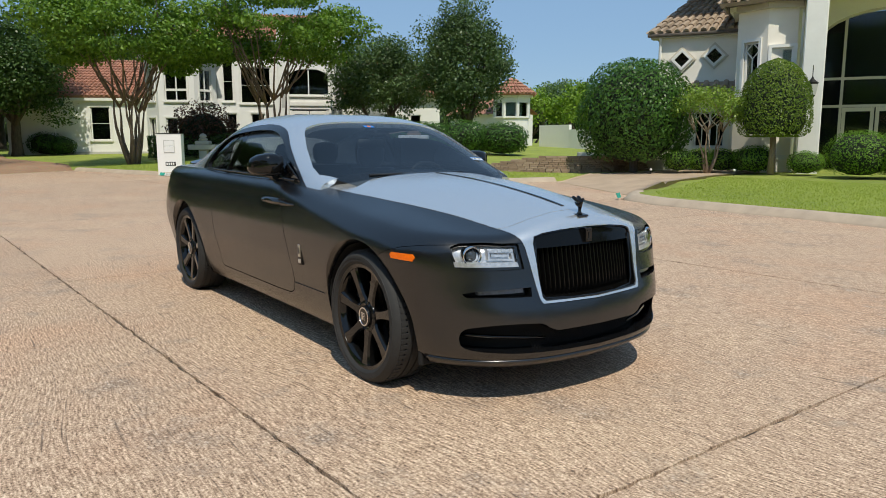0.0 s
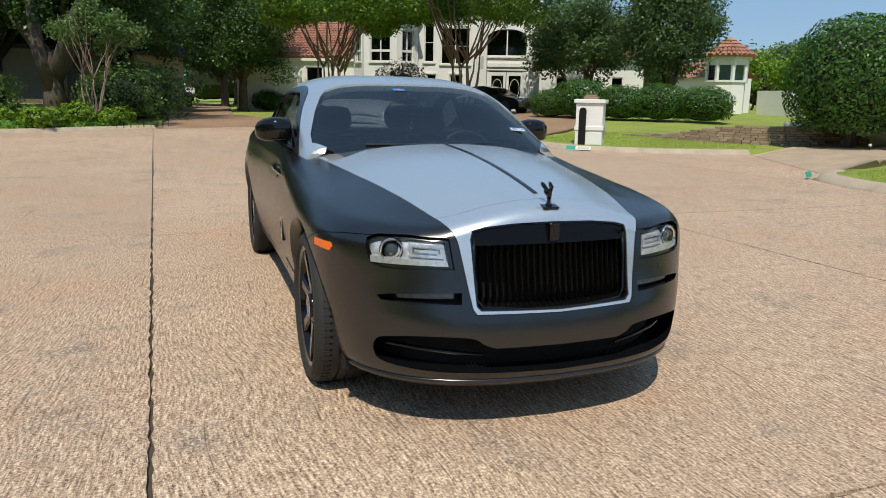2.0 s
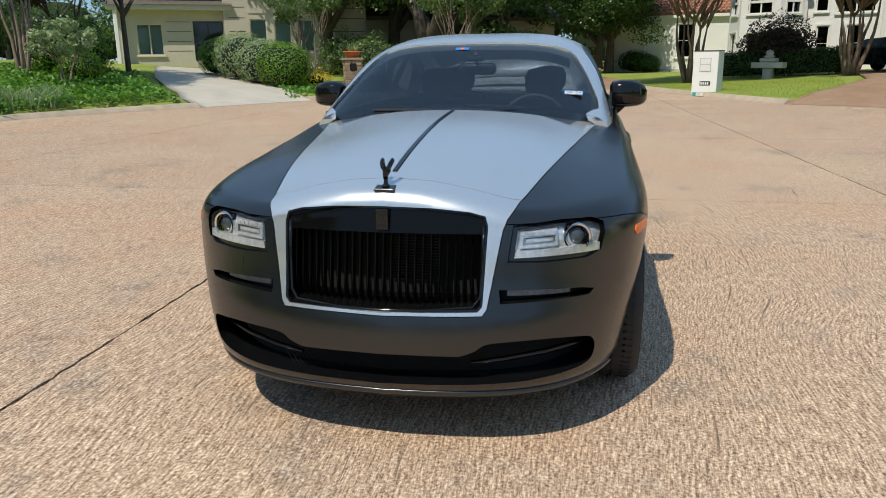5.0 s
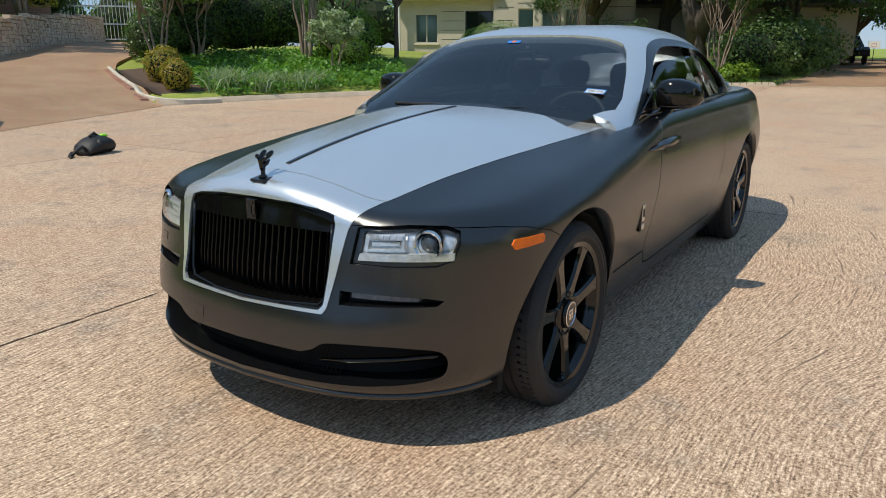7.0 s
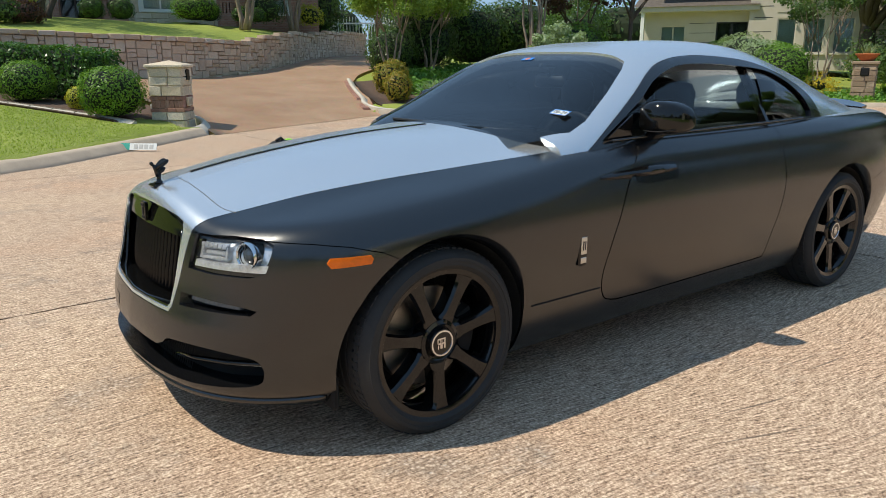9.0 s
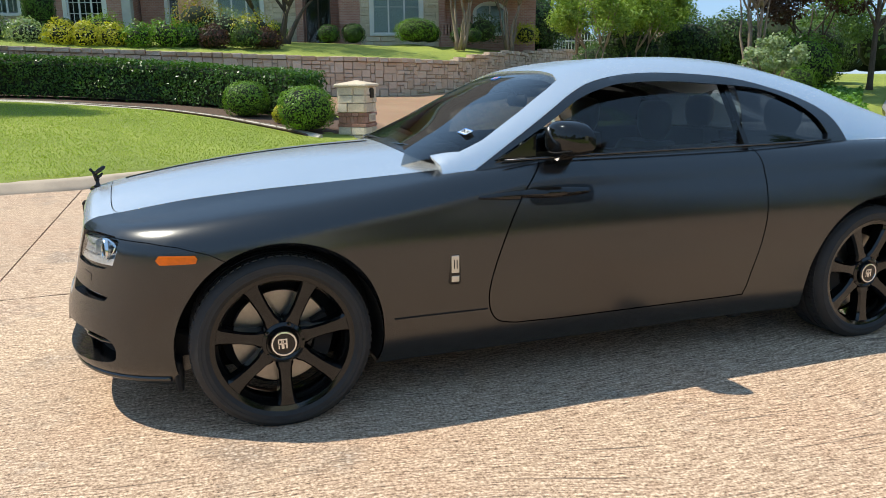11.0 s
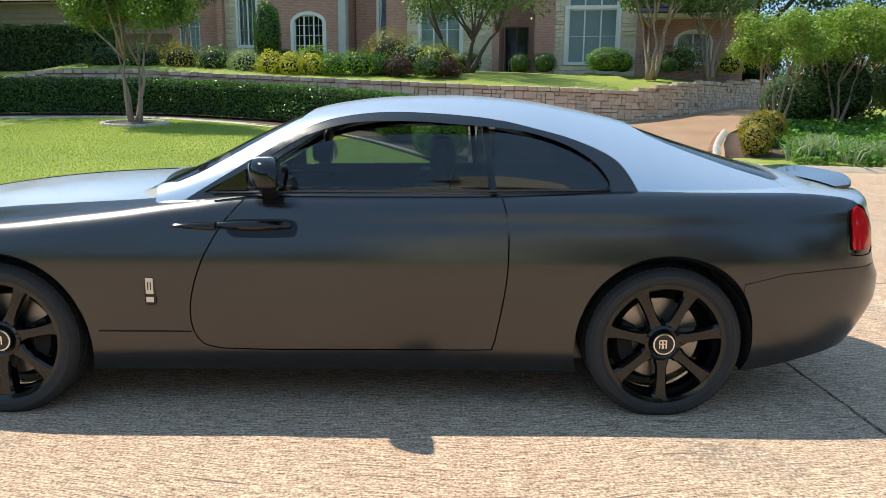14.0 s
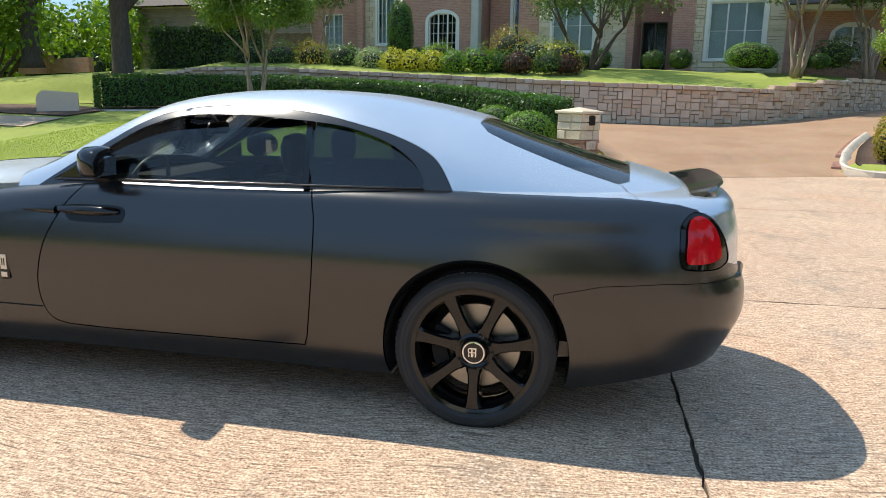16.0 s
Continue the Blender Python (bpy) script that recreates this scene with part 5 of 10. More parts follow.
# shrubs on the terrace: along the wall and before the house
dark_ball = make_bush("boxwood_ball", 23, (0.5, 0.5, 0.45), 0.06, 1500, M["leaf_holly"], "small dark clipped boxwood before the house", 2.2, .04)
put(dark_ball, 6.4, -30.2, 3.1)
for x, y, s in ((5.6, -30.6, .9), (4.6, -30.3, .85), (8.3, -30.9, .95), (-4.3, -30.0, 1.0), (-5.4, -29.9, 1.05), (-10.0, -28.6, .8), (-10.6, -28.3, .75), (-8.7, -28.9, 1.0), (-1.4, -26.3, .7), (2.3, -30.4, .9), (9.5, -29.6, 1.1), (-2.0, -30.4, 1.1)):
    again(dark_ball, x, y, 3.0 if y < -27.5 else 2.8, x * 40, s)
big_box = make_bush("boxwood_shrub", 24, (0.95, 0.7, 0.55), 0.07, 2600, M["leaf_box"], "broad yellow-green clipped shrub before a window", 2.3, .06)
put(big_box, -8.0, -28.7, 3.0)
for k, (x, y, s, mt, nm, lb) in enumerate((
        (5.6, -23.6, .55, "leaf_yellow", "golden_shrub", "golden-yellow rounded shrub above the stone wall"), (4.9, -23.4, .5, "leaf_yellow", "golden_shrub", "golden-yellow rounded shrub above the stone wall"),
        (4.1, -23.5, .5, "leaf_yellow", "golden_shrub", "golden-yellow rounded shrub above the stone wall"), (3.3, -23.3, .52, "leaf_box", "boxwood_ball", "round light green shrub above the stone wall"),
        (2.4, -23.4, .62, "leaf_box", "boxwood_ball", "round light green shrub above the stone wall"), (1.6, -23.6, .55, "leaf_holly", "boxwood_ball", "round dark green shrub above the stone wall"),
        (0.9, -23.2, .5, "leaf_purple", "purple_shrub", "low purple-leaved shrub above the stone wall"), (-0.2, -23.0, .52, "leaf_dark", "dark_shrub", "low dark shrub above the stone wall"),
        (-0.9, -23.1, .45, "leaf_purple", "purple_shrub", "low purple-leaved shrub above the stone wall"), (6.7, -24.0, .6, "leaf_silver", "silver_shrub", "silvery green loose shrub above the wall"),
        (1.3, -25.0, .95, "leaf_rust", "nandina_shrub", "red-tinged nandina before the brick entry"), (0.4, -24.6, .9, "leaf_silver", "rose_shrub", "tall loose grey-green shrub with flowers"),
        (-0.6, -24.2, .8, "leaf_yellow", "golden_shrub", "yellow-tipped upright shrub above the stone wall"), (4.6, -26.6, .7, "leaf_lime", "shrub", "bright green shrub before a tall window"),
        (8.0, -24.4, .75, "leaf_oak", "shrub", "loose olive green shrub above the wall"), (9.3, -24.6, .8, "leaf_rust", "nandina_shrub", "red-tinged nandina above the wall"),
        (10.6, -24.4, .8, "leaf_oak", "shrub", "loose olive green shrub above the wall"), (12.0, -24.4, .8, "leaf_dark", "shrub", "dark green shrub above the wall"),
        (-11.4, -29.2, .85, "leaf_dark", "shrub", "dark loose shrub by the arched window"), (-13.6, -29.2, .6, "leaf_yellow", "golden_shrub", "yellow variegated shrub by the house"))):
    b = make_bush(nm, 40 + k, (s, s, s * .85), .085, 1300, M[mt], lb, 2.0, .16, .7, shrink=.7)
    put(b, x, y, (2.45 if y > -24.9 else 2.75) if y > -27 else 2.95, 0, 1.0)

# planting bed between the two driveways
BED = [(-9.2, -13.6), (-12.9, -12.5), (-14.5, -11.7), (-15.4, -11.2), (-17.0, -13.1), (-19.2, -15.0), (-18.6, -19.5), (-12.5, -21.0), (-10.3, -18.2), (-9.8, -16.2)]
scatter_cover("ivy", BED, 260, 0.13, M["leaf_ivy"], "dense green ivy ground cover in a shaded bed", 61, 0.30, 0.3)
SW_BED = [(-19.0, -9.2), (-21.7, -7.8), (-24.6, -4.6), (-26.0, -3.2), (-27.5, -5), (-25, -9), (-22.0, -11.2)]
scatter_cover("ground_cover", SW_BED, 110, 0.14, M["leaf_ivy"], "low weedy ground cover along the kerb", 62, 0.16, 0.3)


def iris_clump(name, seed, n, tall, label):
    rng = np.random.default_rng(seed)
    mb = MB()
    for _ in range(n):
        a, r = rng.uniform(0, 6.28), rng.uniform(0, .45)
        x, y = r * math.cos(a) * 1.5, r * math.sin(a)
        h, b = tall * rng.uniform(.6, 1.1), rng.uniform(0, 6.28)
        lx, ly = rng.normal(0, .22), rng.normal(0, .22)
        w = .018
        cx, cy = math.cos(b) * w, math.sin(b) * w
        pts = [(x, y, 0), (x + lx * .3, y + ly * .3, h * .6), (x + lx * 1.1, y + ly * 1.1, h)]
        mb.add([(pts[0][0] - cx, pts[0][1] - cy, -.03), (pts[0][0] + cx, pts[0][1] + cy, -.03), (pts[1][0] + cx, pts[1][1] + cy, pts[1][2]), (pts[1][0] - cx, pts[1][1] - cy, pts[1][2]), pts[2]], [(0, 1, 2, 3), (3, 2, 4)])
    t = thing(name, Matrix.Identity(4), label, "plant")
    part("leaf_blade", mb, M["leaf_silver"], t)
    return t


iris = iris_clump("iris", 5, 160, .62, "clump of grey-green sword-shaped iris leaves")
put(iris, -9.9, -14.1)
for x, y, r in ((-10.8, -13.7, 40), (-11.6, -13.5, 90), (-10.4, -14.7, 140), (-12.4, -13.2, 10)):
    again(iris, x, y, None, r, .9)
nandina = make_bush("nandina_shrub", 71, (0.5, 0.5, 0.55), .075, 2300, M["leaf_rust"], "rust-tipped rounded nandina at the corner of a bed", 2.1, .1, .6)
put(nandina, -9.25, -15.9, None, 0, .9)
again(nandina, -8.75, -14.7, None, 80, .78)
again(nandina, -9.9, -16.6, None, 200, .85)
white_shrub = make_tree("variegated_shrub", 72, 2.0, (1.05, 1.0, .5), .9, .035, 4, M["leaf_silver"], M["bark"], .11, 3600, 26, "pale variegated shrub on thin twisted stems", lean=.7, category="shrub")
put(white_shrub, -14.7, -14.3)
round_shrub = make_bush("holly_shrub", 73, (1.25, 1.2, 1.0), .10, 3600, M["leaf_box"], "large rounded green shrub beside the pale driveway", 2.2, .08, .5)
put(round_shrub, -17.6, -16.2)
again(round_shrub, -16.4, -15.1, None, 40, .55)
dark_mass = make_bush("holly_shrub", 74, (1.5, 1.3, 1.2), .12, 3600, M["leaf_dark"], "dark rounded holly under the trees", 2.2, .1, .5)
put(dark_mass, -13.6, -20.5)
again(dark_mass, -12.0, -19.9, None, 70, .7)
again(dark_mass, -17.8, -22.5, None, 170, 1.1)
again(dark_mass, -22.3, -20.5, None, 170, 1.0)
again(dark_mass, -20.4, -23.0, None, 30, 1.2)
again(dark_mass, -15.8, -34.2, 2.9, 110, 1.3)
again(dark_mass, -17.4, -36.4, 2.8, 210, 1.4)

# beside the pale driveway
gold_box = make_bush("boxwood_ball", 75, (1.0, 1.0, .85), .08, 3800, M["leaf_box"], "large clipped boxwood ball by the pale driveway", 2.4, .03, .4)
put(gold_box, -21.8, -10.5)
again(gold_box, -24.8, -14.6, None, 30, .95)
again(gold_box, -23.5, -11.8, None, 60, 1.0)
sage = make_bush("silver_shrub", 76, (1.15, 1.1, .95), .09, 3600, M["leaf_silver"], "soft silvery green rounded shrub", 2.1, .08, .6)
put(sage, -23.4, -12.9)
again(sage, -22.4, -11.6, None, 90, .9)
for x, y, s in ((-24.2, -7.6, .42), (-23.3, -6.3, .5), (-24.3, -5.9, .45), (-25.3, -5.3, .55), (-25.6, -4.3, .42), (-26.6, -3.9, .45)):
    b = make_bush("weedy_shrub", int(-x * 10), (s, s, s * .72), .12, 1300, M["leaf_lime"], "loose bright green shrub by the kerb", 2.0, .22, .8, shrink=.6)
    put(b, x, y)
grey_myrtle = make_tree("crape_myrtle", 77, 4.6, (1.7, 1.6, 1.25), 1.9, .05, 6, M["leaf_oak"], M["bark"], .14, 4200, 30, "small tree with pale bare stems and thin leaves", lean=.7)
put(grey_myrtle, -25.6, -4.7)
again(grey_myrtle, -24.8, -10.6, None, 100, .95)
put(make_bush("yellow_flowers", 78, (.7, .6, .35), .07, 1100, M["petal_yellow"], "low clump of yellow flowers", 2.0, .3, .8, shrink=.5, category="flowers"), -22.6, -9.6)

# the wooded corner, west
wood = make_tree("live_oak", 81, 10.5, (4.6, 4.4, 3.6), 2.6, .38, 1, M["leaf_dark"], M["bark_dark"], .24, 24000, 110, "tall dark oak in the wooded corner", cz=6.4)
put(wood, -33.5, -6.3)
for x, y, r, s in ((-38, -10.5, 60, 1.05), (-41, -4.6, 150, .85), (-46, -8, 220, 1.1), (-35, -13.5, 300, 1.1), (-50, -4.8, 20, .85), (-56, -9, 70, 1.1), (-42, -15, 120, 1.1), (-62, -3, 10, .9), (-66, 3, 80, 1.0), (-58, 1.5, 130, .85), (-70, -6, 200, 1.1), (-52, -10, 250, 1.0), (-64, 8, 310, 1.0), (-56, 9, 40, .9), (-48, -13, 20, 1.0)):
    again(wood, x, y, None, r, s)
lean = [MB().tube([(0, 0, -.2), (.15, .1, 1.0), (.7, .5, 2.2), (1.8, 1.2, 3.8), (2.8, 2.3, 5.6), (3.3, 3.4, 7.8)], [.55, .45, .40, .33, .24, .12], 10)]
lean.append(MB().tube([(.5, .4, 1.9), (-.6, -.9, 3.6), (-1.6, -2.2, 5.4), (-1.9, -3.4, 7.4)], [.34, .27, .2, .1], 9))
lean.append(MB().tube([(.15, .1, 1.0), (.4, -.4, 3.0), (.2, -.6, 6.6)], [.36, .28, .14], 9))
old_oak = thing("live_oak", pose(-30.5, -6.8, gz(-30.5, -6.8)), "old live oak with heavy leaning dark limbs", "tree")
for k, limb in enumerate(lean):
    part("limb" if k else "trunk", limb, M["bark_dark"], old_oak, smooth=True)
part("crown", crown_mesh(91, 70, (5.4, 5.4, 1.7), .22, 12000, M["leaf_dark"]), None, old_oak, at=pose(.3, .3, 7.9))
under = make_bush("undergrowth", 82, (1.6, 1.5, 1.1), .15, 2600, M["leaf_oak"], "dense shaded undergrowth shrub", 2.0, .25, .8, shrink=.7)
put(under, -29.0, -4.2)
for x, y, s in ((-31.5, -3.6, 1.1), (-34, -3.4, 1.2), (-30.5, -9.5, .9), (-33, -11.5, 1.0), (-37.5, -3.9, 1.1), (-44, -4.2, 1.2)):
    again(under, x, y, None, x * 30, s)

# ---- planting, west and north ----
shade = make_tree("shade_tree", 83, 8.8, (3.9, 3.9, 2.9), 2.6, .105, 8, M["leaf_shade"], M["bark_tan"], .17, 34000, 52, "multi-trunked bright green tree before the white house", flat=.42, lean=.34, cz=5.9)
put(shade, -29.8, 5.1)
again(shade, -29.2, 11.4, None, 140, 1.05)
dark = make_tree("pear_tree", 84, 8.5, (2.9, 2.9, 3.3), 1.7, .26, 1, M["leaf_dark"], M["bark_dark"], .17, 34000, 110, "dense dark green tree with a short trunk", cz=4.4)
put(dark, -43.6, 1.95, None, 0, 1.1)
pear = make_tree("pear_tree", 85, 8.0, (2.35, 2.35, 3.3), .9, .2, 1, M["leaf_pear"], M["bark_dark"], .15, 34000, 120, "tall conical grey-green pear tree", cz=4.0)
put(pear, -25.3, 20.4, .85)
oak2 = make_tree("oak", 86, 6.6, (3.0, 3.0, 2.3), 1.6, .16, 3, M["leaf_pear"], M["bark_dark"], .17, 26000, 90, "spreading dark oak before the white house", lean=.6, cz=3.7)
put(oak2, -31.0, 18.8, .9)
purple = make_bush("purple_shrub", 87, (1.7, 1.6, 1.35), .15, 3600, M["leaf_purple"], "large purple-leaved shrub by the white house", 2.0, .16, .8, shrink=.72)
put(purple, -33.8, 9.6)
front_hedge = make_hedge("hedge", [(-33.2, 6.6), (-32.6, 10.2), (-31.4, 12.0)], 1.0, 1.15, .11, 260, M["leaf_dark"], "dark clipped hedge before the white house", 8)
mound = make_bush("clipped_shrub", 90, (1.25, 1.15, .82), .10, 4200, M["leaf_holly"], "rounded dark green shrub on a grassy slope", 2.2, .06, .5)
put(mound, -24.3, 15.2, None, 0, 1.08)
for x, y, r, k in ((-23.2, 16.6, 50, .95), (-22.2, 17.9, 120, 1.0), (-21.1, 19.3, 210, .95), (-25.2, 14.2, 300, .8)):
    again(mound, x, y, None, r, k)
put(make_bush("yellow_shrub", 88, (.9, .8, .5), .10, 1400, M["leaf_yellow"], "low yellow-green shrub by the porch", 2.0, .2, .8, shrink=.7), -30.3, 16.6, .75)
gar_bush = make_bush("clipped_shrub", 89, (1.0, 1.0, .7), .10, 2200, M["leaf_holly"], "rounded dark shrub by the garage wall", 2.2, .06)
put(gar_bush, -44.6, 3.6)
again(gar_bush, -46.2, 2.6, None, 30, .9)
again(gar_bush, -43.9, 4.3, None, 90, .8)

big_round = make_bush("round_holly", 92, (1.9, 1.8, 1.85), .11, 15000, M["leaf_holly"], "huge rounded dark glossy holly tree", 2.25, .05, .6, category="tree")
put(big_round, -10.6, 15.9, .42, 0, .93)
tr = MB().tube([(0, 0, -.45), (0, 0, .8)], [.16, .14], 9)
part("trunk", tr, M["bark_dark"], big_round)
small = make_tree("small_tree", 93, 2.7, (1.35, 1.3, .6), 1.2, .045, 5, M["leaf_myrtle"], M["bark"], .085, 4600, 34, "small flat-topped tree with twisted stems", lean=.65)
put(small, -8.35, 16.6, .35)
top = thing("topiary", pose(-6.62, 17.1, .38), "bullet-shaped yellow-green topiary on a bare trunk", "topiary")
part("trunk", MB().tube([(0, 0, -.1), (.02, 0, .6), (0, .01, 1.3)], [.11, .085, .08], 9), M["bark"], top, smooth=True)


def bullet_mesh(seed, n):
    rng = np.random.default_rng(seed)
    z = rng.uniform(0, 1, n) ** 0.9
    z = np.concatenate([z, np.zeros(n // 7)])
    r = spline([0, .05, .25, .55, .8, .93, 1], [.80, 1.0, 1.06, 1.0, .74, .44, .02], z)
    r[n:] *= np.sqrt(rng.uniform(0, 1, n // 7))
    a = rng.uniform(0, 6.28, len(z))
    r *= rng.uniform(.93, 1.02, len(z))
    P = np.stack([np.cos(a) * r * .93, np.sin(a) * r * .93, z * 2.16], 1)
    N = np.stack([np.cos(a), np.sin(a), z * .6 - .1], 1)
    v, q = leaves(rng, P, N, .065, .6, tilt=.35)
    return fast_mesh("foliage", v, q, M["leaf_top"])


part("foliage", bullet_mesh(5, 10000), None, top, at=pose(0, 0, .98))
# dark body within the topiary, shade painted as a solid
inner = MB().lathe([(.02, 0), (.69, .02), (.82, .3), (.81, 1.0), (.61, 1.5), (.33, 1.86), (.02, 2.0)], 18)
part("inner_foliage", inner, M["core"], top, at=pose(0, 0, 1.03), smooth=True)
row_ball = make_bush("boxwood_ball", 94, (.46, .46, .36), .05, 2000, M["leaf_box"], "small clipped boxwood in a row by the cream house", 2.3, .04, .4)
put(row_ball, -9.1, 16.2, .3)
for x, y, s in ((-8.75, 16.75, 1.0), (-8.3, 17.2, 1.0), (-7.85, 17.65, 1.0), (-7.2, 17.2, 1.15), (-5.75, 17.3, .95), (-6.3, 18.6, .9)):
    again(row_ball, x, y, .3, x * 50, s)
big_ball = make_bush("boxwood_ball", 95, (.8, .8, .62), .055, 3600, M["leaf_box"], "large clipped boxwood mound on the lawn", 2.4, .04, .4)
put(big_ball, -4.1, 16.9, .3)
again(big_ball, -3.1, 17.3, .3, 70, 1.0)

# far trees close the view all round
far = make_tree("far_tree", 96, 9.0, (4.2, 4.2, 3.2), 2.5, .3, 1, M["leaf_oak"], M["bark_dark"], .34, 6000, 60, "leafy tree in the distance", cz=5.6)
put(far, -55, 38, .6)
for k in range(30):
    a = radians(k * 12 + random.uniform(-4, 4))
    r = random.uniform(62, 95)
    x, y = -8 + r * math.cos(a), -2 + r * math.sin(a)
    again(far, x, y, gz(x, y) - .3, k * 77, random.uniform(.8, 1.35))
low_tree = make_tree("far_tree", 97, 4.6, (3.2, 3.2, 1.7), .8, .15, 3, M["leaf_lime"], M["bark_dark"], .26, 4600, 40, "bright green low trees behind a white wall", cz=2.7)
put(low_tree, -33, 41, .6)
for x, y, s in ((-28, 39, 1.0), (-38, 43, 1.15), (-23, 38, .95), (-44, 42, 1.1), (-18, 36, .9)):
    again(low_tree, x, y, .6, x * 20, s)

# ---- grass that can be told blade from blade, by the street ----
grass_blades("lawn_grass", [(9, -6.8), (5.5, -7.1), (3.4, -7.4), (1.5, -8.5), (0, -9.9), (-1.4, -11.2), (-.5, -11.6), (1.2, -14.5), (2.6, -16.3), (5.5, -17.9), (9, -18.9), (11, -18.9), (11, -6.8)], 700, .024, 7, "short bright green lawn grass")
grass_blades("lawn_grass", [(-5.4, 10.4), (-4.7, 9.7), (-2.4, 9.2), (.4, 9.0), (4, 8.5), (4, 15), (-7.2, 15.5)], 600, .026, 8, "short green lawn grass by the kerb")
grass_blades("lawn_grass", [(-15.9, 8.9), (-13, 9.3), (-11.9, 11), (-11.5, 13.5), (-14, 16), (-18, 12)], 350, .035, 9, "short green lawn grass on the corner")
grass_blades("lawn_grass", [(-28.6, 2.9), (-25.5, 3.8), (-19.8, 5.6), (-18, 6.5), (-22, 9.2), (-28, 10.5), (-31, 5)], 200, .04, 10, "short green lawn grass by the mailbox")
for x, y, sc, r in ((31, -30, 1.5, 10), (37, -38, 1.7, 80), (42, -29, 1.6, 150), (46, -44, 1.9, 200), (30, -45, 1.7, 260), (52, -36, 2.0, 300), (25, -40, 1.4, 33), (40, -20, 1.6, 120), (50, -24, 1.8, 60)):
    again(low_tree, x, y, gz(x, y) - .4, r, sc)["label"] = "leafy tree beyond the side lawn"


def far_woods(seed, r0, r1, n, label):
    """The tree line that closes the view: clumps of leaves over a body coloured as shade."""
    rng = np.random.default_rng(seed)
    k = 260
    a = rng.uniform(0, 2 * math.pi, k)
    r = rng.uniform(r0, r1, k)
    tall = rng.uniform(4.0, 7.5, k)
    P, N = [], []
    for ai, ri, ti in zip(a, r, tall):
        m = n // k
        d = ball_dirs(rng, m, -0.5)
        half = np.array([ti * .55, ti * .55, ti * .5])
        c = np.array([-8 + ri * math.cos(ai), -2 + ri * math.sin(ai), ti * .5])
        c[2] += gz(c[0], c[1]) - .2
        P.append(c + d * half * rng.uniform(.75, 1.08, (m, 1)))
        N.append(d + np.array([0, 0, .4]))
    v, q = leaves(rng, np.concatenate(P), np.concatenate(N), .62)
    tagged(new("far_woods", fast_mesh("far_woods", v, q, M["leaf_oak"])), label, "trees", kind="stuff")
    # added near-black solids, their colour giving the shade among the far trees
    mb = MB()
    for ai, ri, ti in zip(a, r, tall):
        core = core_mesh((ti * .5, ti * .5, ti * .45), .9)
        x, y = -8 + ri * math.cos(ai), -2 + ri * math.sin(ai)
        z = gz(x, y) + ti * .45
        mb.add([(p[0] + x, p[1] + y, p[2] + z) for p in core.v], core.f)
    tagged(new("far_woods_shade", mb.data("far_woods_shade", M["core"])), "near-black bodies painted as the shade inside the far tree line", "trees", kind="stuff")


far_woods(3, 74, 100, 52000, "dense leafy tree line closing the view in the distance")

# ---- the parked coupe: x forward, y to its left, z up ----
M["satin_black"] = satin_paint("satin_black_wrap", (0.0040, 0.0043, 0.0052), 0.23, 0.0, 0, 0.0, 0.95)
M["silver"] = satin_paint("satin_silver_paint", (0.62, 0.66, 0.70), 0.25, 0.75, 0.25)
M["gloss_black"] = satin_paint("gloss_black", (0.004, 0.004, 0.004), 0.08, 0.0, 0, 0.0, 0.5)
# near-black for black trim, and for shade painted into wells and recesses
M["void"] = simple("black_trim_and_shade", (0.006, 0.006, 0.006), 0.9)
M["rubber"] = simple("tyre_rubber", (0.022, 0.022, 0.022), 0.75, vary=0.2, scale=20, bump=0.2)
M["chrome"] = simple("chrome", (0.75, 0.75, 0.75), 0.12, 1.0, vary=0.03)
M["alu"] = simple("brushed_steel", (0.36, 0.33, 0.29), 0.4, 1.0, vary=0.1, scale=40)
M["amber"] = simple("amber_lens", (0.85, 0.16, 0.01), 0.15, vary=0.1, scale=60)
M["red_lens"] = simple("red_lens", (0.50, 0.004, 0.012), 0.08, vary=0.25, scale=30)
M["leather"] = simple("black_leather", (0.018, 0.018, 0.019), 0.5, vary=0.2, scale=30, bump=0.2)
M["carbon"] = satin_paint("carbon_spoiler", (0.02, 0.022, 0.024), 0.15, 0.0, 0, 1.0)
M["windscreen"] = pane_material("tinted_windscreen", (0.27, 0.33, 0.39), 0.01, 1.8)
M["side_glass"] = pane_material("tinted_side_glass", (0.48, 0.57, 0.57), 0.01, 1.6)
M["dark_glass"] = pane_material("dark_quarter_glass", (0.08, 0.10, 0.12), 0.01, 1.75)
M["clear"] = pane_material("clear_lens", (0.92, 0.94, 0.95), 0.01, 1.45)
M["lens_ball"] = satin_paint("glass_projector", (0.05, 0.06, 0.07), 0.05, 0.0, 0, 1.0)
M["badge_steel"] = simple("bright_badge_steel", (0.66, 0.64, 0.60), 0.3, 0.9, vary=0.05)
M["lamp_dim"] = simple("dim_lamp_strip", (0.20, 0.20, 0.21), 0.25, 0.1, vary=0.3, scale=60)
M["lamp_silver"] = simple("lamp_reflector", (0.66, 0.67, 0.69), 0.16, 0.55, vary=0.30, scale=50)
M["header_black"] = satin_paint("piano_black_header", (0.003, 0.003, 0.003), 0.04, 0.0, 0, 0.0, 0.22)
M["fin"] = simple("dusty_radiator", (0.02, 0.02, 0.02), 0.6, 0.3, vary=0.4, scale=60)
M["slat_black"] = satin_paint("black_grille_slat", (0.003, 0.003, 0.003), 0.22, 0.0, 0, 0.0, 0.35)
M["sticker_blue"] = simple("blue_sticker", (0.02, 0.20, 0.62), 0.4)
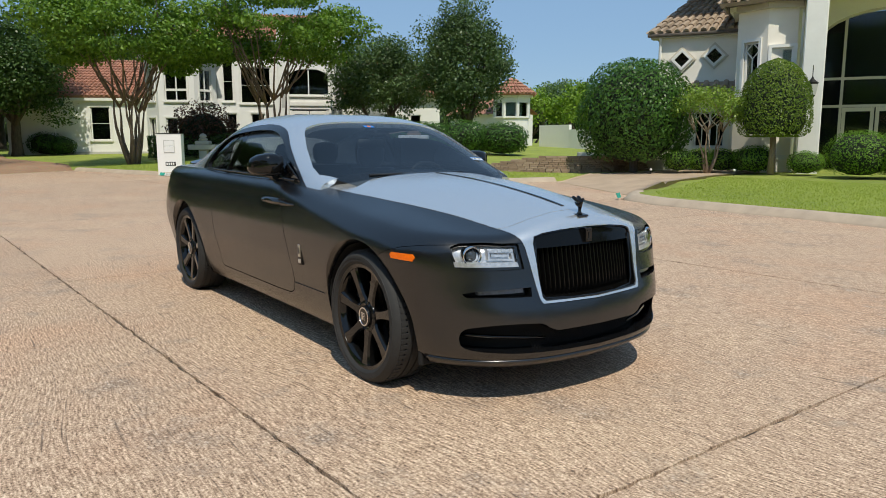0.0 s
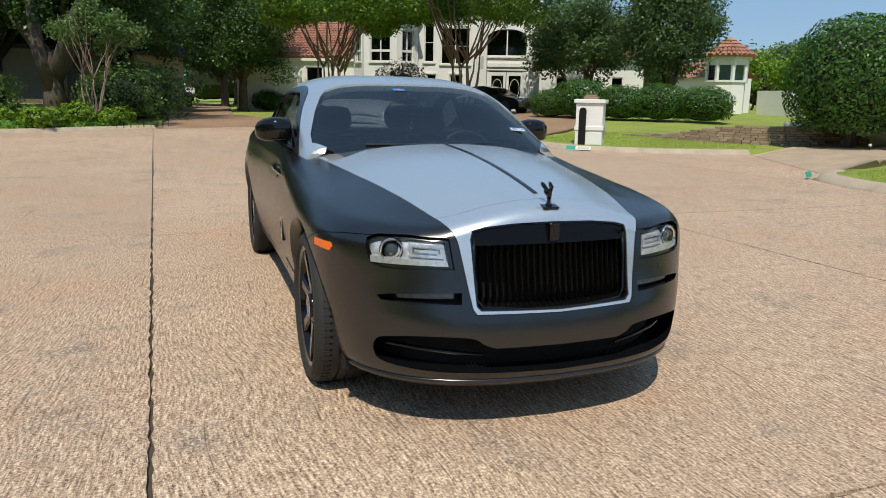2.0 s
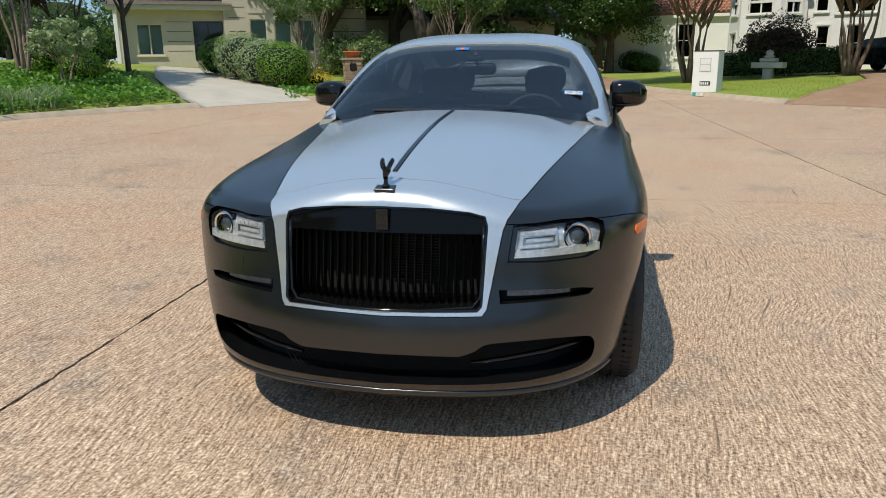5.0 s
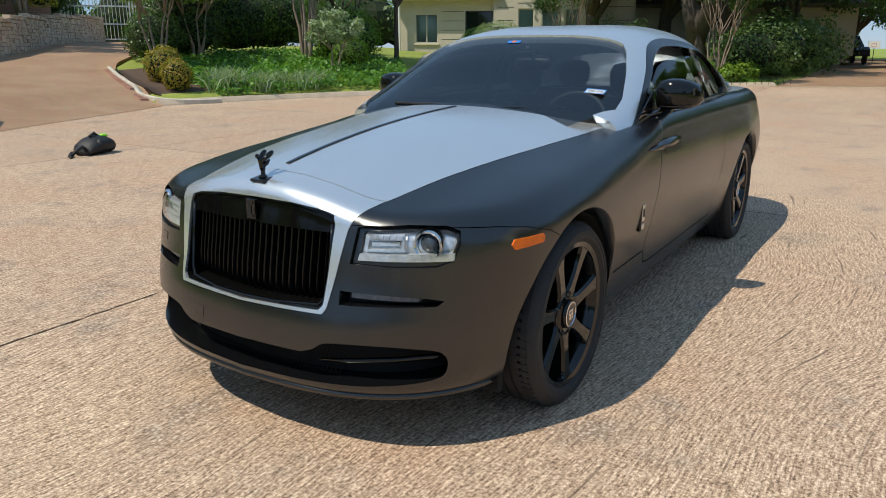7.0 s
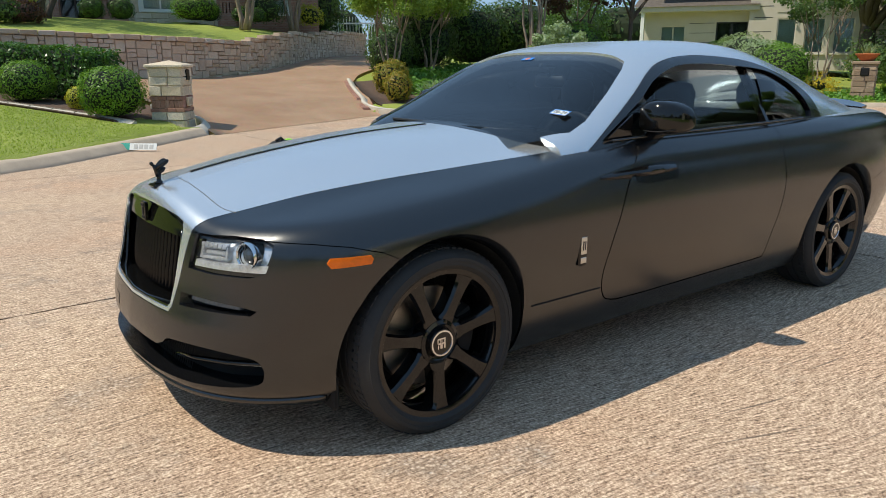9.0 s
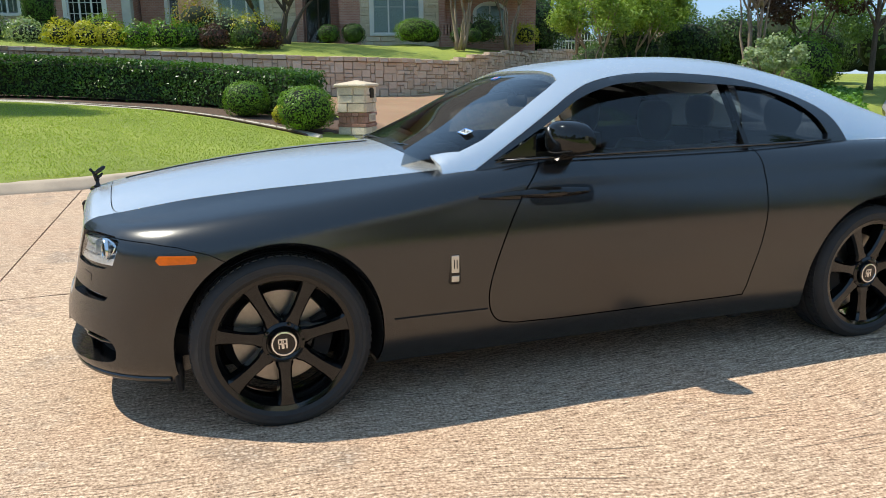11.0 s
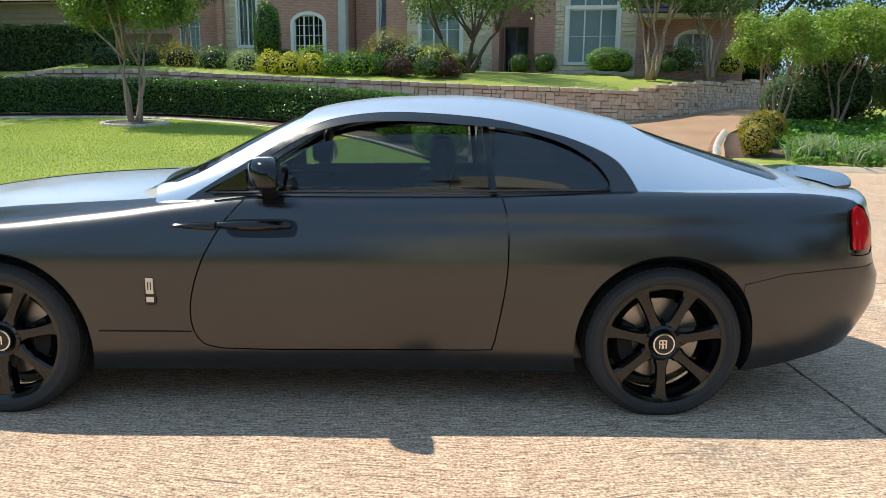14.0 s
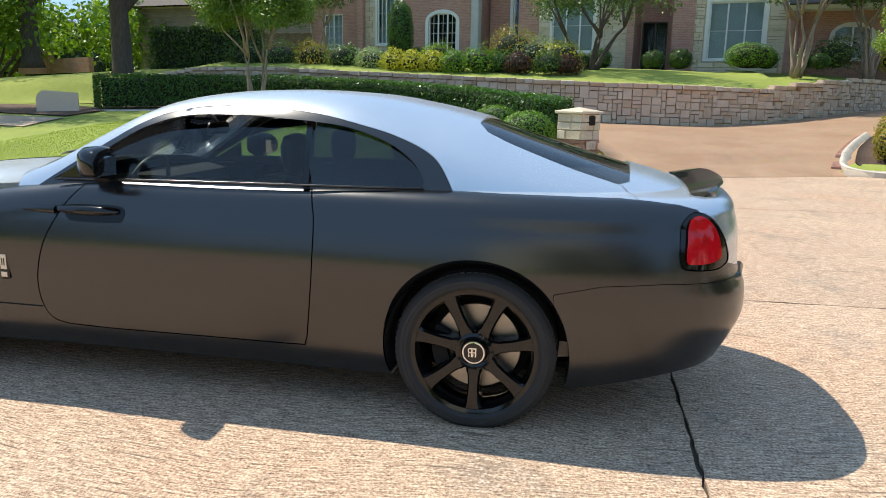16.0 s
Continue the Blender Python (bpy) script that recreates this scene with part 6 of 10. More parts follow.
M["sticker_orange"] = simple("orange_sticker", (0.75, 0.16, 0.03), 0.4)

WHEEL_X, WHEEL_R, WHEEL_Z = 1.556, 0.366, 0.355


def boolean(me_a, me_b, op, name="mesh"):
    """Solid operation on two closed meshes; the second is used up."""
    a = bpy.data.objects.new("solid_a", me_a)
    b = bpy.data.objects.new("solid_b", me_b)
    scene.collection.objects.link(a)
    scene.collection.objects.link(b)
    md = a.modifiers.new("solid", "BOOLEAN")
    md.object, md.operation, md.solver = b, op, "MANIFOLD"
    bpy.context.view_layer.update()
    dg = bpy.context.evaluated_depsgraph_get()
    out = bpy.data.meshes.new_from_object(a.evaluated_get(dg))
    out.name = name
    bpy.data.objects.remove(a)
    bpy.data.objects.remove(b)
    return out


def cut(me, *cutters):
    for c in cutters:
        me = boolean(me, c, "DIFFERENCE")
    return me


def keep(me, c):
    return boolean(me, c, "INTERSECT")


def solid(mb):
    me = mb.data("solid", None)
    bm = bmesh.new()
    bm.from_mesh(me)
    bmesh.ops.remove_doubles(bm, verts=bm.verts, dist=1e-5)
    bmesh.ops.dissolve_degenerate(bm, edges=bm.edges, dist=1e-6)
    bmesh.ops.recalc_face_normals(bm, faces=bm.faces)
    bm.to_mesh(me)
    bm.free()
    return me


def one_face(me, axis, sign):
    """Only the outer face of a sheet, as glass needs."""
    k = "xyz".index(axis)
    bm = bmesh.new()
    bm.from_mesh(me)
    bmesh.ops.delete(bm, geom=[f for f in bm.faces if f.normal[k] * sign < .12], context="FACES")
    bm.to_mesh(me)
    bm.free()
    return me


def dress(me, name, mat, parent, label="", angle=32):
    me.materials.clear()
    me.materials.append(mat)
    me.name = name
    me.shade_smooth()
    me.set_sharp_from_angle(angle=radians(angle))
    return part(name, me, None, parent, label)


# plan outline of the left half, nose to tail
PX = [2.450, 2.441, 2.408, 2.332, 2.222, 2.085, 1.925, 1.70, 1.45, 0.9, 0.2, -0.6, -1.1, -1.55, -1.95, -2.30, -2.52, -2.665, -2.75, -2.785, -2.795]
PY = [0.0, 0.23, 0.45, 0.640, 0.776, 0.868, 0.916, 0.938, 0.945, 0.938, 0.930, 0.930, 0.943, 0.955, 0.938, 0.890, 0.820, 0.70, 0.52, 0.25, 0.0]


def plan_curve(n):
    d = np.r_[0, np.cumsum(np.hypot(np.diff(PX), np.diff(PY)))]
    t = np.linspace(0, d[-1], n)
    x, y = spline(d, PX, t), spline(d, PY, t)
    for _ in range(12):
        x[1:-1] = (x[:-2] + 2 * x[1:-1] + x[2:]) / 4
        y[1:-1] = (y[:-2] + 2 * y[1:-1] + y[2:]) / 4
    tx, ty = np.gradient(x), np.gradient(y)
    tx[0], ty[0], tx[-1], ty[-1] = 0, 1, 0, -1
    l = np.hypot(tx, ty)
    return x, y, ty / l, -tx / l


FALL_R = [0.0, 0.15, 0.3, 0.4, 0.5, 0.65, 0.8, 0.9, 1.0]
FALL_X = [-2.82, -2.4, -1.5, -.2, .30, .69, 1.16, 1.47, 1.83, 2.157, 2.30, 2.46]
FALL = [[0.0] * 12,
        [.001, .001, .001, .001, .001, .002, .003, .004, .006, .009, .009, .003],
        [.002, .002, .002, .002, .004, .009, .015, .019, .026, .036, .036, .012],
        [.004, .004, .003, .003, .007, .016, .028, .036, .048, .063, .060, .022],
        [.006, .008, .006, .006, .012, .026, .048, .060, .077, .091, .085, .032],
        [.012, .016, .012, .013, .020, .050, .088, .103, .111, .110, .103, .046],
        [.024, .029, .022, .025, .034, .080, .116, .130, .130, .123, .118, .057],
        [.035, .043, .032, .038, .046, .096, .134, .148, .147, .136, .130, .066],
        [.050, .060, .045, .055, .062, .115, .160, .175, .172, .152, .142, .078]]


def top_z(x, y):
    """Height of bonnet, waist and boot over the plan."""
    c = spline([-2.82, -2.70, -2.45, -2.1, -1.4, -0.3, 0.7, 1.0, 1.3, 1.58, 1.86, 2.08, 2.20, 2.30, 2.46], [0.985, 1.045, 1.078, 1.09, 1.09, 1.09, 1.100, 1.086, 1.070, 1.045, 1.008, .970, .944, .916, .835], x)
    r = np.clip(np.abs(y) / 0.93, 0, 1)
    # how far the surface falls away from the centre line, by distance out and by place along the car
    fall = [spline(FALL_X, row, x) for row in FALL]
    f = 0.0 * r
    for k in range(len(FALL_R) - 1):
        t = np.clip((r - FALL_R[k]) / (FALL_R[k + 1] - FALL_R[k]), 0, 1)
        f = f + (fall[k + 1] - fall[k]) * t
    return c - f


def inset(z, nx, ny):
    s = spline([.16, .22, .30, .45, .60, .72, .84, .94, 1.02, 1.1], [.14, .095, .065, .036, .010, .002, .018, .045, .075, .10], z)
    f = spline([.16, .22, .27, .40, .48, .54, .62, .70, .80, .90], [.10, .03, .0, .005, .018, .038, .062, .080, .104, .128], z)
    r = spline([.20, .26, .40, .55, .64, .68, .74, .90, 1.02], [.20, .14, .05, .0, .004, .022, .046, .056, .085], z)
    return s * np.abs(ny) ** 1.3 + np.where(nx > 0, f, r) * np.abs(nx) ** 1.3


SOLIDS = {}


def hull(grow=0.0):
    """The closed body form, grown or shrunk; built once for each size."""
    if grow not in SOLIDS:
        SOLIDS[grow] = hull_form(grow)
    return SOLIDS[grow].copy()


def hull_form(grow=0.0, n=150, rows=26):
    x, y, nx, ny = plan_curve(n)
    R = 0.045 + 0.06 * np.abs(ny)
    zb = 0.19 + 0.11 * smoothstep(-1.85, -2.6, x)
    rings = []

    def edge_z(z):
        i = inset(z, nx, ny) - grow
        return x - nx * i, y - ny * i

    # underside
    for s in (0.0, 0.5):
        rings.append((x * (0.2 + 0.78 * s), y * s * 0.95, zb - grow + 0 * x))
    zt = top_z(*edge_z(np.full_like(x, .9))) + grow
    for k in range(rows):
        t = k / (rows - 1)
        z = zb + (zt - R - zb) * t
        ex, ey = edge_z(z)
        rings.append((ex, ey, z))
    ex, ey = edge_z(zt - R)
    for k in range(1, 7):
        a = math.pi / 2 * k / 6
        e = R * (1 - math.cos(a))
        px, py = ex - nx * e, ey - ny * e
        rings.append((px, py, np.minimum(zt - R + R * math.sin(a), 9) + (top_z(px, py) + grow - zt) * math.sin(a)))
    bx, by = ex - nx * R, ey - ny * R
    sx = bx * 0.94
    for k in range(1, 17):
        t = k / 16
        px, py = bx + (sx - bx) * t, by * (1 - t)
        rings.append((px, py, top_z(px, py) + grow))
    vs, fs = [], []
    m = 2 * n - 2
    for rx, ry, rz in rings:
        vs += list(zip(rx, ry, rz))
        vs += list(zip(rx[-2:0:-1], -ry[-2:0:-1], rz[-2:0:-1]))
    for r in range(len(rings) - 1):
        for i in range(m):
            j = (i + 1) % m
            fs.append((r * m + i, r * m + j, (r + 1) * m + j, (r + 1) * m + i))
    # the first ring is folded on the centre line, so the underside closes itself
    return solid(MB().add(vs, fs))


def roof_line(x):
    return spline([-2.62, -2.45, -2.1, -1.72, -1.47, -1.17, -0.87, -0.57, -0.28, 0.0, 0.19, 0.40, 0.60, 0.92, 1.04], [1.00, 1.09, 1.19, 1.303, 1.382, 1.448, 1.491, 1.506, 1.498, 1.468, 1.421, 1.329, 1.224, 1.07, 1.00], x)


def cabin(off=0.0, base=0.86):
    if (off, base) not in SOLIDS:
        SOLIDS[off, base] = cabin_form(off, base=base)
    return SOLIDS[off, base].copy()


def cabin_form(off=0.0, x0=-2.52, x1=1.04, base=0.86):
    """The closed form of roof, pillars and glass; off shrinks it."""
    xs = np.concatenate([np.linspace(x0, -1.4, 26)[:-1], np.linspace(-1.4, 0.1, 40)[:-1], np.linspace(0.1, x1, 36)])
    m = 41
    vs, fs = [], []
    for x in xs:
        H = float(roof_line(x)) - off
        yb = float(spline([-2.62, -2.3, -1.8, -1.4, -0.6, 0.2, 0.6, 0.8, 0.95, 1.04], [.50, .67, .765, .80, .828, .832, .825, .80, .73, .60], x)) - off
        zb = 0.98
        p = float(spline([-2.62, -1.9, -1.3, -0.7, 0.5, 1.04], [2.4, 2.5, 2.9, 3.8, 3.9, 3.4], x))
        for k in range(m):
            a = math.pi * k / (m - 1)
            c, s = math.cos(a), math.sin(a)
            up = abs(s) ** (2 / p)
            vs.append((x, math.copysign(abs(c) ** (2 / p), c) * yb * (1 - .10 * up), zb + max(H - zb, .02) * up))
        vs.append((x, -yb - .01, base))
        vs.append((x, yb + .01, base))
    q = m + 2
    k = len(xs)
    for i in range(k - 1):
        for j in range(q):
            fs.append((i * q + j, i * q + (j + 1) % q, (i + 1) * q + (j + 1) % q, (i + 1) * q + j))
    fs += [tuple(range(q)), tuple(range((k - 1) * q, k * q))]
    return solid(MB().add(vs, fs))


def curve(pts, n=6, closed=True):
    """A smooth outline through points (Catmull-Rom)."""
    out = []
    k = len(pts)
    for i in range(k if closed else k - 1):
        p = [Vector((*pts[(i + j) % k if closed else min(max(i + j, 0), k - 1)], 0)) for j in (-1, 0, 1, 2)]
        for s in range(n):
            t = s / n
            v = 0.5 * ((2 * p[1]) + (p[2] - p[0]) * t + (2 * p[0] - 5 * p[1] + 4 * p[2] - p[3]) * t * t + (3 * p[1] - p[0] - 3 * p[2] + p[3]) * t ** 3)
            out.append((v.x, v.y))
    if not closed:
        out.append(pts[-1])
    return out


def grown(poly, d):
    """Outline moved outwards by d."""
    n = len(poly)
    area = sum(a[0] * b[1] - b[0] * a[1] for a, b in zip(poly, poly[1:] + poly[:1]))
    s = 1 if area > 0 else -1
    out = []
    for i in range(n):
        a, b, c = Vector(poly[i - 1]), Vector(poly[i]), Vector(poly[(i + 1) % n])
        e1, e2 = (b - a).normalized(), (c - b).normalized()
        n1, n2 = Vector((e1.y, -e1.x)), Vector((e2.y, -e2.x))
        m = n1 + n2
        m = m / max(m.length_squared / 2, 0.35) if m.length > 1e-6 else n1
        out.append((b.x + m.x * d * s, b.y + m.y * d * s))
    return out


def mirrored(poly):
    return [(-x, y) for x, y in poly]


def prism(poly, a, b, axis):
    return solid(MB().prism(poly, a, b, axis))


car = thing("coupe", pose(0, .004, 0) @ Matrix.Diagonal((1, .993, 1, 1)), "matte black and silver luxury coupe parked on concrete", "car")

# --- outlines ---
half_grille = [(0, .862), (.18, .858), (.30, .846), (.352, .832), (.362, .80), (.352, .538), (.335, .520), (0, .512)]
GRILLE = half_grille + [(-y, z) for y, z in half_grille[-2:0:-1]]
half_sur = [(0, 1.2), (.464, 1.2), (.464, .872), (.444, .848), (.424, .822), (.410, .785), (.395, .70), (.366, .53), (.352, .509), (0, .503)]
SURROUND = half_sur + [(-y, z) for y, z in half_sur[-2:0:-1]]
HOOD_EDGE = curve([(2.157, .462), (1.83, .532), (1.47, .600), (1.1, .665), (.755, .732)], 5, False)
HOOD_FRONT = curve([(2.157, -.462), (2.185, -.40), (2.200, -.25), (2.210, 0), (2.200, .25), (2.185, .40), (2.157, .462)], 6, False)
COWL = curve([(.755, .732), (.85, .60), (.922, .35), (.945, 0), (.922, -.35), (.85, -.60), (.755, -.732)], 5, False)
HOOD = HOOD_FRONT[:-1] + HOOD_EDGE[:-1] + COWL[:-1] + [(x, -y) for x, y in HOOD_EDGE[::-1]][:-1]
DOOR = curve([(.40, 1.02), (.495, .905), (.585, .745), (.645, .56), (.652, .43), (.61, .345), (.52, .318)], 5, False) + curve([(.3, .312), (-.3, .314), (-.70, .316), (-.745, .332), (-.765, .42), (-.80, .665), (-.806, .87), (-.79, .99), (-.765, 1.06), (-.70, 1.20)], 5, False) + [(.30, 1.20)]
DLO = curve([(.60, 1.045), (.317, 1.200), (.158, 1.295), (.017, 1.346), (-.128, 1.372), (-.367, 1.376), (-.573, 1.364), (-.745, 1.352), (-.916, 1.328), (-1.10, 1.268), (-1.225, 1.19), (-1.290, 1.105)], 4, False) + [(-1.282, 1.074)] + [(-.7, 1.068), (0, 1.056)]
SURF = curve([(.70, 1.0), (.543, 1.098), (.30, 1.246), (.166, 1.325), (.026, 1.380), (-.178, 1.412), (-.417, 1.414), (-.739, 1.388), (-.998, 1.332), (-1.14, 1.291), (-1.278, 1.232), (-1.360, 1.165), (-1.437, 1.035)], 4, False) + [(-1.43, .95), (.72, .95)]
PLANT = [(.43, 1.0), (.385, 1.18)]
INTAKE = [(0, .372), (.28, .372), (.33, .390), (.38, .416), (.55, .422), (.67, .410), (.722, .390), (.730, .335), (.69, .292), (.5, .274), (0, .264)]
INTAKE = INTAKE[:2] + curve(INTAKE[1:-1], 4, False)[1:] + INTAKE[-1:]
INTAKE = INTAKE + [(-y, z) for y, z in INTAKE[-2:0:-1]]
LAMP = [(.462, .783), (.60, .793), (.70, .791), (.727, .780), (.732, .757), (.722, .714), (.69, .701), (.55, .697), (.452, .700)]
SLIT = [(.405, .592), (.55, .588), (.68, .580), (.722, .570), (.705, .552), (.55, .550), (.41, .546)]
TAIL = curve([(-2.432, .992), (-2.410, .955), (-2.408, .862), (-2.414, .804), (-2.437, .775), (-2.537, .764), (-2.60, .769), (-2.640, .800), (-2.622, .87), (-2.590, .935), (-2.545, .985), (-2.505, 1.006), (-2.465, 1.011)], 4)

H0 = hull()
full = cut(H0, *[solid(MB().lathe([(.424, s * .62), (.424, s * .895), (.434, s * .922), (.455, s * .950), (.460, s * 1.2)], 72, (wx, 0, WHEEL_Z - .018), "y")) for wx in (WHEEL_X, -WHEEL_X) for s in (1, -1)])

# --- sheet metal, part by part ---
shell = full.copy()
hood_block = prism(HOOD, .80, 1.4, "z")
hood = keep(full.copy(), hood_block)
shell = cut(shell, prism(grown(HOOD, .005), .80, 1.4, "z"))
sur_front = prism(SURROUND, 2.0, 2.7, "x")
nose = keep(full.copy(), sur_front)
nose = cut(nose, prism(grown(HOOD, .004), .70, 1.4, "z"), prism(GRILLE, 1.9, 2.8, "x"))
shell = cut(shell, prism(grown(SURROUND, .003), 2.0, 2.7, "x"))
doors = []
for s in (1, -1):
    d = keep(full.copy(), prism(DOOR, s * .70, s * 1.2, "y"))
    doors.append(d)
    shell = cut(shell, prism(grown(DOOR, .006), s * .70, s * 1.2, "y"))
# bumpers below a seam
FB = [(1.72, .700), (1.82, .752), (1.93, .782), (2.04, .797), (2.15, .803), (2.6, .806), (2.6, .1), (1.72, .1)]
RB = [(-1.90, .655), (-2.10, .700), (-2.35, .715), (-2.60, .712), (-3.0, .712), (-3.0, .1), (-1.90, .1)]
front_bumper = keep(shell.copy(), prism(FB, -1.3, 1.3, "y"))
shell = cut(shell, prism(grown(FB, .003), -1.3, 1.3, "y"))
rear_bumper = keep(shell.copy(), prism(RB, -1.3, 1.3, "y"))
shell = cut(shell, prism(grown(RB, .003), -1.3, 1.3, "y"))
# boot lid and rear quarter tops in silver
DECK = [(-1.30, 1.066), (-1.66, 1.062), (-1.907, 1.061), (-2.16, 1.060), (-2.28, 1.053), (-2.40, 1.040), (-2.48, 1.020), (-2.54, .95), (-2.60, .80), (-2.66, .772), (-2.72, .735), (-3.1, .730), (-3.1, 1.5), (-1.30, 1.5)]
deck = keep(shell.copy(), prism(DECK, -1.3, 1.3, "y"))
shell = cut(shell, prism(grown(DECK, .0015), -1.3, 1.3, "y"))
# shut line of the boot lid
SHUT = [(-2.158, .572), (-2.192, .622), (-2.216, .69), (-2.228, .80), (-2.228, .95), (-2.233, .95), (-2.233, .80), (-2.221, .688), (-2.197, .619), (-2.163, .569)]
shut_lines = [prism([(x, s * y) for x, y in SHUT], 1.02, 1.5, "z") for s in (1, -1)]
deck = cut(deck, *shut_lines)
# lamps, intakes, cabin
for s in (1, -1):
    sl = [(s * y, z) for y, z in LAMP]
    shell = cut(shell, prism(grown(sl, .020), 1.80, 2.7, "x"))
    front_bumper = cut(front_bumper, prism(grown(sl, .020), 1.80, 2.7, "x"))
    front_bumper = cut(front_bumper, prism([(s * y, z) for y, z in SLIT], 2.06, 2.7, "x"))
    shell = cut(shell, prism(TAIL, s * .50, s * 1.2, "y"))
    deck = cut(deck, prism(TAIL, s * .50, s * 1.2, "y"))
front_bumper = cut(front_bumper, prism(INTAKE, 1.95, 2.7, "x"))
shell = cut(shell, solid(MB().box(-1.45, .62, -.72, .72, .40, 1.5)))
# a bonnet strip recess is too shallow to matter: the strip lies on top
rear_bumper = cut(rear_bumper, solid(MB().box(-1.0, -2.2, -.6, .6, .15, .66)))
dress(shell, "body_shell", M["satin_black"], car, "satin black fenders, sills and quarters")
dress(hood, "bonnet", M["silver"], car, "satin silver bonnet")
dress(nose, "grille_surround", M["silver"], car, "satin silver grille surround")
dress(deck, "boot_lid", M["silver"], car, "satin silver rear deck")
dress(front_bumper, "front_bumper", M["satin_black"], car)
dress(rear_bumper, "rear_bumper", M["satin_black"], car)
door_obs = [dress(d, "door", M["satin_black"], car) for d in doors]

# --- cabin: roof shell, black window surrounds and glass ---
outer = cabin()
roof = cut(outer.copy(), cabin(.045, base=.80))
WS = [(1.10, 0), (1.09, .40), (1.0, .56), (.86, .665), (.735, .735), (.63, .728), (.42, .668), (.25, .602), (.175, .555), (.15, .46), (.138, .25), (.135, 0)]
WS = WS + [(x, -y) for x, y in WS[-2:0:-1]]
RW = [(-1.47, 0), (-1.48, .38), (-1.53, .47), (-1.62, .50), (-1.95, .56), (-2.15, .575), (-2.20, .52), (-2.22, 0)]
RW = RW + [(x, -y) for x, y in RW[-2:0:-1]]
roof = cut(roof, prism(WS, .95, 2.0, "z"), prism(RW, 1.0, 2.0, "z"))
FOOT = [(.83, .5), (1.3, .5), (1.3, 1.3), (.90, 1.3), (.85, 1.06), (.83, 1.03)]
roof = cut(roof, *shut_lines, *[prism(FOOT, s * .55, s * 1.2, "y") for s in (1, -1)])
surrounds = []
for s in (1, -1):
    black = keep(cut(cabin(-.002), cabin(.040, base=.80)), prism(SURF, s * .40, s * 1.2, "y"))
    surrounds.append(cut(black, prism(DLO, s * .3, s * 1.3, "y")))
    roof = cut(roof, prism(grown(SURF, .002), s * .40, s * 1.2, "y"))
dress(roof, "roof", M["silver"], car, "satin silver roof and pillars")
for b in surrounds:
    dress(b, "window_surround", M["satin_black"], car)


def pane(poly, a, b, axis, depth, mat, name, label="", thick=.004):
    sheet = cut(cabin(depth), cabin(depth + thick, base=.80))
    me = one_face(keep(sheet, prism(poly, a, b, axis)), axis, 1 if b > 0 else -1)
    ob = dress(me, name, mat, car, label)
    ob.visible_shadow = False
    return ob


pane(grown(WS, .003), 1.0, 2.0, "z", .012, M["windscreen"], "windscreen", "blue-tinted windscreen")
pane(grown(RW, .003), 1.02, 2.0, "z", .010, M["dark_glass"], "rear_window", "dark sloping rear window")
split = -.745
for s in (1, -1):
    front = clip(list(DLO), -1, -.06, -(split + .06 * 1.2))
    rear = clip(list(DLO), 1, .06, split + .06 * 1.2)
    if s > 0:
        # the driver's window is let down a little
        low = curve([(.70, 1.03), (.33, 1.165), (.10, 1.262), (-.1, 1.300), (-.4, 1.318), (-.80, 1.312)], 6, False) + [(-.80, .98), (.70, .98)]
        drop = keep(prism(grown(front, .004), .3, 1.2, "y"), prism(low, .3, 1.2, "y"))
        sheet = cut(cabin(.020), cabin(.024, base=.80))
        ob = dress(one_face(keep(sheet, drop), "y", 1), "side_window", M["side_glass"], car, "tinted side window let down a little")
        ob.visible_shadow = False
    else:
        pane(grown(front, .003), s * .3, s * 1.2, "y", .018, M["side_glass"], "side_window", "tinted side window")
    pane(grown(rear, .003), s * .3, s * 1.2, "y", .014, M["dark_glass"], "quarter_window", "dark tinted quarter window")
    post = MB().add([(split + .055, s * .655, 1.375), (split + .025, s * .655, 1.375), (split - .012, s * .83, 1.055), (split + .018, s * .83, 1.055),
                     (split + .055, s * .62, 1.365), (split + .025, s * .62, 1.365), (split - .012, s * .79, 1.055), (split + .018, s * .79, 1.055)],
                    [(0, 1, 2, 3), (4, 7, 6, 5), (0, 3, 7, 4), (1, 5, 6, 2), (0, 4, 5, 1), (3, 2, 6, 7)])
    part("window_post", post, M["gloss_black"], car, fix=True)
    wl_ = [(.56, s * .832, 1.047), (.2, s * .835, 1.056), (-.4, s * .834, 1.064), (-.75, s * .832, 1.067), (-1.1, s * .818, 1.070), (-1.29, s * .800, 1.072)]
    part("window_sill_strip", MB().tube(wl_, .006, 6), M["satin_black"], car, smooth=True)
# cowl and wipers under the windscreen
cw = MB()
k = len(COWL)
for i, (x, y) in enumerate(COWL):
    cw.v += [(x - .004, y * 1.0, float(top_z(x, y)) - .012), (x - .085, y * .97, float(top_z(x, y)) - .030)]
cw.f += [(2 * i, 2 * i + 1, 2 * i + 3, 2 * i + 2) for i in range(k - 1)]
part("cowl", cw, M["void"], car, "black cowl under the windscreen")
for y0, y1 in ((.10, .58), (-.45, .05)):
    wp = MB().tube([(.918 - abs(y0) * .1, y0, 1.082), (.885 - abs(y1) * .16, y1, 1.086)], .007, 6)
    part("wiper", wp, M["gloss_black"], car)
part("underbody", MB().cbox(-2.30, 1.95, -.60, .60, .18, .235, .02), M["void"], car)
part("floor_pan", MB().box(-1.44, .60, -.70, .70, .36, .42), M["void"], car)
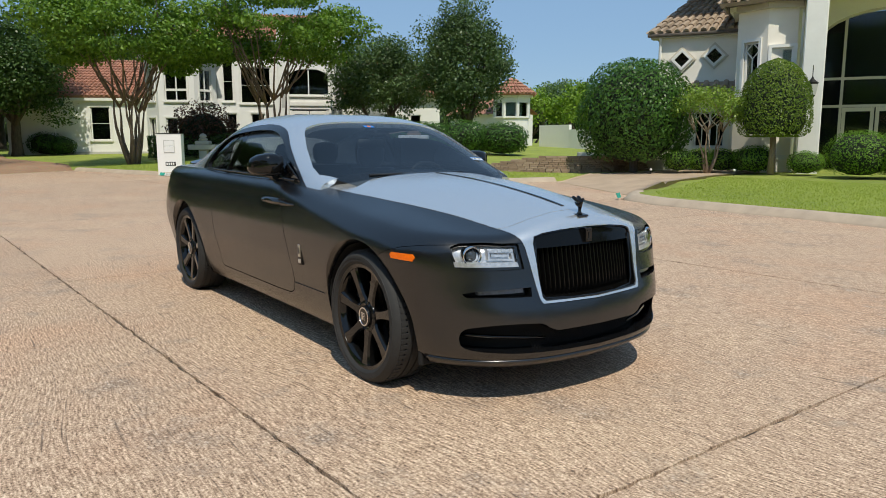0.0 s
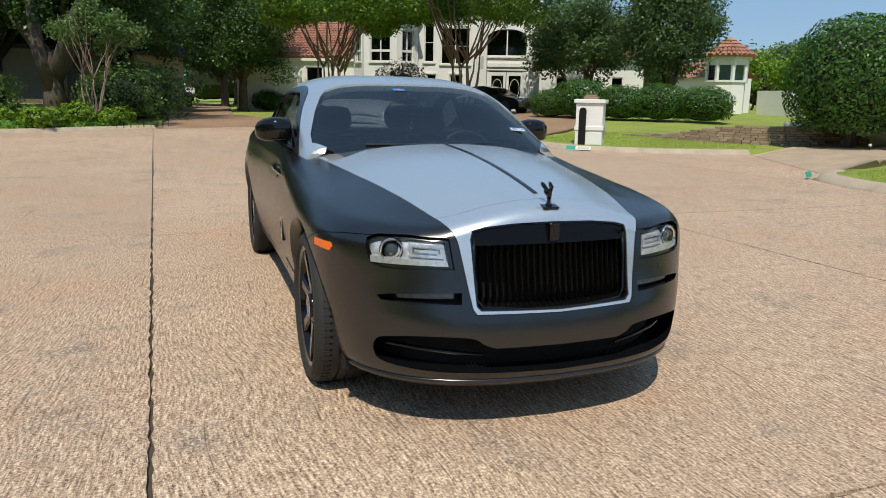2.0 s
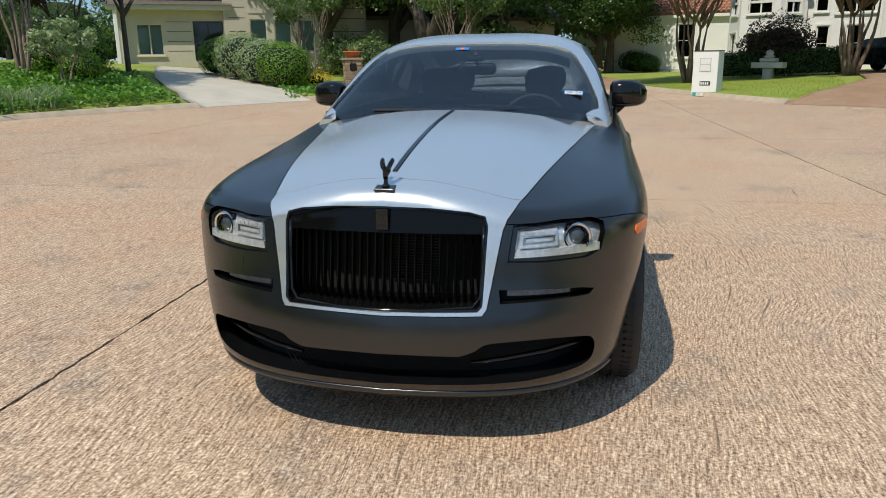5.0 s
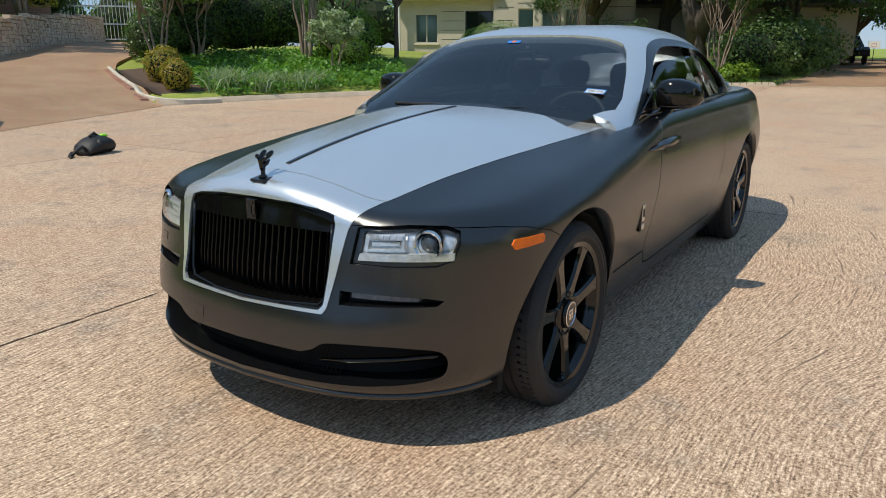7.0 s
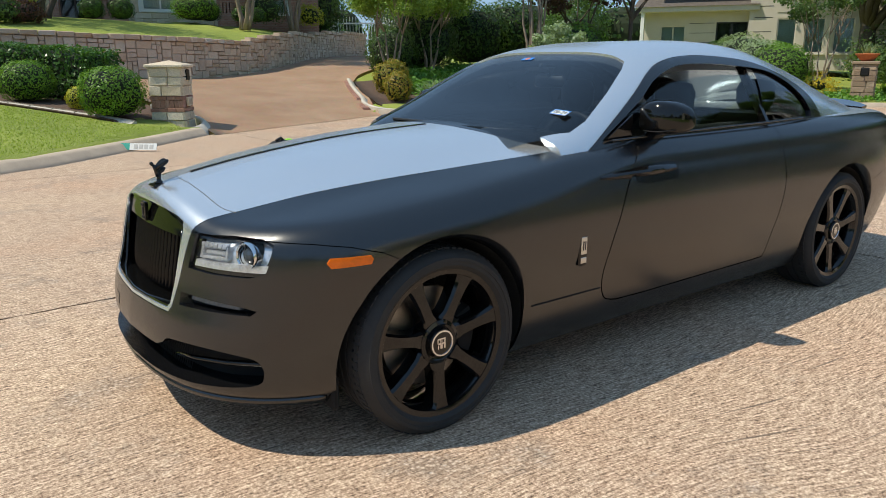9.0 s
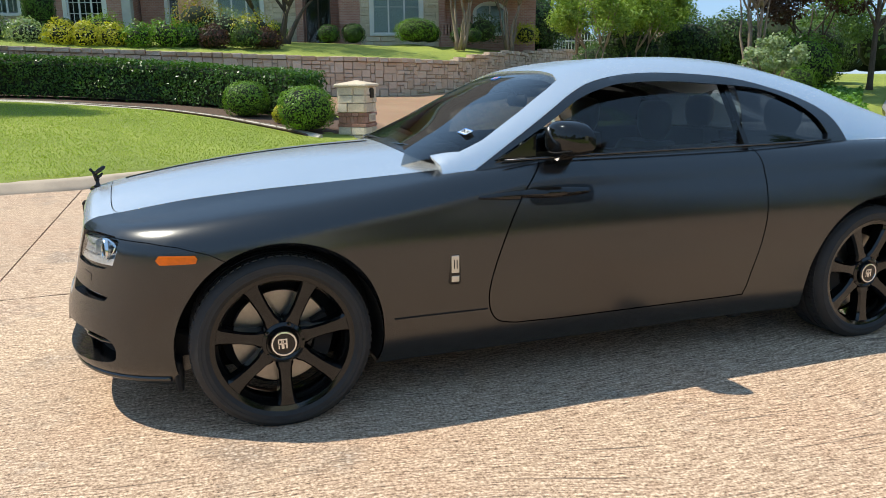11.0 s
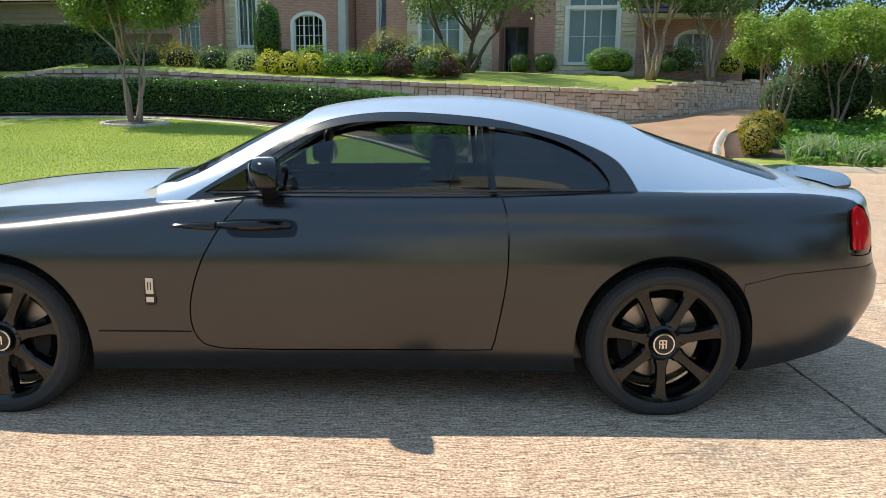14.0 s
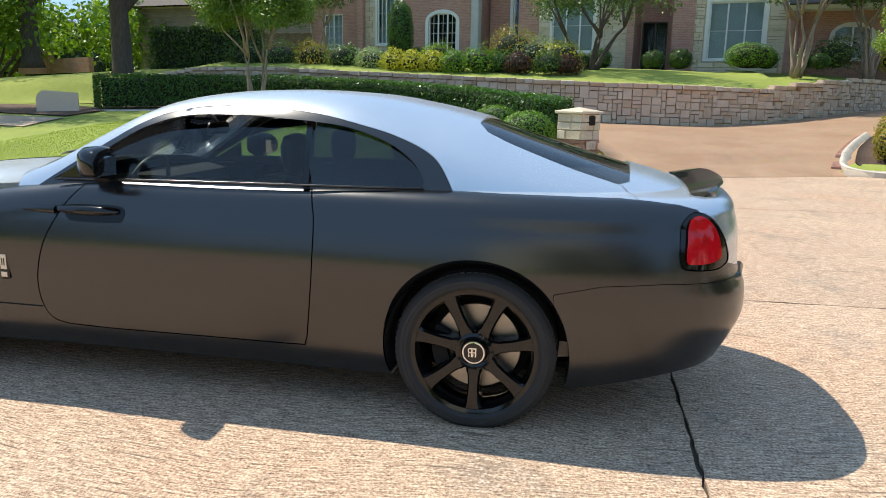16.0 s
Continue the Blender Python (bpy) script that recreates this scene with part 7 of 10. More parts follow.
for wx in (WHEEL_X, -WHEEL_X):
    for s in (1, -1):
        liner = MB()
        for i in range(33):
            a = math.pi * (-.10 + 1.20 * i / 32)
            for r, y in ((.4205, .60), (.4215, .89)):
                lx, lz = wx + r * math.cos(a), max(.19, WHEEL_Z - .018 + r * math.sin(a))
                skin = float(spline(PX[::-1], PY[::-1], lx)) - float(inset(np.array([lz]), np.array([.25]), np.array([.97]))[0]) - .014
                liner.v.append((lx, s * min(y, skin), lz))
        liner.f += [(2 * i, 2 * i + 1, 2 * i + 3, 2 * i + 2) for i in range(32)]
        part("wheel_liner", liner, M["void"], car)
        # added flat plate that paints the well's shade over the cavity wall
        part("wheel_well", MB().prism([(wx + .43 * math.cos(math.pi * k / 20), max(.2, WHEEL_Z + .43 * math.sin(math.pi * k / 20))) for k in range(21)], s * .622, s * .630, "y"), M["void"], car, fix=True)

# --- wheels ---
def build_wheel(x, s):
    """One wheel; s = +1 on the car's left. Local y points outwards."""
    m = pose(x, 0, WHEEL_Z) if s > 0 else pose(x, 0, WHEEL_Z, 0, 0, 180)
    w = new("wheel")
    w.parent = car
    w.matrix_basis = m
    tagged(w, "seven-spoke gloss black wheel with low-profile tyre")
    R = WHEEL_R
    half, yc = .128, .787
    prof = [(.286, -half + .012), (.296, -half), (.318, -half - .006), (.345, -half + .004), (.360, -half + .020), (R, -half + .045)]
    for g in (-.066, -.024, .024, .066):
        prof += [(R, g - .006), (R - .009, g - .005), (R - .009, g + .005), (R, g + .006)]
    prof += [(R, half - .045), (.360, half - .020), (.345, half - .004), (.336, half + .003), (.335, half + .0055), (.322, half + .0065), (.321, half + .004), (.306, half + .004), (.296, half - .004), (.288, half - .012)]
    part("tyre", MB().lathe(prof, 72, (0, yc, 0), "y", cap=False), M["rubber"], w, smooth=30)
    lugs = MB()
    for i in range(72):
        a = 2 * math.pi * i / 72
        for e, y0 in ((1, half - .052), (-1, -half + .052)):
            q = Matrix.Translation((0, yc, 0)) @ Matrix.Rotation(a, 4, "Y")
            lugs.box(R - .010, R + .0015, y0 - .022, y0 + .022, -.010, .010, q)
    ob = part("tread", lugs, M["rubber"], w)
    ob["kind"] = "stuff"
    rim = [(.280, -.11), (.288, -.118), (.290, -.10), (.266, -.07), (.252, .02), (.256, .085), (.266, .100), (.270, .112), (.286, .117), (.294, .119), (.296, .110), (.286, -.06)]
    part("rim", MB().lathe(rim, 72, (0, yc, 0), "y", cap=False), M["gloss_black"], w, smooth=40)
    # seven spokes, slightly dished
    for i in range(7):
        a = 2 * math.pi * i / 7 + math.pi / 2 * 3
        q = Matrix.Translation((0, yc, 0)) @ Matrix.Rotation(-a, 4, "Y")
        sp = MB()
        rows = []
        for r, wd, yo in ((.055, .036, .082), (.095, .036, .088), (.115, .028, .090), (.17, .026, .095), (.22, .030, .099), (.255, .036, .103), (.268, .044, .104)):
            rows.append([(r, yo - .055, -wd * 1.15), (r, yo - .006, -wd), (r, yo + .006, -wd * .72), (r, yo + .006, wd * .72), (r, yo - .006, wd), (r, yo - .055, wd * 1.15)])
        for row in rows:
            sp.v += [tuple(q @ Vector(p)) for p in row]
        for k in range(len(rows) - 1):
            for j in range(5):
                sp.f.append((k * 6 + j, k * 6 + j + 1, k * 6 + 7 + j, k * 6 + 6 + j))
        part("spoke", sp, M["gloss_black"], w, fix=True, smooth=25)
    part("hub", MB().lathe([(.092, .02), (.092, .082), (.086, .094), (.072, .100), (.066, .096)], 40, (0, yc, 0), "y"), M["gloss_black"], w, smooth=35)
    cap = part("hub_cap", MB().lathe([(.058, .090), (.058, .104), (.054, .110), (.0, .112)], 40, (0, yc, 0), "y", cap=False), M["gloss_black"], w, smooth=35)
    ring = part("cap_ring", MB().lathe([(.050, .108), (.051, .1125), (.045, .1135), (.043, .109)], 40, (0, yc, 0), "y", cap=False), M["chrome"], w, smooth=40)
    # plain bars stand for the monogram
    badge = MB()
    for dx in (-.013, .005):
        badge.box(dx, dx + .006, yc + .110, yc + .1135, -.020, .022).box(dx + .006, dx + .018, yc + .110, yc + .1135, .016, .022)
        badge.box(dx + .006, dx + .018, yc + .110, yc + .1135, -.002, .004).box(dx + .015, dx + .020, yc + .110, yc + .1135, .002, .018).box(dx + .013, dx + .018, yc + .110, yc + .1135, -.020, -.004)
    part("cap_badge", badge, M["chrome"], cap)
    for i in range(5):
        a = 2 * math.pi * (i + .5) / 5
        part("lug_nut", MB().lathe([(.010, .085), (.010, .098), (.0, .100)], 6, (.078 * math.cos(a), yc, .078 * math.sin(a)), "y", cap=False), M["gloss_black"], w)
    part("brake_disc", MB().lathe([(.06, .0), (.06, .022), (.198, .022), (.200, .0), (.200, -.012), (.06, -.012)], 48, (0, yc - .02, 0), "y"), M["alu"], w, smooth=40)
    cal = []
    for k in range(9):
        a = math.radians(-28 + 7 * k) if x > 0 else math.radians(152 + 7 * k)
        cal.append(a)
    cm = MB()
    for a in cal:
        for r, y in ((.135, .055), (.205, .055), (.212, -.02), (.135, -.02)):
            cm.v.append((r * math.cos(a) * (-1 if s > 0 else 1), yc - .01 + y, r * math.sin(a)))
    for k in range(8):
        for j in range(4):
            cm.f.append((k * 4 + j, k * 4 + (j + 1) % 4, k * 4 + 4 + (j + 1) % 4, k * 4 + 4 + j))
    cm.f += [(0, 1, 2, 3), (32, 33, 34, 35)]
    part("brake_caliper", cm, M["void"], w, fix=True)
    part("wheel_back", MB().lathe([(.24, -.09), (.24, -.085)], 40, (0, yc, 0), "y"), M["void"], w)


for wx in (WHEEL_X, -WHEEL_X):
    for s in (1, -1):
        build_wheel(wx, s)

# --- grille ---
gr = new("grille")
gr.parent = car
head = keep(cut(hull(-.012), hull(-.05)), prism([(-.362, .772), (.362, .772), (.362, .80), (.352, .834), (.30, .848), (.18, .860), (0, .864), (-.18, .860), (-.30, .848), (-.352, .834), (-.362, .80)], 2.1, 2.8, "x"))
dress(head, "grille_header", M["header_black"], gr, "gloss black grille header")
dress(keep(hull(-.006), cut(prism(grown(GRILLE, .002), 2.0, 2.8, "x"), prism(grown(GRILLE, -.008), 1.9, 2.9, "x"))), "grille_liner", M["gloss_black"], gr)
N = 25
for i in range(N):
    y = -.335 + .67 * i / (N - 1)
    bow = .055 * (y / .36) ** 2
    sl = MB()
    pts = [(2.330 - bow, .775), (2.342 - bow, .70), (2.357 - bow, .62), (2.363 - bow, .56), (2.340 - bow, .530), (2.302 - bow, .522)]
    for px, pz in pts:
        sl.v += [(px, y - .0042, pz), (px + .004, y, pz), (px, y + .0042, pz), (px - .035, y, pz)]
    for k in range(len(pts) - 1):
        for j in range(4):
            sl.f.append((k * 4 + j, k * 4 + (j + 1) % 4, k * 4 + 4 + (j + 1) % 4, k * 4 + 4 + j))
    part("slat", sl, M["slat_black"], gr, fix=True, smooth=60)
lip = MB().tube([(2.310, -.345, .80), (2.325, -.347, .70), (2.348, -.342, .56), (2.364, -.315, .525), (2.402, -.15, .518), (2.412, 0, .517), (2.402, .15, .518), (2.364, .315, .525), (2.348, .342, .56), (2.325, .347, .70), (2.310, .345, .80)], .008, 8)
part("grille_rim", lip, M["gloss_black"], gr, smooth=True)
part("grille_back", MB().box(2.20, 2.215, -.365, .365, .48, .845), M["void"], gr)
rad = MB()
for k in range(17):
    rad.box(2.216, 2.222, .0, .18, .57 + k * .011, .574 + k * .011)
part("radiator_core", rad, M["fin"], gr)
part("grille_tray", MB().box(2.10, 2.36, -.34, .34, .49, .515), M["void"], gr)
logo = MB().cbox(2.336, 2.352, -.022, .022, .782, .856, .003)
pl = part("header_badge", logo, M["gloss_black"], gr)
part("badge_frame", MB().box(2.3525, 2.3545, -.016, .016, .790, .800).box(2.3525, 2.3545, -.016, .016, .838, .848).box(2.3525, 2.3545, -.006, .006, .804, .834), M["void"], pl)

# --- lamps ---
for s in (1, -1):
    hl = new("headlight")
    hl.parent = car
    tagged(hl, "clear-lensed headlight with a round projector")
    poly = [(s * y, z) for y, z in LAMP]
    bowl = keep(cut(hull(-.032), hull(-.042)), prism(grown(poly, .006), 1.8, 2.7, "x"))
    dress(bowl, "reflector", M["lamp_silver"], hl)
    rim_ = keep(cut(hull(-.014), hull(-.045)), cut(prism(grown(poly, .0185), 1.8, 2.7, "x"), prism(grown(poly, .003), 1.7, 2.8, "x")))
    dress(rim_, "bezel", M["satin_black"], hl, "satin black recess round the lamp")
    lens = keep(cut(hull(-.004), hull(-.008)), prism(grown(poly, .002), 1.8, 2.7, "x"))
    ob = dress(one_face(lens, "x", 1), "lens", M["clear"], hl)
    ob.visible_shadow = False
    # silver tray along the foot, and a shelf behind it
    dress(keep(cut(hull(-.010), hull(-.050)), prism([(s * y, z) for y, z in ((.45, .692), (.735, .698), (.735, .724), (.62, .719), (.455, .715))], 1.8, 2.7, "x")), "tray", M["lamp_silver"], hl, "satin silver tray")
    # the inner lamp box: bright frame round a dark slot with small reflectors
    boxo = [(s * y, z) for y, z in ((.466, .776), (.588, .783), (.594, .728), (.466, .722))]
    slot = [(s * y, z) for y, z in ((.478, .758), (.582, .763), (.584, .736), (.478, .731))]
    dress(keep(cut(hull(-.014), hull(-.050)), cut(prism(boxo, 1.8, 2.7, "x"), prism(slot, 1.7, 2.8, "x"))), "inner_lamp", M["lamp_silver"], hl)
    for k in range(6):
        ya = .468 + .0205 * k
        cell = [(s * y, z) for y, z in ((ya, .764), (ya + .016, .765), (ya + .016, .778), (ya, .777))]
        dress(keep(cut(hull(-.011), hull(-.03)), prism(cell, 1.8, 2.7, "x")), "led_cell", M["lamp_silver"], hl)
    cell = [(s * y, z) for y, z in ((.486, .752), (.574, .757), (.574, .744), (.486, .739))]
    dress(keep(cut(hull(-.020), hull(-.035)), prism(cell, 1.8, 2.7, "x")), "indicator_bar", M["lamp_silver"], hl)
    fx, fy, fnx, fny = plan_curve(150)
    fi = inset(np.full_like(fx, .742), fnx, fny)
    front = (fx > 1.8)
    order = np.argsort((fy - fny * fi)[front])
    sx_ = float(np.interp(.660, (fy - fny * fi)[front][order], (fx - fnx * fi)[front][order]))
    cx, cy, cz = sx_ - .030, s * .654, .748
    mt = Matrix.Translation((cx, cy, cz)) @ Matrix.Rotation(math.radians(s * 16), 4, "Z")
    ring = MB().lathe([(.050, -.04), (.051, .010), (.047, .016), (.041, .012), (.040, -.02)], 32, (0, 0, 0), "x", cap=False)
    ring.v = [tuple(mt @ Vector(p)) for p in ring.v]
    part("projector_ring", ring, M["chrome"], hl, smooth=40)
    inner_ = MB().lathe([(.040, .000), (.035, .010), (.033, .002), (.033, -.02)], 32, (0, 0, 0), "x", cap=False)
    inner_.v = [tuple(mt @ Vector(p)) for p in inner_.v]
    part("projector_collar", inner_, M["gloss_black"], hl, smooth=40)
    ball = MB().lathe([(.033, -.016), (.031, -.004), (.024, .005), (.013, .011), (.001, .0130)], 24, (0, 0, 0), "x", cap=False)
    ball.v = [tuple(mt @ Vector(p)) for p in ball.v]
    part("projector_lens", ball, M["lens_ball"], hl, smooth=True)
    # brow under the lamp, running-light slit, side marker, sensor cover
    drl = keep(cut(hull(-.030), hull(-.05)), prism([(s * y, z) for y, z in [(.43, .584), (.64, .577), (.64, .560), (.43, .564)]], 2.0, 2.7, "x"))
    dress(drl, "running_light", M["lamp_dim"], car, "dim running-light strip")
    back = keep(cut(hull(-.05), hull(-.07)), prism([(s * y, z) for y, z in grown(SLIT, .004)], 2.0, 2.7, "x"))
    dress(back, "slit_back", M["void"], car)
    mk = keep(cut(hull(.004), hull(-.01)), prism([(1.868, .722), (2.00, .717), (2.012, .735), (2.0, .752), (1.868, .752), (1.860, .74)], s * .6, s * 1.2, "y"))
    dress(mk, "side_marker", M["amber"], car, "amber side marker lamp")
    dot = MB().lathe([(.008, 0), (.006, .005), (0, .006)], 14, (1.885, s * .8935, .737), "y", cap=False)
    part("marker_stud", dot, M["chrome"], car)
    fl = [(s * y, z) for y, z in ((.545, .655), (.615, .648), (.615, .618), (.545, .624))]
    dress(keep(cut(hull(.0015), hull(-.01)), prism(fl, 2.0, 2.7, "x")), "sensor_cover", M["satin_black"], car)
    # tail lamp
    tl = new("tail_lamp")
    tl.parent = car
    tagged(tl, "red tail lamp in a gloss black frame")
    inner = curve([(-2.446, .970), (-2.442, .88), (-2.444, .808), (-2.475, .797), (-2.54, .797), (-2.590, .810), (-2.598, .835), (-2.588, .89), (-2.562, .945), (-2.525, .982), (-2.485, .996)], 4)
    dress(keep(cut(hull(-.004), hull(-.06)), prism(grown(TAIL, -.004), s * .45, s * 1.2, "y")), "lamp_frame", M["gloss_black"], tl)
    dress(keep(cut(hull(.006), hull(-.02)), prism(inner, s * .45, s * 1.2, "y")), "red_lens", M["red_lens"], tl)
# lower intake: near-black back with its shade painted in, mesh, bright edge strips
dress(keep(cut(hull(-.12), hull(-.14)), prism(grown(INTAKE, .01), 1.8, 2.7, "x")), "intake_back", M["void"], car)
for s in (1, -1):
    st = MB().tube([(2.360, s * .31, .325), (2.330, s * .42, .335), (2.262, s * .56, .346), (2.185, s * .665, .355), (2.13, s * .715, .360)], [.007, .010, .011, .011, .008], 7)
    part("intake_blade", st, M["gloss_black"], car, smooth=True)
mesh = MB()
for k in range(40):
    y = -.36 + .72 * k / 39
    for e in (-1, 1):
        x = 2.352 - .16 * y * y
        mesh.tube([(x, y, .268), (x, y + e * .06, .370)], .0014, 4, False)
ob = part("intake_mesh", mesh, M["void"], car)
ob["kind"] = "stuff"
lx, ly, lnx, lny = plan_curve(150)
li = inset(np.full_like(lx, .232), lnx, lny) + .004
lpts = [(a, b, .228) for a, b in zip(lx - lnx * li, ly - lny * li) if b < .80 and a > 1.9]
part("front_lip", MB().tube([(a, -b, z) for a, b, z in lpts[::-1]] + lpts[1:], .013, 8), M["satin_black"], car, smooth=True)
for y0 in (-.235,):
    dress(keep(cut(hull(.0012), hull(-.01)), prism([(y0 - .034, .505 - .06), (y0 + .034, .503 - .06), (y0 + .034, .458 - .06), (y0 - .034, .46 - .06)], 2.2, 2.7, "x")), "tow_cover", M["satin_black"], car)

# --- bonnet strip and mascot ---
st = MB()
for k in range(15):
    x = 2.155 - k * (2.155 - .985) / 14
    z = float(top_z(x, 0))
    st.v += [(x, -.011, z - .002), (x, -.008, z + .004), (x, .008, z + .004), (x, .011, z - .002)]
for k in range(14):
    st.f += [(k * 4 + j, k * 4 + j + 1, k * 4 + 5 + j, k * 4 + 4 + j) for j in range(3)]
st.f += [(0, 1, 2, 3), (56, 57, 58, 59)]
part("bonnet_strip", st, M["gloss_black"], car, "black centre strip", fix=True)
zb = float(top_z(2.280, 0)) - .004
base = MB()
mq = pose(2.280, 0, zb, 0, 9, 0)
base.cbox(-.033, .033, -.036, .036, -.006, .004, .003, mq)
part("mascot_plate", base, M["gloss_black"], car)
mas = MB()
mas.lathe([(.021, 0), (.019, .006), (.011, .012), (.0095, .026), (.013, .040)], 14, (2.280, 0, zb + .003))
mas.tube([(2.280, 0, zb + .036), (2.284, 0, zb + .056), (2.291, 0, zb + .074), (2.299, 0, zb + .086)], [.013, .014, .012, .007], 10)
mas.tube([(2.300, 0, zb + .084), (2.308, 0, zb + .095), (2.311, 0, zb + .102)], [.006, .010, .004], 9)
for s in (1, -1):
    mas.tube([(2.288, s * .007, zb + .070), (2.276, s * .016, zb + .082), (2.259, s * .022, zb + .094), (2.243, s * .025, zb + .104), (2.236, s * .024, zb + .108)], [.007, .010, .012, .010, .004], 9)
    mas.tube([(2.276, s * .006, zb + .052), (2.262, s * .011, zb + .062), (2.250, s * .014, zb + .074)], [.008, .009, .004], 8)
mas.v = [(2.280 + (x - 2.280) * .85, y * .72, zb + (z - zb) * .86) for x, y, z in mas.v]
part("mascot", mas, M["gloss_black"], car, "small black bonnet ornament", smooth=True)

# --- doors: handles, mirrors, emblems, sills ---
for s, door in ((1, door_obs[0]), (-1, door_obs[1])):
    def side(z, x, out=0.0):
        """y of the flank at that height and place."""
        i = float(inset(np.array([z]), np.array([0.0]), np.array([1.0]))[0])
        return s * (float(spline(PX[::-1], PY[::-1], x)) - i + out)
    cup = [(.475, .905), (.47, .922), (.44, .933), (.25, .936), (.175, .930), (.152, .905), (.16, .872), (.19, .856), (.40, .853), (.46, .868)]
    dress(keep(cut(hull(.0025), hull(-.01)), prism(curve(cup, 4), s * .6, s * 1.2, "y")), "handle_cup", M["slat_black"], door, "gloss black handle cup")
    h = MB()
    for k in range(11):
        x = .515 - k * .0335
        wd = .020 * math.sqrt(max(.06, 1 - ((k - 5) / 5.4) ** 2 * .7))
        y0 = side(.905, x, .004 + .018 * math.sin(math.pi * min(max((k + .6) / 11, .05), .95)))
        h.v += [(x, y0 - s * .016, .903 - wd), (x, y0, .904 - wd * .75), (x, y0 + s * .008, .906), (x, y0, .909 + wd * .75), (x, y0 - s * .016, .910 + wd)]
    for k in range(10):
        h.f += [(k * 5 + j, k * 5 + j + 1, k * 5 + 6 + j, k * 5 + 5 + j) for j in range(4)]
    h.f += [(0, 1, 2, 3, 4), (50, 51, 52, 53, 54)]
    part("handle", h, M["gloss_black"], door, "gloss black door handle", fix=True, smooth=50)
    g = MB()
    for k in range(8):
        x = .712 - k * .0272
        wd = .006 + .012 * (k / 7) ** .7
        y0 = side(.902, x, .002 + .016 * (k / 7) ** .7)
        g.v += [(x, y0 - s * .016, .900 - wd), (x, y0, .901 - wd * .75), (x, y0 + s * .006, .903), (x, y0, .905 + wd * .75), (x, y0 - s * .016, .906 + wd)]
    for k in range(7):
        g.f += [(k * 5 + j, k * 5 + j + 1, k * 5 + 6 + j, k * 5 + 5 + j) for j in range(4)]
    g.f += [(0, 1, 2, 3, 4), (35, 36, 37, 38, 39)]
    part("handle_blade", g, M["gloss_black"], car, "gloss black strip ahead of the handle", fix=True, smooth=50)
    # fender emblem: dark frame with two pale plates
    ys = side(.61, .828)
    e = part("fender_emblem", MB().cbox(.802, .853, min(ys - s * .01, ys + s * .005), max(ys - s * .01, ys + s * .005), .541, .679, .006, None), M["gloss_black"], car, "black framed fender emblem")
    yy = (ys + s * .004, ys + s * .008)
    part("emblem_plate", MB().cbox(.810, .845, min(yy), max(yy), .592, .668, .002), M["badge_steel"], e, "plain steel plate")
    part("emblem_plate", MB().cbox(.810, .845, min(yy), max(yy), .553, .579, .002), M["badge_steel"], e, "plain steel plate")
    em = MB()
    for dx in (.819, .831):
        em.box(dx, dx + .004, min(ys + s * .0075, ys + s * .010), max(ys + s * .0075, ys + s * .010), .612, .650)
    part("emblem_bars", em, M["ink"], e)
    # mirror: glossy shell on a short foot
    mr = new("wing_mirror")
    mr.parent = door
    mr.matrix_basis = pose(-.118, 0, .012)
    tagged(mr, "gloss black wing mirror")
    vs, fs = [], []
    K = 20
    secs = [(.80, .40, .05, .052, 1.122), (.812, .395, .082, .070, 1.124), (.86, .392, .098, .078, 1.127), (.91, .388, .096, .078, 1.127), (.960, .376, .084, .070, 1.124), (.995, .36, .058, .052, 1.120), (1.012, .345, .025, .026, 1.116)]
    for y, cx, hx_, hz, cz in secs:
        for k in range(K):
            a = 2 * math.pi * k / K
            c, q = math.cos(a), math.sin(a)
            ex = math.copysign(abs(c) ** .55, c) * hx_
            if ex < 0:
                ex *= .45
            vs.append((cx + ex, s * y, cz + math.copysign(abs(q) ** .55, q) * hz * (1 if q > 0 else .95)))
    for i in range(len(secs) - 1):
        for k in range(K):
            fs.append((i * K + k, i * K + (k + 1) % K, (i + 1) * K + (k + 1) % K, (i + 1) * K + k))
    fs += [tuple(range(K)), tuple(range((len(secs) - 1) * K, len(secs) * K))]
    part("mirror_shell", MB().add(vs, fs), M["gloss_black"], mr, fix=True, smooth=50)
    foot = MB()
    for y, z, r in ((.80, 1.00, .034), (.835, 1.030, .036), (.865, 1.065, .040), (.87, 1.09, .042)):
        foot.v += [(.40 + r * .95, s * (y + r * .8), z), (.40 - r, s * (y + r * .8), z), (.40 - r, s * (y - r * .8), z), (.40 + r * .95, s * (y - r * .8), z)]
    for i in range(3):
        for k in range(4):
            foot.f.append((i * 4 + k, i * 4 + (k + 1) % 4, (i + 1) * 4 + (k + 1) % 4, (i + 1) * 4 + k))
    foot.f += [(0, 1, 2, 3), (12, 13, 14, 15)]
    part("mirror_foot", foot, M["gloss_black"], mr, fix=True)
    part("mirror_seam", MB().tube([(.47, s * .835, 1.070), (.482, s * .88, 1.068), (.474, s * .93, 1.070), (.44, s * .975, 1.078), (.37, s * .995, 1.088)], .003, 6), M["void"], mr, smooth=True)
    gl = MB().cbox(.344, .350, min(s * .83, s * .965), max(s * .83, s * .965), 1.066, 1.158, .003)
    part("mirror_glass", gl, M["chrome"], mr)
    tri = MB().prism([(.60, 1.035), (.40, 1.03), (.40, 1.155), (.44, 1.13)], s * .800, s * .808, "y")
    part("mirror_sail", tri, M["gloss_black"], door, fix=True)
    # sill step and crease
    part("sill_seam", MB().tube([(1.09, side(.405, 1.09, .0005), .405), (.88, side(.405, .88, .0005), .404), (.66, side(.402, .66, .0005), .402)], .0035, 5), M["void"], car)
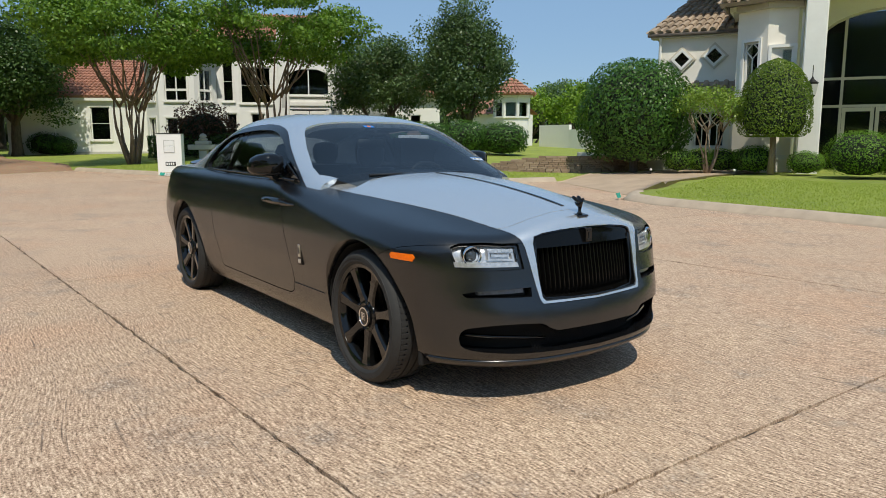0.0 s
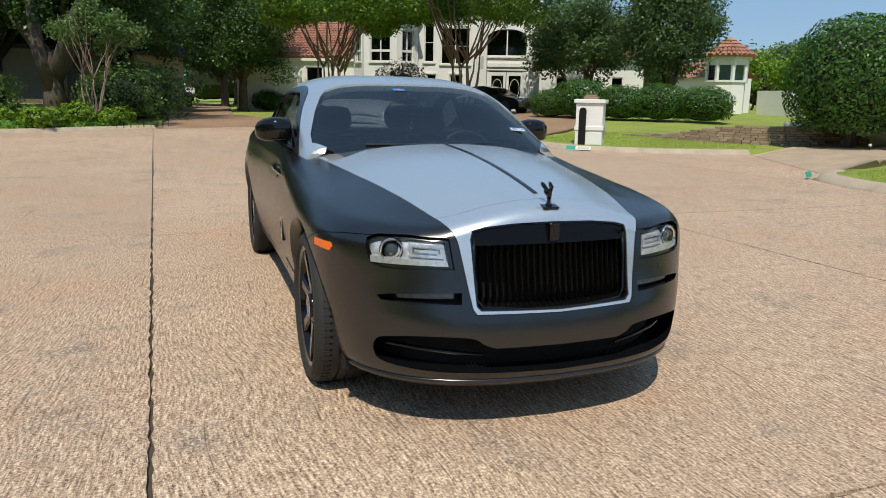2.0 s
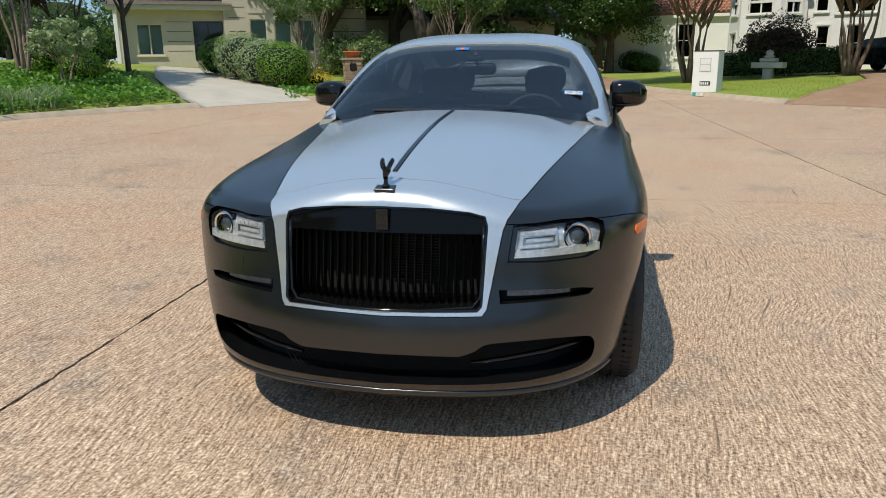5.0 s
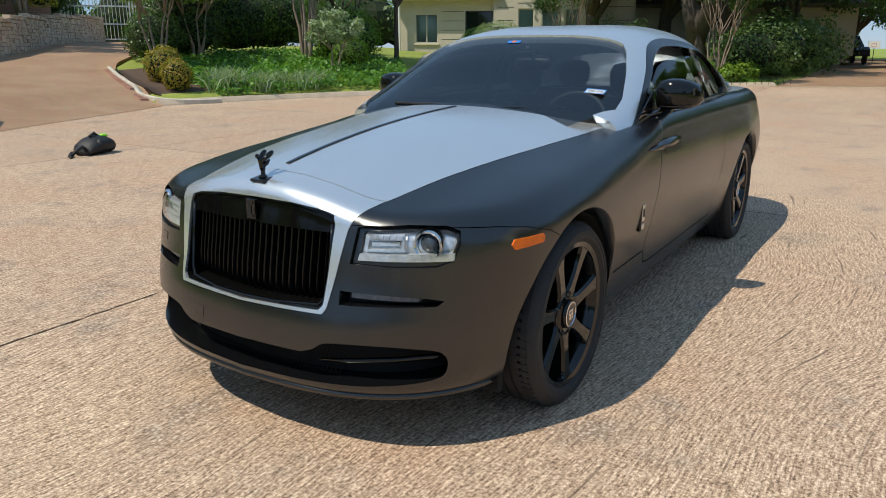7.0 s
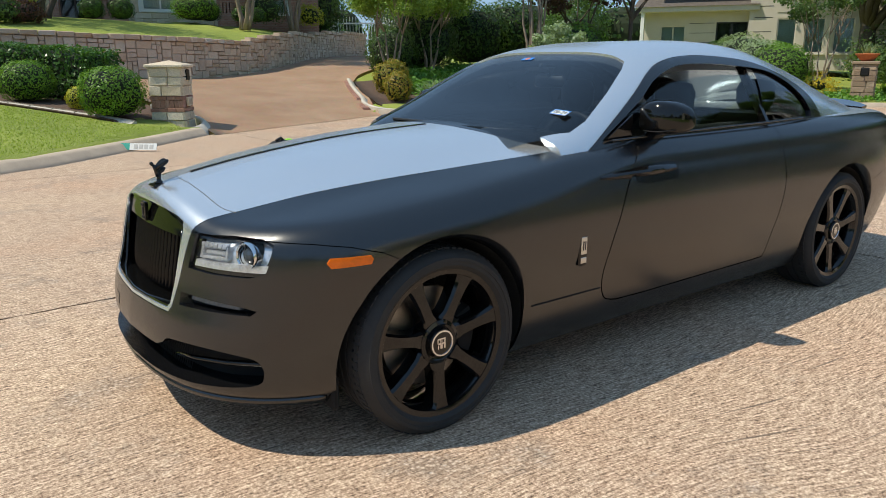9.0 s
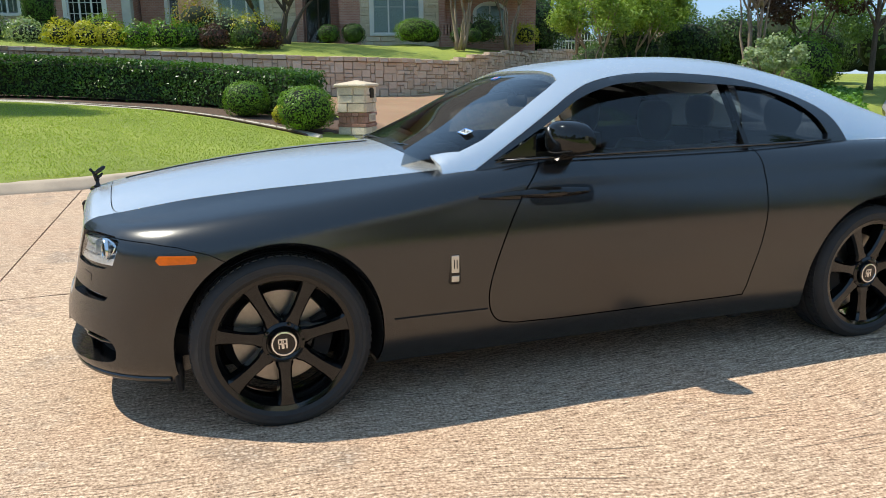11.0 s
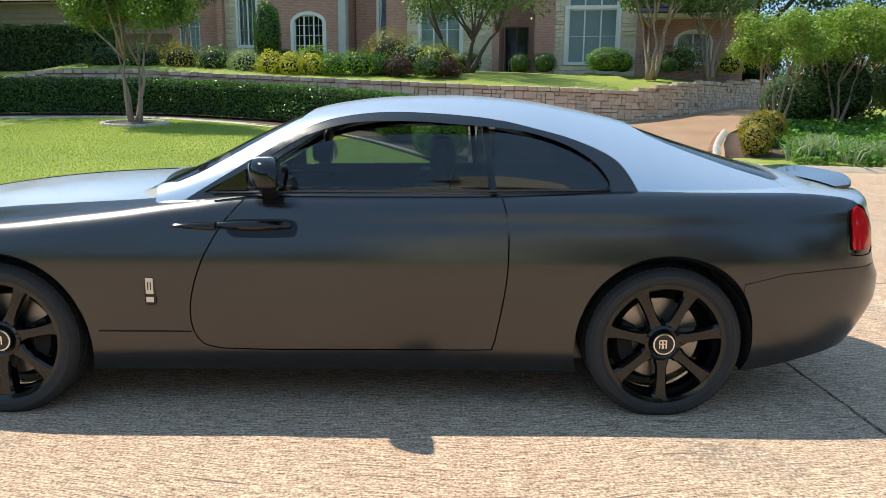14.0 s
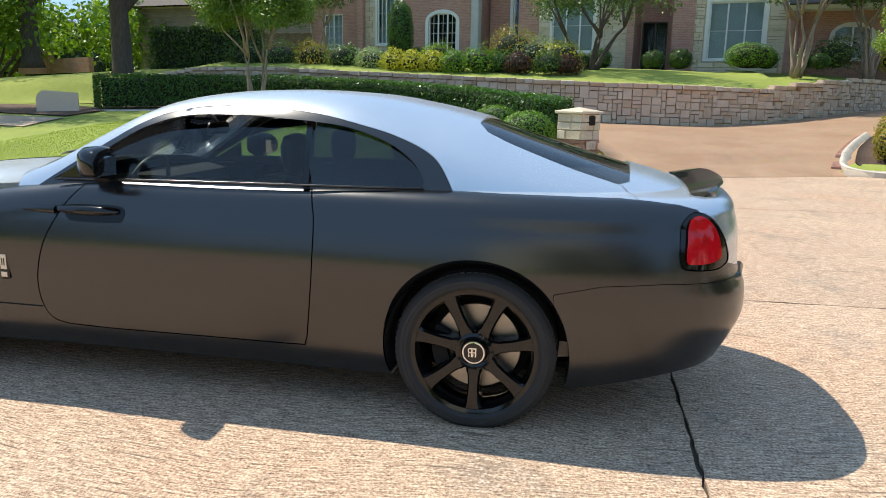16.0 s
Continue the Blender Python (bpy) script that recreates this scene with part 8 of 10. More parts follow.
    part("mud_flap", MB().cbox(1.955, 1.985, min(s * .66, s * .815), max(s * .66, s * .815), .17, .30, .008), M["void"], car)
    part("jack_point", MB().cbox(-.82, -.74, min(s * .74, s * .80), max(s * .74, s * .80), .165, .20, .008), M["void"], car)
    dress(keep(cut(hull(.004), hull(-.03)), prism([(-2.49, .236), (-2.60, .250), (-2.66, .300), (-2.69, .330), (-2.665, .330), (-2.62, .295), (-2.56, .268)], s * .45, s * 1.2, "y")), "exhaust_trim", M["chrome"], car, "bright exhaust trim")
    part("bumper_ledge", MB().tube([(-2.45, s * .80, .700), (-2.60, s * .69, .697), (-2.70, s * .52, .695), (-2.755, s * .25, .694)], [.014, .022, .024, .024], 8), M["satin_black"], car, smooth=True)

# --- rear spoiler ---
sp = MB()
ns = 21
for k in range(ns):
    y = -.56 + 1.12 * k / (ns - 1)
    e = 1 - (abs(y) / .58) ** 4
    x0 = -2.48 + .02 * (y / .6) ** 2
    xe = -2.605 - .045 * e + .10 * (abs(y) / .62) ** 3
    zt = float(top_z(x0, y)) + .008
    sp.v += [(x0, y, zt + .002), ((x0 + xe) / 2, y, zt + .004 + .016 * e), (xe, y, zt + .008 + .030 * e), (xe - .008, y, zt + .000 + .026 * e), (xe + .012, y, zt - .012 + .012 * e), ((x0 + xe) / 2, y, zt - .022)]
for k in range(ns - 1):
    for j in range(6):
        sp.f.append((k * 6 + j, k * 6 + (j + 1) % 6, k * 6 + 6 + (j + 1) % 6, k * 6 + 6 + j))
sp.f += [tuple(range(6)), tuple(range((ns - 1) * 6, ns * 6))]
part("spoiler", sp, M["carbon"], car, "dark glossy boot spoiler", fix=True, smooth=40)

# --- cabin fittings ---
def seat(x, y, wide, name="seat"):
    st_ = new(name)
    st_.parent = car
    part("cushion", MB().cbox(x - .25, x + .27, y - wide, y + wide, .45, .60, .05), M["leather"], st_, smooth=50)
    vs, fs = [], []
    prof = [(-.20, .52, 1.0), (-.27, .75, 1.0), (-.33, .98, .92), (-.36, 1.07, .70)]
    for dx, z, k in prof:
        for ox, oy in ((.07, -1), (.10, -.6), (.10, .6), (.07, 1), (-.05, 1), (-.07, .6), (-.07, -.6), (-.05, -1)):
            vs.append((x + dx + ox, y + oy * wide * k, z))
    for i in range(3):
        for j in range(8):
            fs.append((i * 8 + j, i * 8 + (j + 1) % 8, i * 8 + 8 + (j + 1) % 8, i * 8 + 8 + j))
    fs += [tuple(range(8)), tuple(range(24, 32))]
    part("backrest", MB().add(vs, fs), M["leather"], st_, fix=True, smooth=60)
    hr = MB().lathe([(.03, -.10), (.085, -.09), (.12, -.03), (.125, .05), (.10, .10), (.03, .115)], 16)
    hr.v = [(x - .39 + p[0] * .55, y + p[1] * 1.05, 1.165 + p[2]) for p in hr.v]
    part("headrest", hr, M["leather"], st_, smooth=True)
    return st_


for y in (.37, -.37):
    seat(-.12, y, .235)
    seat(-.98, y, .25, "rear_seat")
dash = MB()
for y in np.linspace(-.70, .70, 13):
    dash.v += [(.60, y, .55), (.42, y, .86), (.46, y, .985), (.60, y, 1.025 - .02 * y * y), (.80, y * .93, 1.015 - .02 * y * y)]
for k in range(12):
    dash.f += [(k * 5 + j, k * 5 + j + 1, k * 5 + 6 + j, k * 5 + 5 + j) for j in range(4)]
part("dashboard", dash, M["leather"], car, "black leather dashboard", fix=True, smooth=50)
sw = MB()
cs = [(.37 - .06 * math.sin(a) - .0, .37 + .185 * math.cos(a), .965 + .165 * math.sin(a)) for a in np.linspace(0, 2 * math.pi, 33)]
sw.tube(cs, .014, 8, False)
part("steering_wheel", sw, M["leather"], car, "black steering wheel", smooth=True)
part("steering_hub", MB().lathe([(.07, -.015), (.07, .015), (.02, .03)], 20, (.375, .37, .955), "x"), M["leather"], car, smooth=40)
for a in (0, math.pi, -math.pi / 2):
    part("steering_spoke", MB().tube([(.378, .37 + .05 * math.cos(a), .955 + .05 * math.sin(a)), (.37 - .06 * math.sin(a), .37 + .18 * math.cos(a), .965 + .16 * math.sin(a))], .012, 6), M["leather"], car)
part("interior_mirror", MB().cbox(.115, .145, -.12, .12, 1.245, 1.315, .02), M["leather"], car, smooth=50)
part("mirror_stalk", MB().tube([(.13, 0, 1.31), (.20, 0, 1.37)], .012, 6), M["leather"], car)
part("sensor_pod", MB().cbox(.17, .26, -.06, .05, 1.325, 1.355, .012, pose(0, 0, 0, 0, 0, 0)), M["void"], car)
part("parcel_shelf", MB().box(-1.95, -1.30, -.66, .66, .98, 1.0), M["leather"], car)
part("rear_bulkhead", MB().box(-1.46, -1.42, -.70, .70, .40, .99), M["void"], car)
for s in (1, -1):
    part("door_card", MB().cbox(-.78, .58, min(s * .70, s * .735), max(s * .70, s * .735), .42, 1.02, .01), M["leather"], car)
part("headliner", keep(cut(cabin(.046), cabin(.056, base=.80)), prism([(-1.45, -.52), (.08, -.50), (.08, .50), (-1.45, .52)], 1.2, 2.0, "z")), None, car)
car.children[-1].data.materials.clear()
car.children[-1].data.materials.append(M["leather"])

# --- stickers on the windscreen ---
def on_screen(x, y, lift=.002):
    """A point on the windscreen's outer face and its frame."""
    def z_at(px, py):
        H = float(roof_line(px)) - .012
        yb = float(spline([-2.62, -2.3, -1.8, -1.4, -0.6, 0.2, 0.6, 0.8, 0.95, 1.04], [.50, .67, .765, .80, .828, .832, .825, .80, .73, .60], px)) - .012
        p = float(spline([-2.62, -1.9, -1.3, -0.7, 0.5, 1.04], [2.4, 2.5, 2.9, 3.8, 3.9, 3.4], px))
        lo, hi = 0.0, 1.0
        for _ in range(40):
            up = (lo + hi) / 2
            r = (1 - up ** p) ** (1 / p) * yb * (1 - .10 * up)
            if r > abs(py):
                lo = up
            else:
                hi = up
        return .98 + (H - .98) * lo
    p = Vector((x, y, z_at(x, y)))
    dx = Vector((x + .01, y, z_at(x + .01, y))) - p
    dy = Vector((x, y + .01, z_at(x, y + .01))) - p
    n = dx.cross(dy).normalized()
    right = Vector((dy.x, dy.y, dy.z * .25)).normalized()
    up = n.cross(right).normalized()
    if up.z < 0:
        up, right = -up, -right
    n = right.cross(up)
    m = Matrix((right, up, n)).transposed().to_4x4()
    return Matrix.Translation(p + n * lift) @ m


m1 = on_screen(.655, .600, .006)
tag = part("inspection_sticker", MB().box(-.050, .050, -.022, .022, 0, .0015), M["sign_white"], car, "white dated windscreen sticker", at=m1)
part("sticker_border", MB().box(-.050, .050, .017, .022, .0016, .0022).box(-.050, .050, -.022, -.017, .0016, .0022).box(-.050, -.045, -.017, .017, .0016, .0022).box(.045, .050, -.017, .017, .0016, .0022), M["sticker_blue"], tag)
txt = bpy.data.curves.new("sticker_text", "FONT")
txt.body, txt.size, txt.align_x, txt.align_y, txt.extrude = "08-24", .034, "CENTER", "CENTER", .0004
tob = new("sticker_text", txt)
dg = bpy.context.evaluated_depsgraph_get()
bpy.context.view_layer.update()
tme = bpy.data.meshes.new_from_object(tob.evaluated_get(bpy.context.evaluated_depsgraph_get()))
bpy.data.objects.remove(tob)
tme.materials.clear()
tme.materials.append(M["ink"])
to = part("sticker_text", tme, None, tag, at=pose(0, 0, .0022))
m2 = on_screen(.225, -.075)
toll = part("toll_tag", MB().box(-.040, .040, -.018, .018, 0, .0015), M["sticker_blue"], car, "blue toll tag with an orange disc", at=m2)
part("tag_disc", MB().lathe([(.015, .0016), (.015, .0024)], 20), M["sticker_orange"], toll)

# ---- north: cream house ----
def diamond(parent, cx, cz, r, y):
    w = new("window")
    w.parent = parent
    def ring(a, b, y0, y1):
        mb = MB()
        o = [(cx, cz + a), (cx + a, cz), (cx, cz - a), (cx - a, cz)]
        i = [(cx, cz + b), (cx + b, cz), (cx, cz - b), (cx - b, cz)]
        for yy in (y0, y1):
            mb.v += [(p[0], yy, p[1]) for p in o] + [(p[0], yy, p[1]) for p in i]
        for k in range(4):
            q = (k + 1) % 4
            mb.f += [(k, q, 4 + q, 4 + k), (8 + k, 12 + k, 12 + q, 8 + q), (k, 8 + k, 8 + q, q), (4 + k, 4 + q, 12 + q, 12 + k)]
        return mb
    part("surround", ring(r * 1.5, r * 1.2, y - .05, y), M["trim_tan"], w, fix=True)
    part("frame", ring(r * 1.2, r * .82, y - .09, y), M["trim"], w, fix=True)
    part("pane", MB().prism([(cx, cz + r * .82), (cx + r * .82, cz), (cx, cz - r * .82), (cx - r * .82, cz)], y - .03, y - .025, "y"), M["pane"], w, fix=True)
    part("room", MB().prism([(cx, cz + r * .82), (cx + r * .82, cz), (cx, cz - r * .82), (cx - r * .82, cz)], y - .012, y - .006, "y"), M["unlit_black"], w, fix=True)


def lattice(parent, x0, x1, z0, z1, y):
    """Crossed glazing bars in the head of a tall window."""
    cx, k = (x0 + x1) / 2, (x1 - x0) / 2
    mb = MB()
    for a, b in (((x0, z1 - k), (cx, z1)), ((x1, z1 - k), (cx, z1)), ((x0, z1 - k), (cx, z1 - 2 * k)), ((x1, z1 - k), (cx, z1 - 2 * k)), ((cx, z1 - 2 * k), (cx, z0))):
        mb.tube([(a[0], y, a[1]), (b[0], y, b[1])], .022, 4)
    part("glazing_grid", mb, M["trim"], parent)


def build_cream_house():
    h = thing("cream_house", pose(-6.41, 18.37, .25, 0, 0, 27.4), "cream stucco house with a tan tile roof and an arched entry", "house")
    S, T = M["stucco_tan"], M["trim"]
    # left wing
    part("wall", wall_mesh(-4.75, -2.0, -.4, 4.45, [(-3.45, -2.45, .75, 1.95)], 2.6), S, h)
    part("side_wall", MB().box(-4.75, -4.45, 2.9, 9, -.4, 4.45), S, h)
    diamond(h, -3.95, 3.72, .30, 2.58)
    diamond(h, -2.90, 3.80, .30, 2.58)
    w = window(h, -3.45, -2.45, .75, 1.95, 2, 1, 2.6, T, surround=.14, behind="unlit_black")
    lattice(w, -3.42, -2.97, .78, 1.92, 2.66)
    lattice(w, -2.93, -2.48, .78, 1.92, 2.66)
    barrel_roof(h, (-3.6, 1.95, 2.45), (-2.0, 1.95, 2.45), (-2.0, 2.6, 2.95), (-3.6, 2.6, 2.95), M["tile_tan"], name="pent_roof")
    part("plinth", MB().cbox(-4.85, -2.0, 2.48, 2.62, -.4, .55, .02), S, h)
    part("eave", MB().box(-5.0, -1.9, 2.42, 2.9, 4.45, 4.58), M["trim_tan"], h)
    part("gutter", MB().tube([(-5.05, 2.38, 4.55), (-1.9, 2.38, 4.55)], .06, 8), M["shingle"], h)
    part("downpipe", MB().tube([(-4.68, 2.48, 4.5), (-4.68, 2.52, 4.2), (-4.68, 2.52, 0)], .045, 8), T, h)
    barrel_roof(h, (-5.1, 2.34, 4.6), (-1.7, 2.34, 4.6), (-1.7, 6.2, 6.9), (-3.4, 6.2, 6.9), M["tile_tan"])
    barrel_roof(h, (-5.1, 9.4, 4.6), (-5.1, 2.34, 4.6), (-3.4, 6.2, 6.9), (-3.4, 8.0, 6.9), M["tile_tan"])
    # octagonal bay
    P = [(-2.15, 2.6), (-2.05, .95), (-1.15, .35), (-.35, .55), (-.1, 1.6)]
    for (ax, ay), (bx, by) in zip(P, P[1:]):
        L = math.hypot(bx - ax, by - ay)
        seg = new("bay_wall")
        seg.parent = h
        seg.matrix_basis = pose(ax, ay, 0, 0, 0, math.degrees(math.atan2(by - ay, bx - ax)))
        holes = []
        if L > .9 and by < .9:
            holes = [(L / 2 - .26, L / 2 + .26, 2.35, 3.95)]
        part("wall", wall_mesh(0, L, -.4, 5.0, holes, 0, .2), S, seg)
        for a, b, c, d in holes:
            w = window(seg, a, b, c, d, 1, 1, 0, T, surround=.09, behind="unlit_black")
            lattice(w, a + .03, b - .03, c + .05, d - .03, .06)
        part("band", MB().box(-.02, L + .02, -.05, .0, .42, .55), T, seg)
        part("cornice", MB().box(-.06, L + .06, -.16, .0, 4.86, 5.02), M["trim_tan"], seg)
        part("bay_gutter", MB().tube([(-.1, -.30, 5.08), (L + .1, -.30, 5.08)], .06, 6), M["shingle"], seg)
    w = window(h, -1.02, -.42, 2.9, 3.72, 1, 1, .36, T, surround=.09, behind="unlit_black")
    barrel_roof(h, (-2.55, .35, 5.1), (-1.2, -.05, 5.1), (-1.0, 2.4, 6.4), (-1.8, 2.6, 6.4), M["tile_tan"])
    barrel_roof(h, (-1.2, -.05, 5.1), (.3, .2, 5.1), (.3, 2.6, 6.4), (-1.0, 2.4, 6.4), M["tile_tan"])
    barrel_roof(h, (-2.5, 3.0, 5.1), (-2.55, .35, 5.1), (-1.8, 2.6, 6.4), (-1.8, 3.4, 6.4), M["tile_tan"])
    part("roof_core", MB().box(-2.3, 0, .8, 5, 4.9, 5.15), S, h)
    part("downpipe", MB().tube([(-.22, .85, 5.0), (-.22, .55, 4.7), (-.22, .55, .1)], .045, 8), T, h)
    # tall entry: column, arch, glass wall
    part("wall", MB().box(-.3, .3, 1.5, 2.8, -.4, 6.5), S, h)
    part("column", MB().cbox(-.16, .42, -.2, .38, -.4, 7.5, .03), T, h)
    part("column", MB().cbox(4.4, 5.0, -.2, .38, -.4, 7.5, .03), T, h)
    part("porch_ceiling", MB().box(-.3, 5.2, -.3, 3.0, 5.6, 7.5), S, h)
    arch = [(-.0, 4.05)] + [(2.3 + 2.1 * math.cos(a), 4.05 + .95 * math.sin(a)) for a in np.linspace(math.pi, 0, 15)] + [(4.8, 4.05), (4.8, 5.7), (0, 5.7)]
    part("arch_wall", MB().prism(arch, 2.4, 2.7, "y"), S, h, fix=True)
    part("arch_side", MB().box(-.0, .22, 2.4, 2.7, -.3, 4.05), S, h)
    part("arch_side", MB().box(4.4, 4.8, 2.4, 2.7, -.3, 4.05), S, h)
    g = new("entry_glazing")
    g.parent = h
    fr = MB()
    for x in (.22, .95, 2.85, 3.65, 4.36):
        fr.box(x - .04, x + .04, 2.48, 2.6, 0, 4.9 if .5 < x < 4 else 4.1)
    for z in (0.0, 2.05, 2.9):
        fr.box(.22, 4.36, 2.49, 2.59, z - .04, z + .04)
    fr.tube([(2.3 + 2.08 * math.cos(a), 2.5, 4.05 + .93 * math.sin(a)) for a in np.linspace(math.pi, 0, 15)], .06, 6)
    part("frame", fr, M["trim_tan"], g)
    for a, b, c, d in ((.26, .91, .05, 2.0), (.99, 2.81, 2.1, 2.86), (.99, 2.81, 2.95, 4.9), (.26, .91, 2.1, 4.3), (2.9, 4.3, .05, 4.6)):
        part("pane", MB().box(a, b, 2.535, 2.54, c, d), M["pane"], g)
    for x0 in (1.0, 1.92):
        d = new("entry_door")
        d.parent = h
        part("door_frame", MB().box(x0, x0 + .1, 2.46, 2.54, 0, 2.0).box(x0 + .78, x0 + .88, 2.46, 2.54, 0, 2.0).box(x0 + .1, x0 + .78, 2.46, 2.54, 0, .2).box(x0 + .1, x0 + .78, 2.46, 2.54, 1.88, 2.0), M["trim_tan"], d)
        part("pane", MB().box(x0 + .1, x0 + .78, 2.5, 2.505, .2, 1.88), M["pane"], d)
        part("handle", MB().tube([(x0 + (.83 if x0 < 1.5 else .05), 2.42, .9), (x0 + (.83 if x0 < 1.5 else .05), 2.42, 1.1)], .02, 6), M["iron"], d)
    # near-black board painted as the unlit depth behind the entry glass
    part("hall", MB().box(.2, 4.4, 3.4, 3.45, 0, 5.0), M["unlit_black"], h)
    part("porch_floor", MB().box(-.3, 5.2, -.6, 3.4, -.3, 0.0), M["drive_pale"], h)
    # lantern on the column
    lan = new("lantern")
    lan.parent = h
    part("lantern_frame", MB().lathe([(.01, .46), (.03, .40), (.05, .36), (.17, .26), (.15, .23), (.10, -.10), (.05, -.16), (.02, -.24)], 8, (.13, -.42, 2.35)), M["iron"], lan)
    part("lantern_glass", MB().lathe([(.155, .22), (.105, -.08)], 8, (.13, -.42, 2.35)), M["trim_grey"], lan)
    part("bracket", MB().tube([(.13, -.2, 2.05), (.13, -.36, 2.1), (.13, -.42, 2.2)], .018, 6).tube([(.13, -.42, 2.8), (.13, -.42, 3.1)], .012, 6), M["iron"], lan)
    part("roof", MB().add([(-4, 2.5, 6.9), (8, 2.5, 7.6), (8, 12, 7.6), (-4, 12, 6.9), (2, 7, 10)], [(0, 1, 4), (1, 2, 4), (2, 3, 4), (3, 0, 4)]), M["tile_tan"], h)
    part("back_wall", MB().box(-4.75, 9, 9, 9.3, -.4, 5.0), S, h)
    part("wall", MB().box(4.8, 9, 1.5, 1.8, -.4, 6.5), S, h)
    return h


build_cream_house()
low = thing("garden_wall", pose(-10.9, 17.6, .1, 0, 0, 30), "low cream stucco garden wall behind the shrubs", "wall")
part("wall", MB().box(-2.8, 2.8, -.12, .12, -.2, .72), M["stucco_tan"], low)

# stacked stone bank on the corner lawn
bank = thing("stone_bank", Matrix.Identity(4), "curved bank of stacked brown stones with a pale coping", "wall")
bq, bn, bs = strip_along([(-16.0, 12.3), (-14.4, 13.2), (-12.8, 14.4), (-11.6, 15.8), (-11.2, 17.6)], .1)
rb = random.Random(8)
for c in range(8):
    u = rb.uniform(-.2, 0)
    while u < bs[-1]:
        w = rb.uniform(.18, .34)
        m_ = min(max(u + w / 2, 0), bs[-1])
        x, y = np.interp(m_, bs, bq[:, 0]), np.interp(m_, bs, bq[:, 1])
        nx, ny = np.interp(m_, bs, bn[:, 0]), np.interp(m_, bs, bn[:, 1])
        if c * .07 < .02 + .52 * smoothstep(0.0, 4.2, m_):
            un = stone_unit(rb.randrange(60))
            mt = pose(x + nx * .03 * c, y + ny * .03 * c, gz(x - nx * .5, y - ny * .5) + .03 + c * .07, 0, 0, math.degrees(math.atan2(ny, nx)) + 90) @ Matrix.Diagonal((w - .015, .3, .064, 1))
            part("stone", MB().add([mt @ Vector(p) for p in un.v], un.f), M["redstone"], bank)
        u += w


# ---- west: white house with red tile roofs ----
def build_white_house():
    h = thing("white_house", pose(-35.4, 16.4, .5, 0, 0, 65.5), "white stucco house with red tile roofs and bay windows", "house")
    S, T = M["stucco"], M["trim"]
    part("wall", wall_mesh(-1.75, 1.95, -.4, 7.2, [(-1.15, 1.15, 0, 2.55), (-1.2, 1.2, 3.35, 4.9)], 0), S, h)
    part("lintel", MB().box(-1.4, 1.6, -.08, 0, 2.75, 2.95), T, h)
    for x0 in (-1.0, .02):
        d = new("entry_door")
        d.parent = h
        fr = MB().box(x0, x0 + .14, .05, .12, 0, 2.45).box(x0 + .84, x0 + .98, .05, .12, 0, 2.45).box(x0 + .14, x0 + .84, .05, .12, 0, .35).box(x0 + .14, x0 + .84, .05, .12, 2.25, 2.45)
        part("door_frame", fr, T, d)
        part("pane", MB().box(x0 + .14, x0 + .84, .08, .085, .35, 2.25), M["pane"], d)
        part("grille", MB().tube([(x0 + .49 + .28 * math.cos(a), .06, 1.5 + .55 * math.sin(a)) for a in np.linspace(0, 6.28, 20)], .016, 5).tube([(x0 + .49 + .2 * math.cos(a), .06, .8 + .3 * math.sin(a)) for a in np.linspace(0, 6.28, 16)], .016, 5), T, d)
        part("handle", MB().tube([(x0 + (.91 if x0 < -.5 else .07), .02, 1.0), (x0 + (.91 if x0 < -.5 else .07), .02, 1.25)], .02, 5), M["iron"], d)
    part("room", MB().box(-1.15, 1.15, .32, .36, 0, 2.5), M["unlit_black"], h)
    part("side_light", MB().box(-1.15, -1.0, .05, .12, 0, 2.5), T, h)
    part("side_light", MB().box(1.0, 1.15, .05, .12, 0, 2.5), T, h)
    window(h, -1.2, 1.2, 3.35, 4.9, 2, 1, 0, T, arch=.6, behind="unlit_black", wall=S)
    for x in (-1.75, 1.3):
        part("column", MB().cbox(x, x + .62, -.75, -.1, -.4, 7.3, .03), T, h)
        part("column_inset", MB().box(x + .18, x + .44, -.765, -.748, 2.6, 3.3), M["trim_grey"], h)
    part("porch_step", MB().cbox(-2.2, 2.4, -1.4, 0, -.3, 0.02, .03), M["drive_pale"], h)
    # right wing, in shade
    part("wall", wall_mesh(1.95, 8.2, -.4, 3.5, [(3.0, 3.6, .2, 2.3), (4.6, 5.2, .6, 2.3), (6.3, 7.0, .6, 2.3)], 1.6), S, h)
    for a, b, c in ((3.0, 3.6, .2), (4.6, 5.2, .6), (6.3, 7.0, .6)):
        window(h, a, b, c, 2.3, 1, 1, 1.6, T, behind="unlit_black")
    barrel_roof(h, (1.9, 1.1, 3.5), (8.6, 1.1, 3.5), (7.4, 5.5, 6.0), (1.9, 5.5, 6.0), M["tile_red"])
    # middle with tall windows
    part("wall", wall_mesh(-5.3, -1.75, -.4, 6.3, [(-4.8, -4.2, .5, 2.3), (-3.4, -2.6, .5, 2.3), (-4.95, -4.35, 3.0, 5.3), (-3.95, -2.2, 2.9, 5.0)], .7), S, h)
    for a, b, c, d, n in ((-4.8, -4.2, .5, 2.3, 1), (-3.4, -2.6, .5, 2.3, 1), (-4.95, -4.35, 3.0, 5.3, 1), (-3.95, -2.2, 2.9, 5.0, 2)):
        window(h, a, b, c, d, n, 2, .7, T, surround=.1, behind="unlit_black")
    # octagonal two-storey bay
    P = [(-9.3, .9), (-8.4, -.4), (-6.4, -.6), (-5.3, .5)]
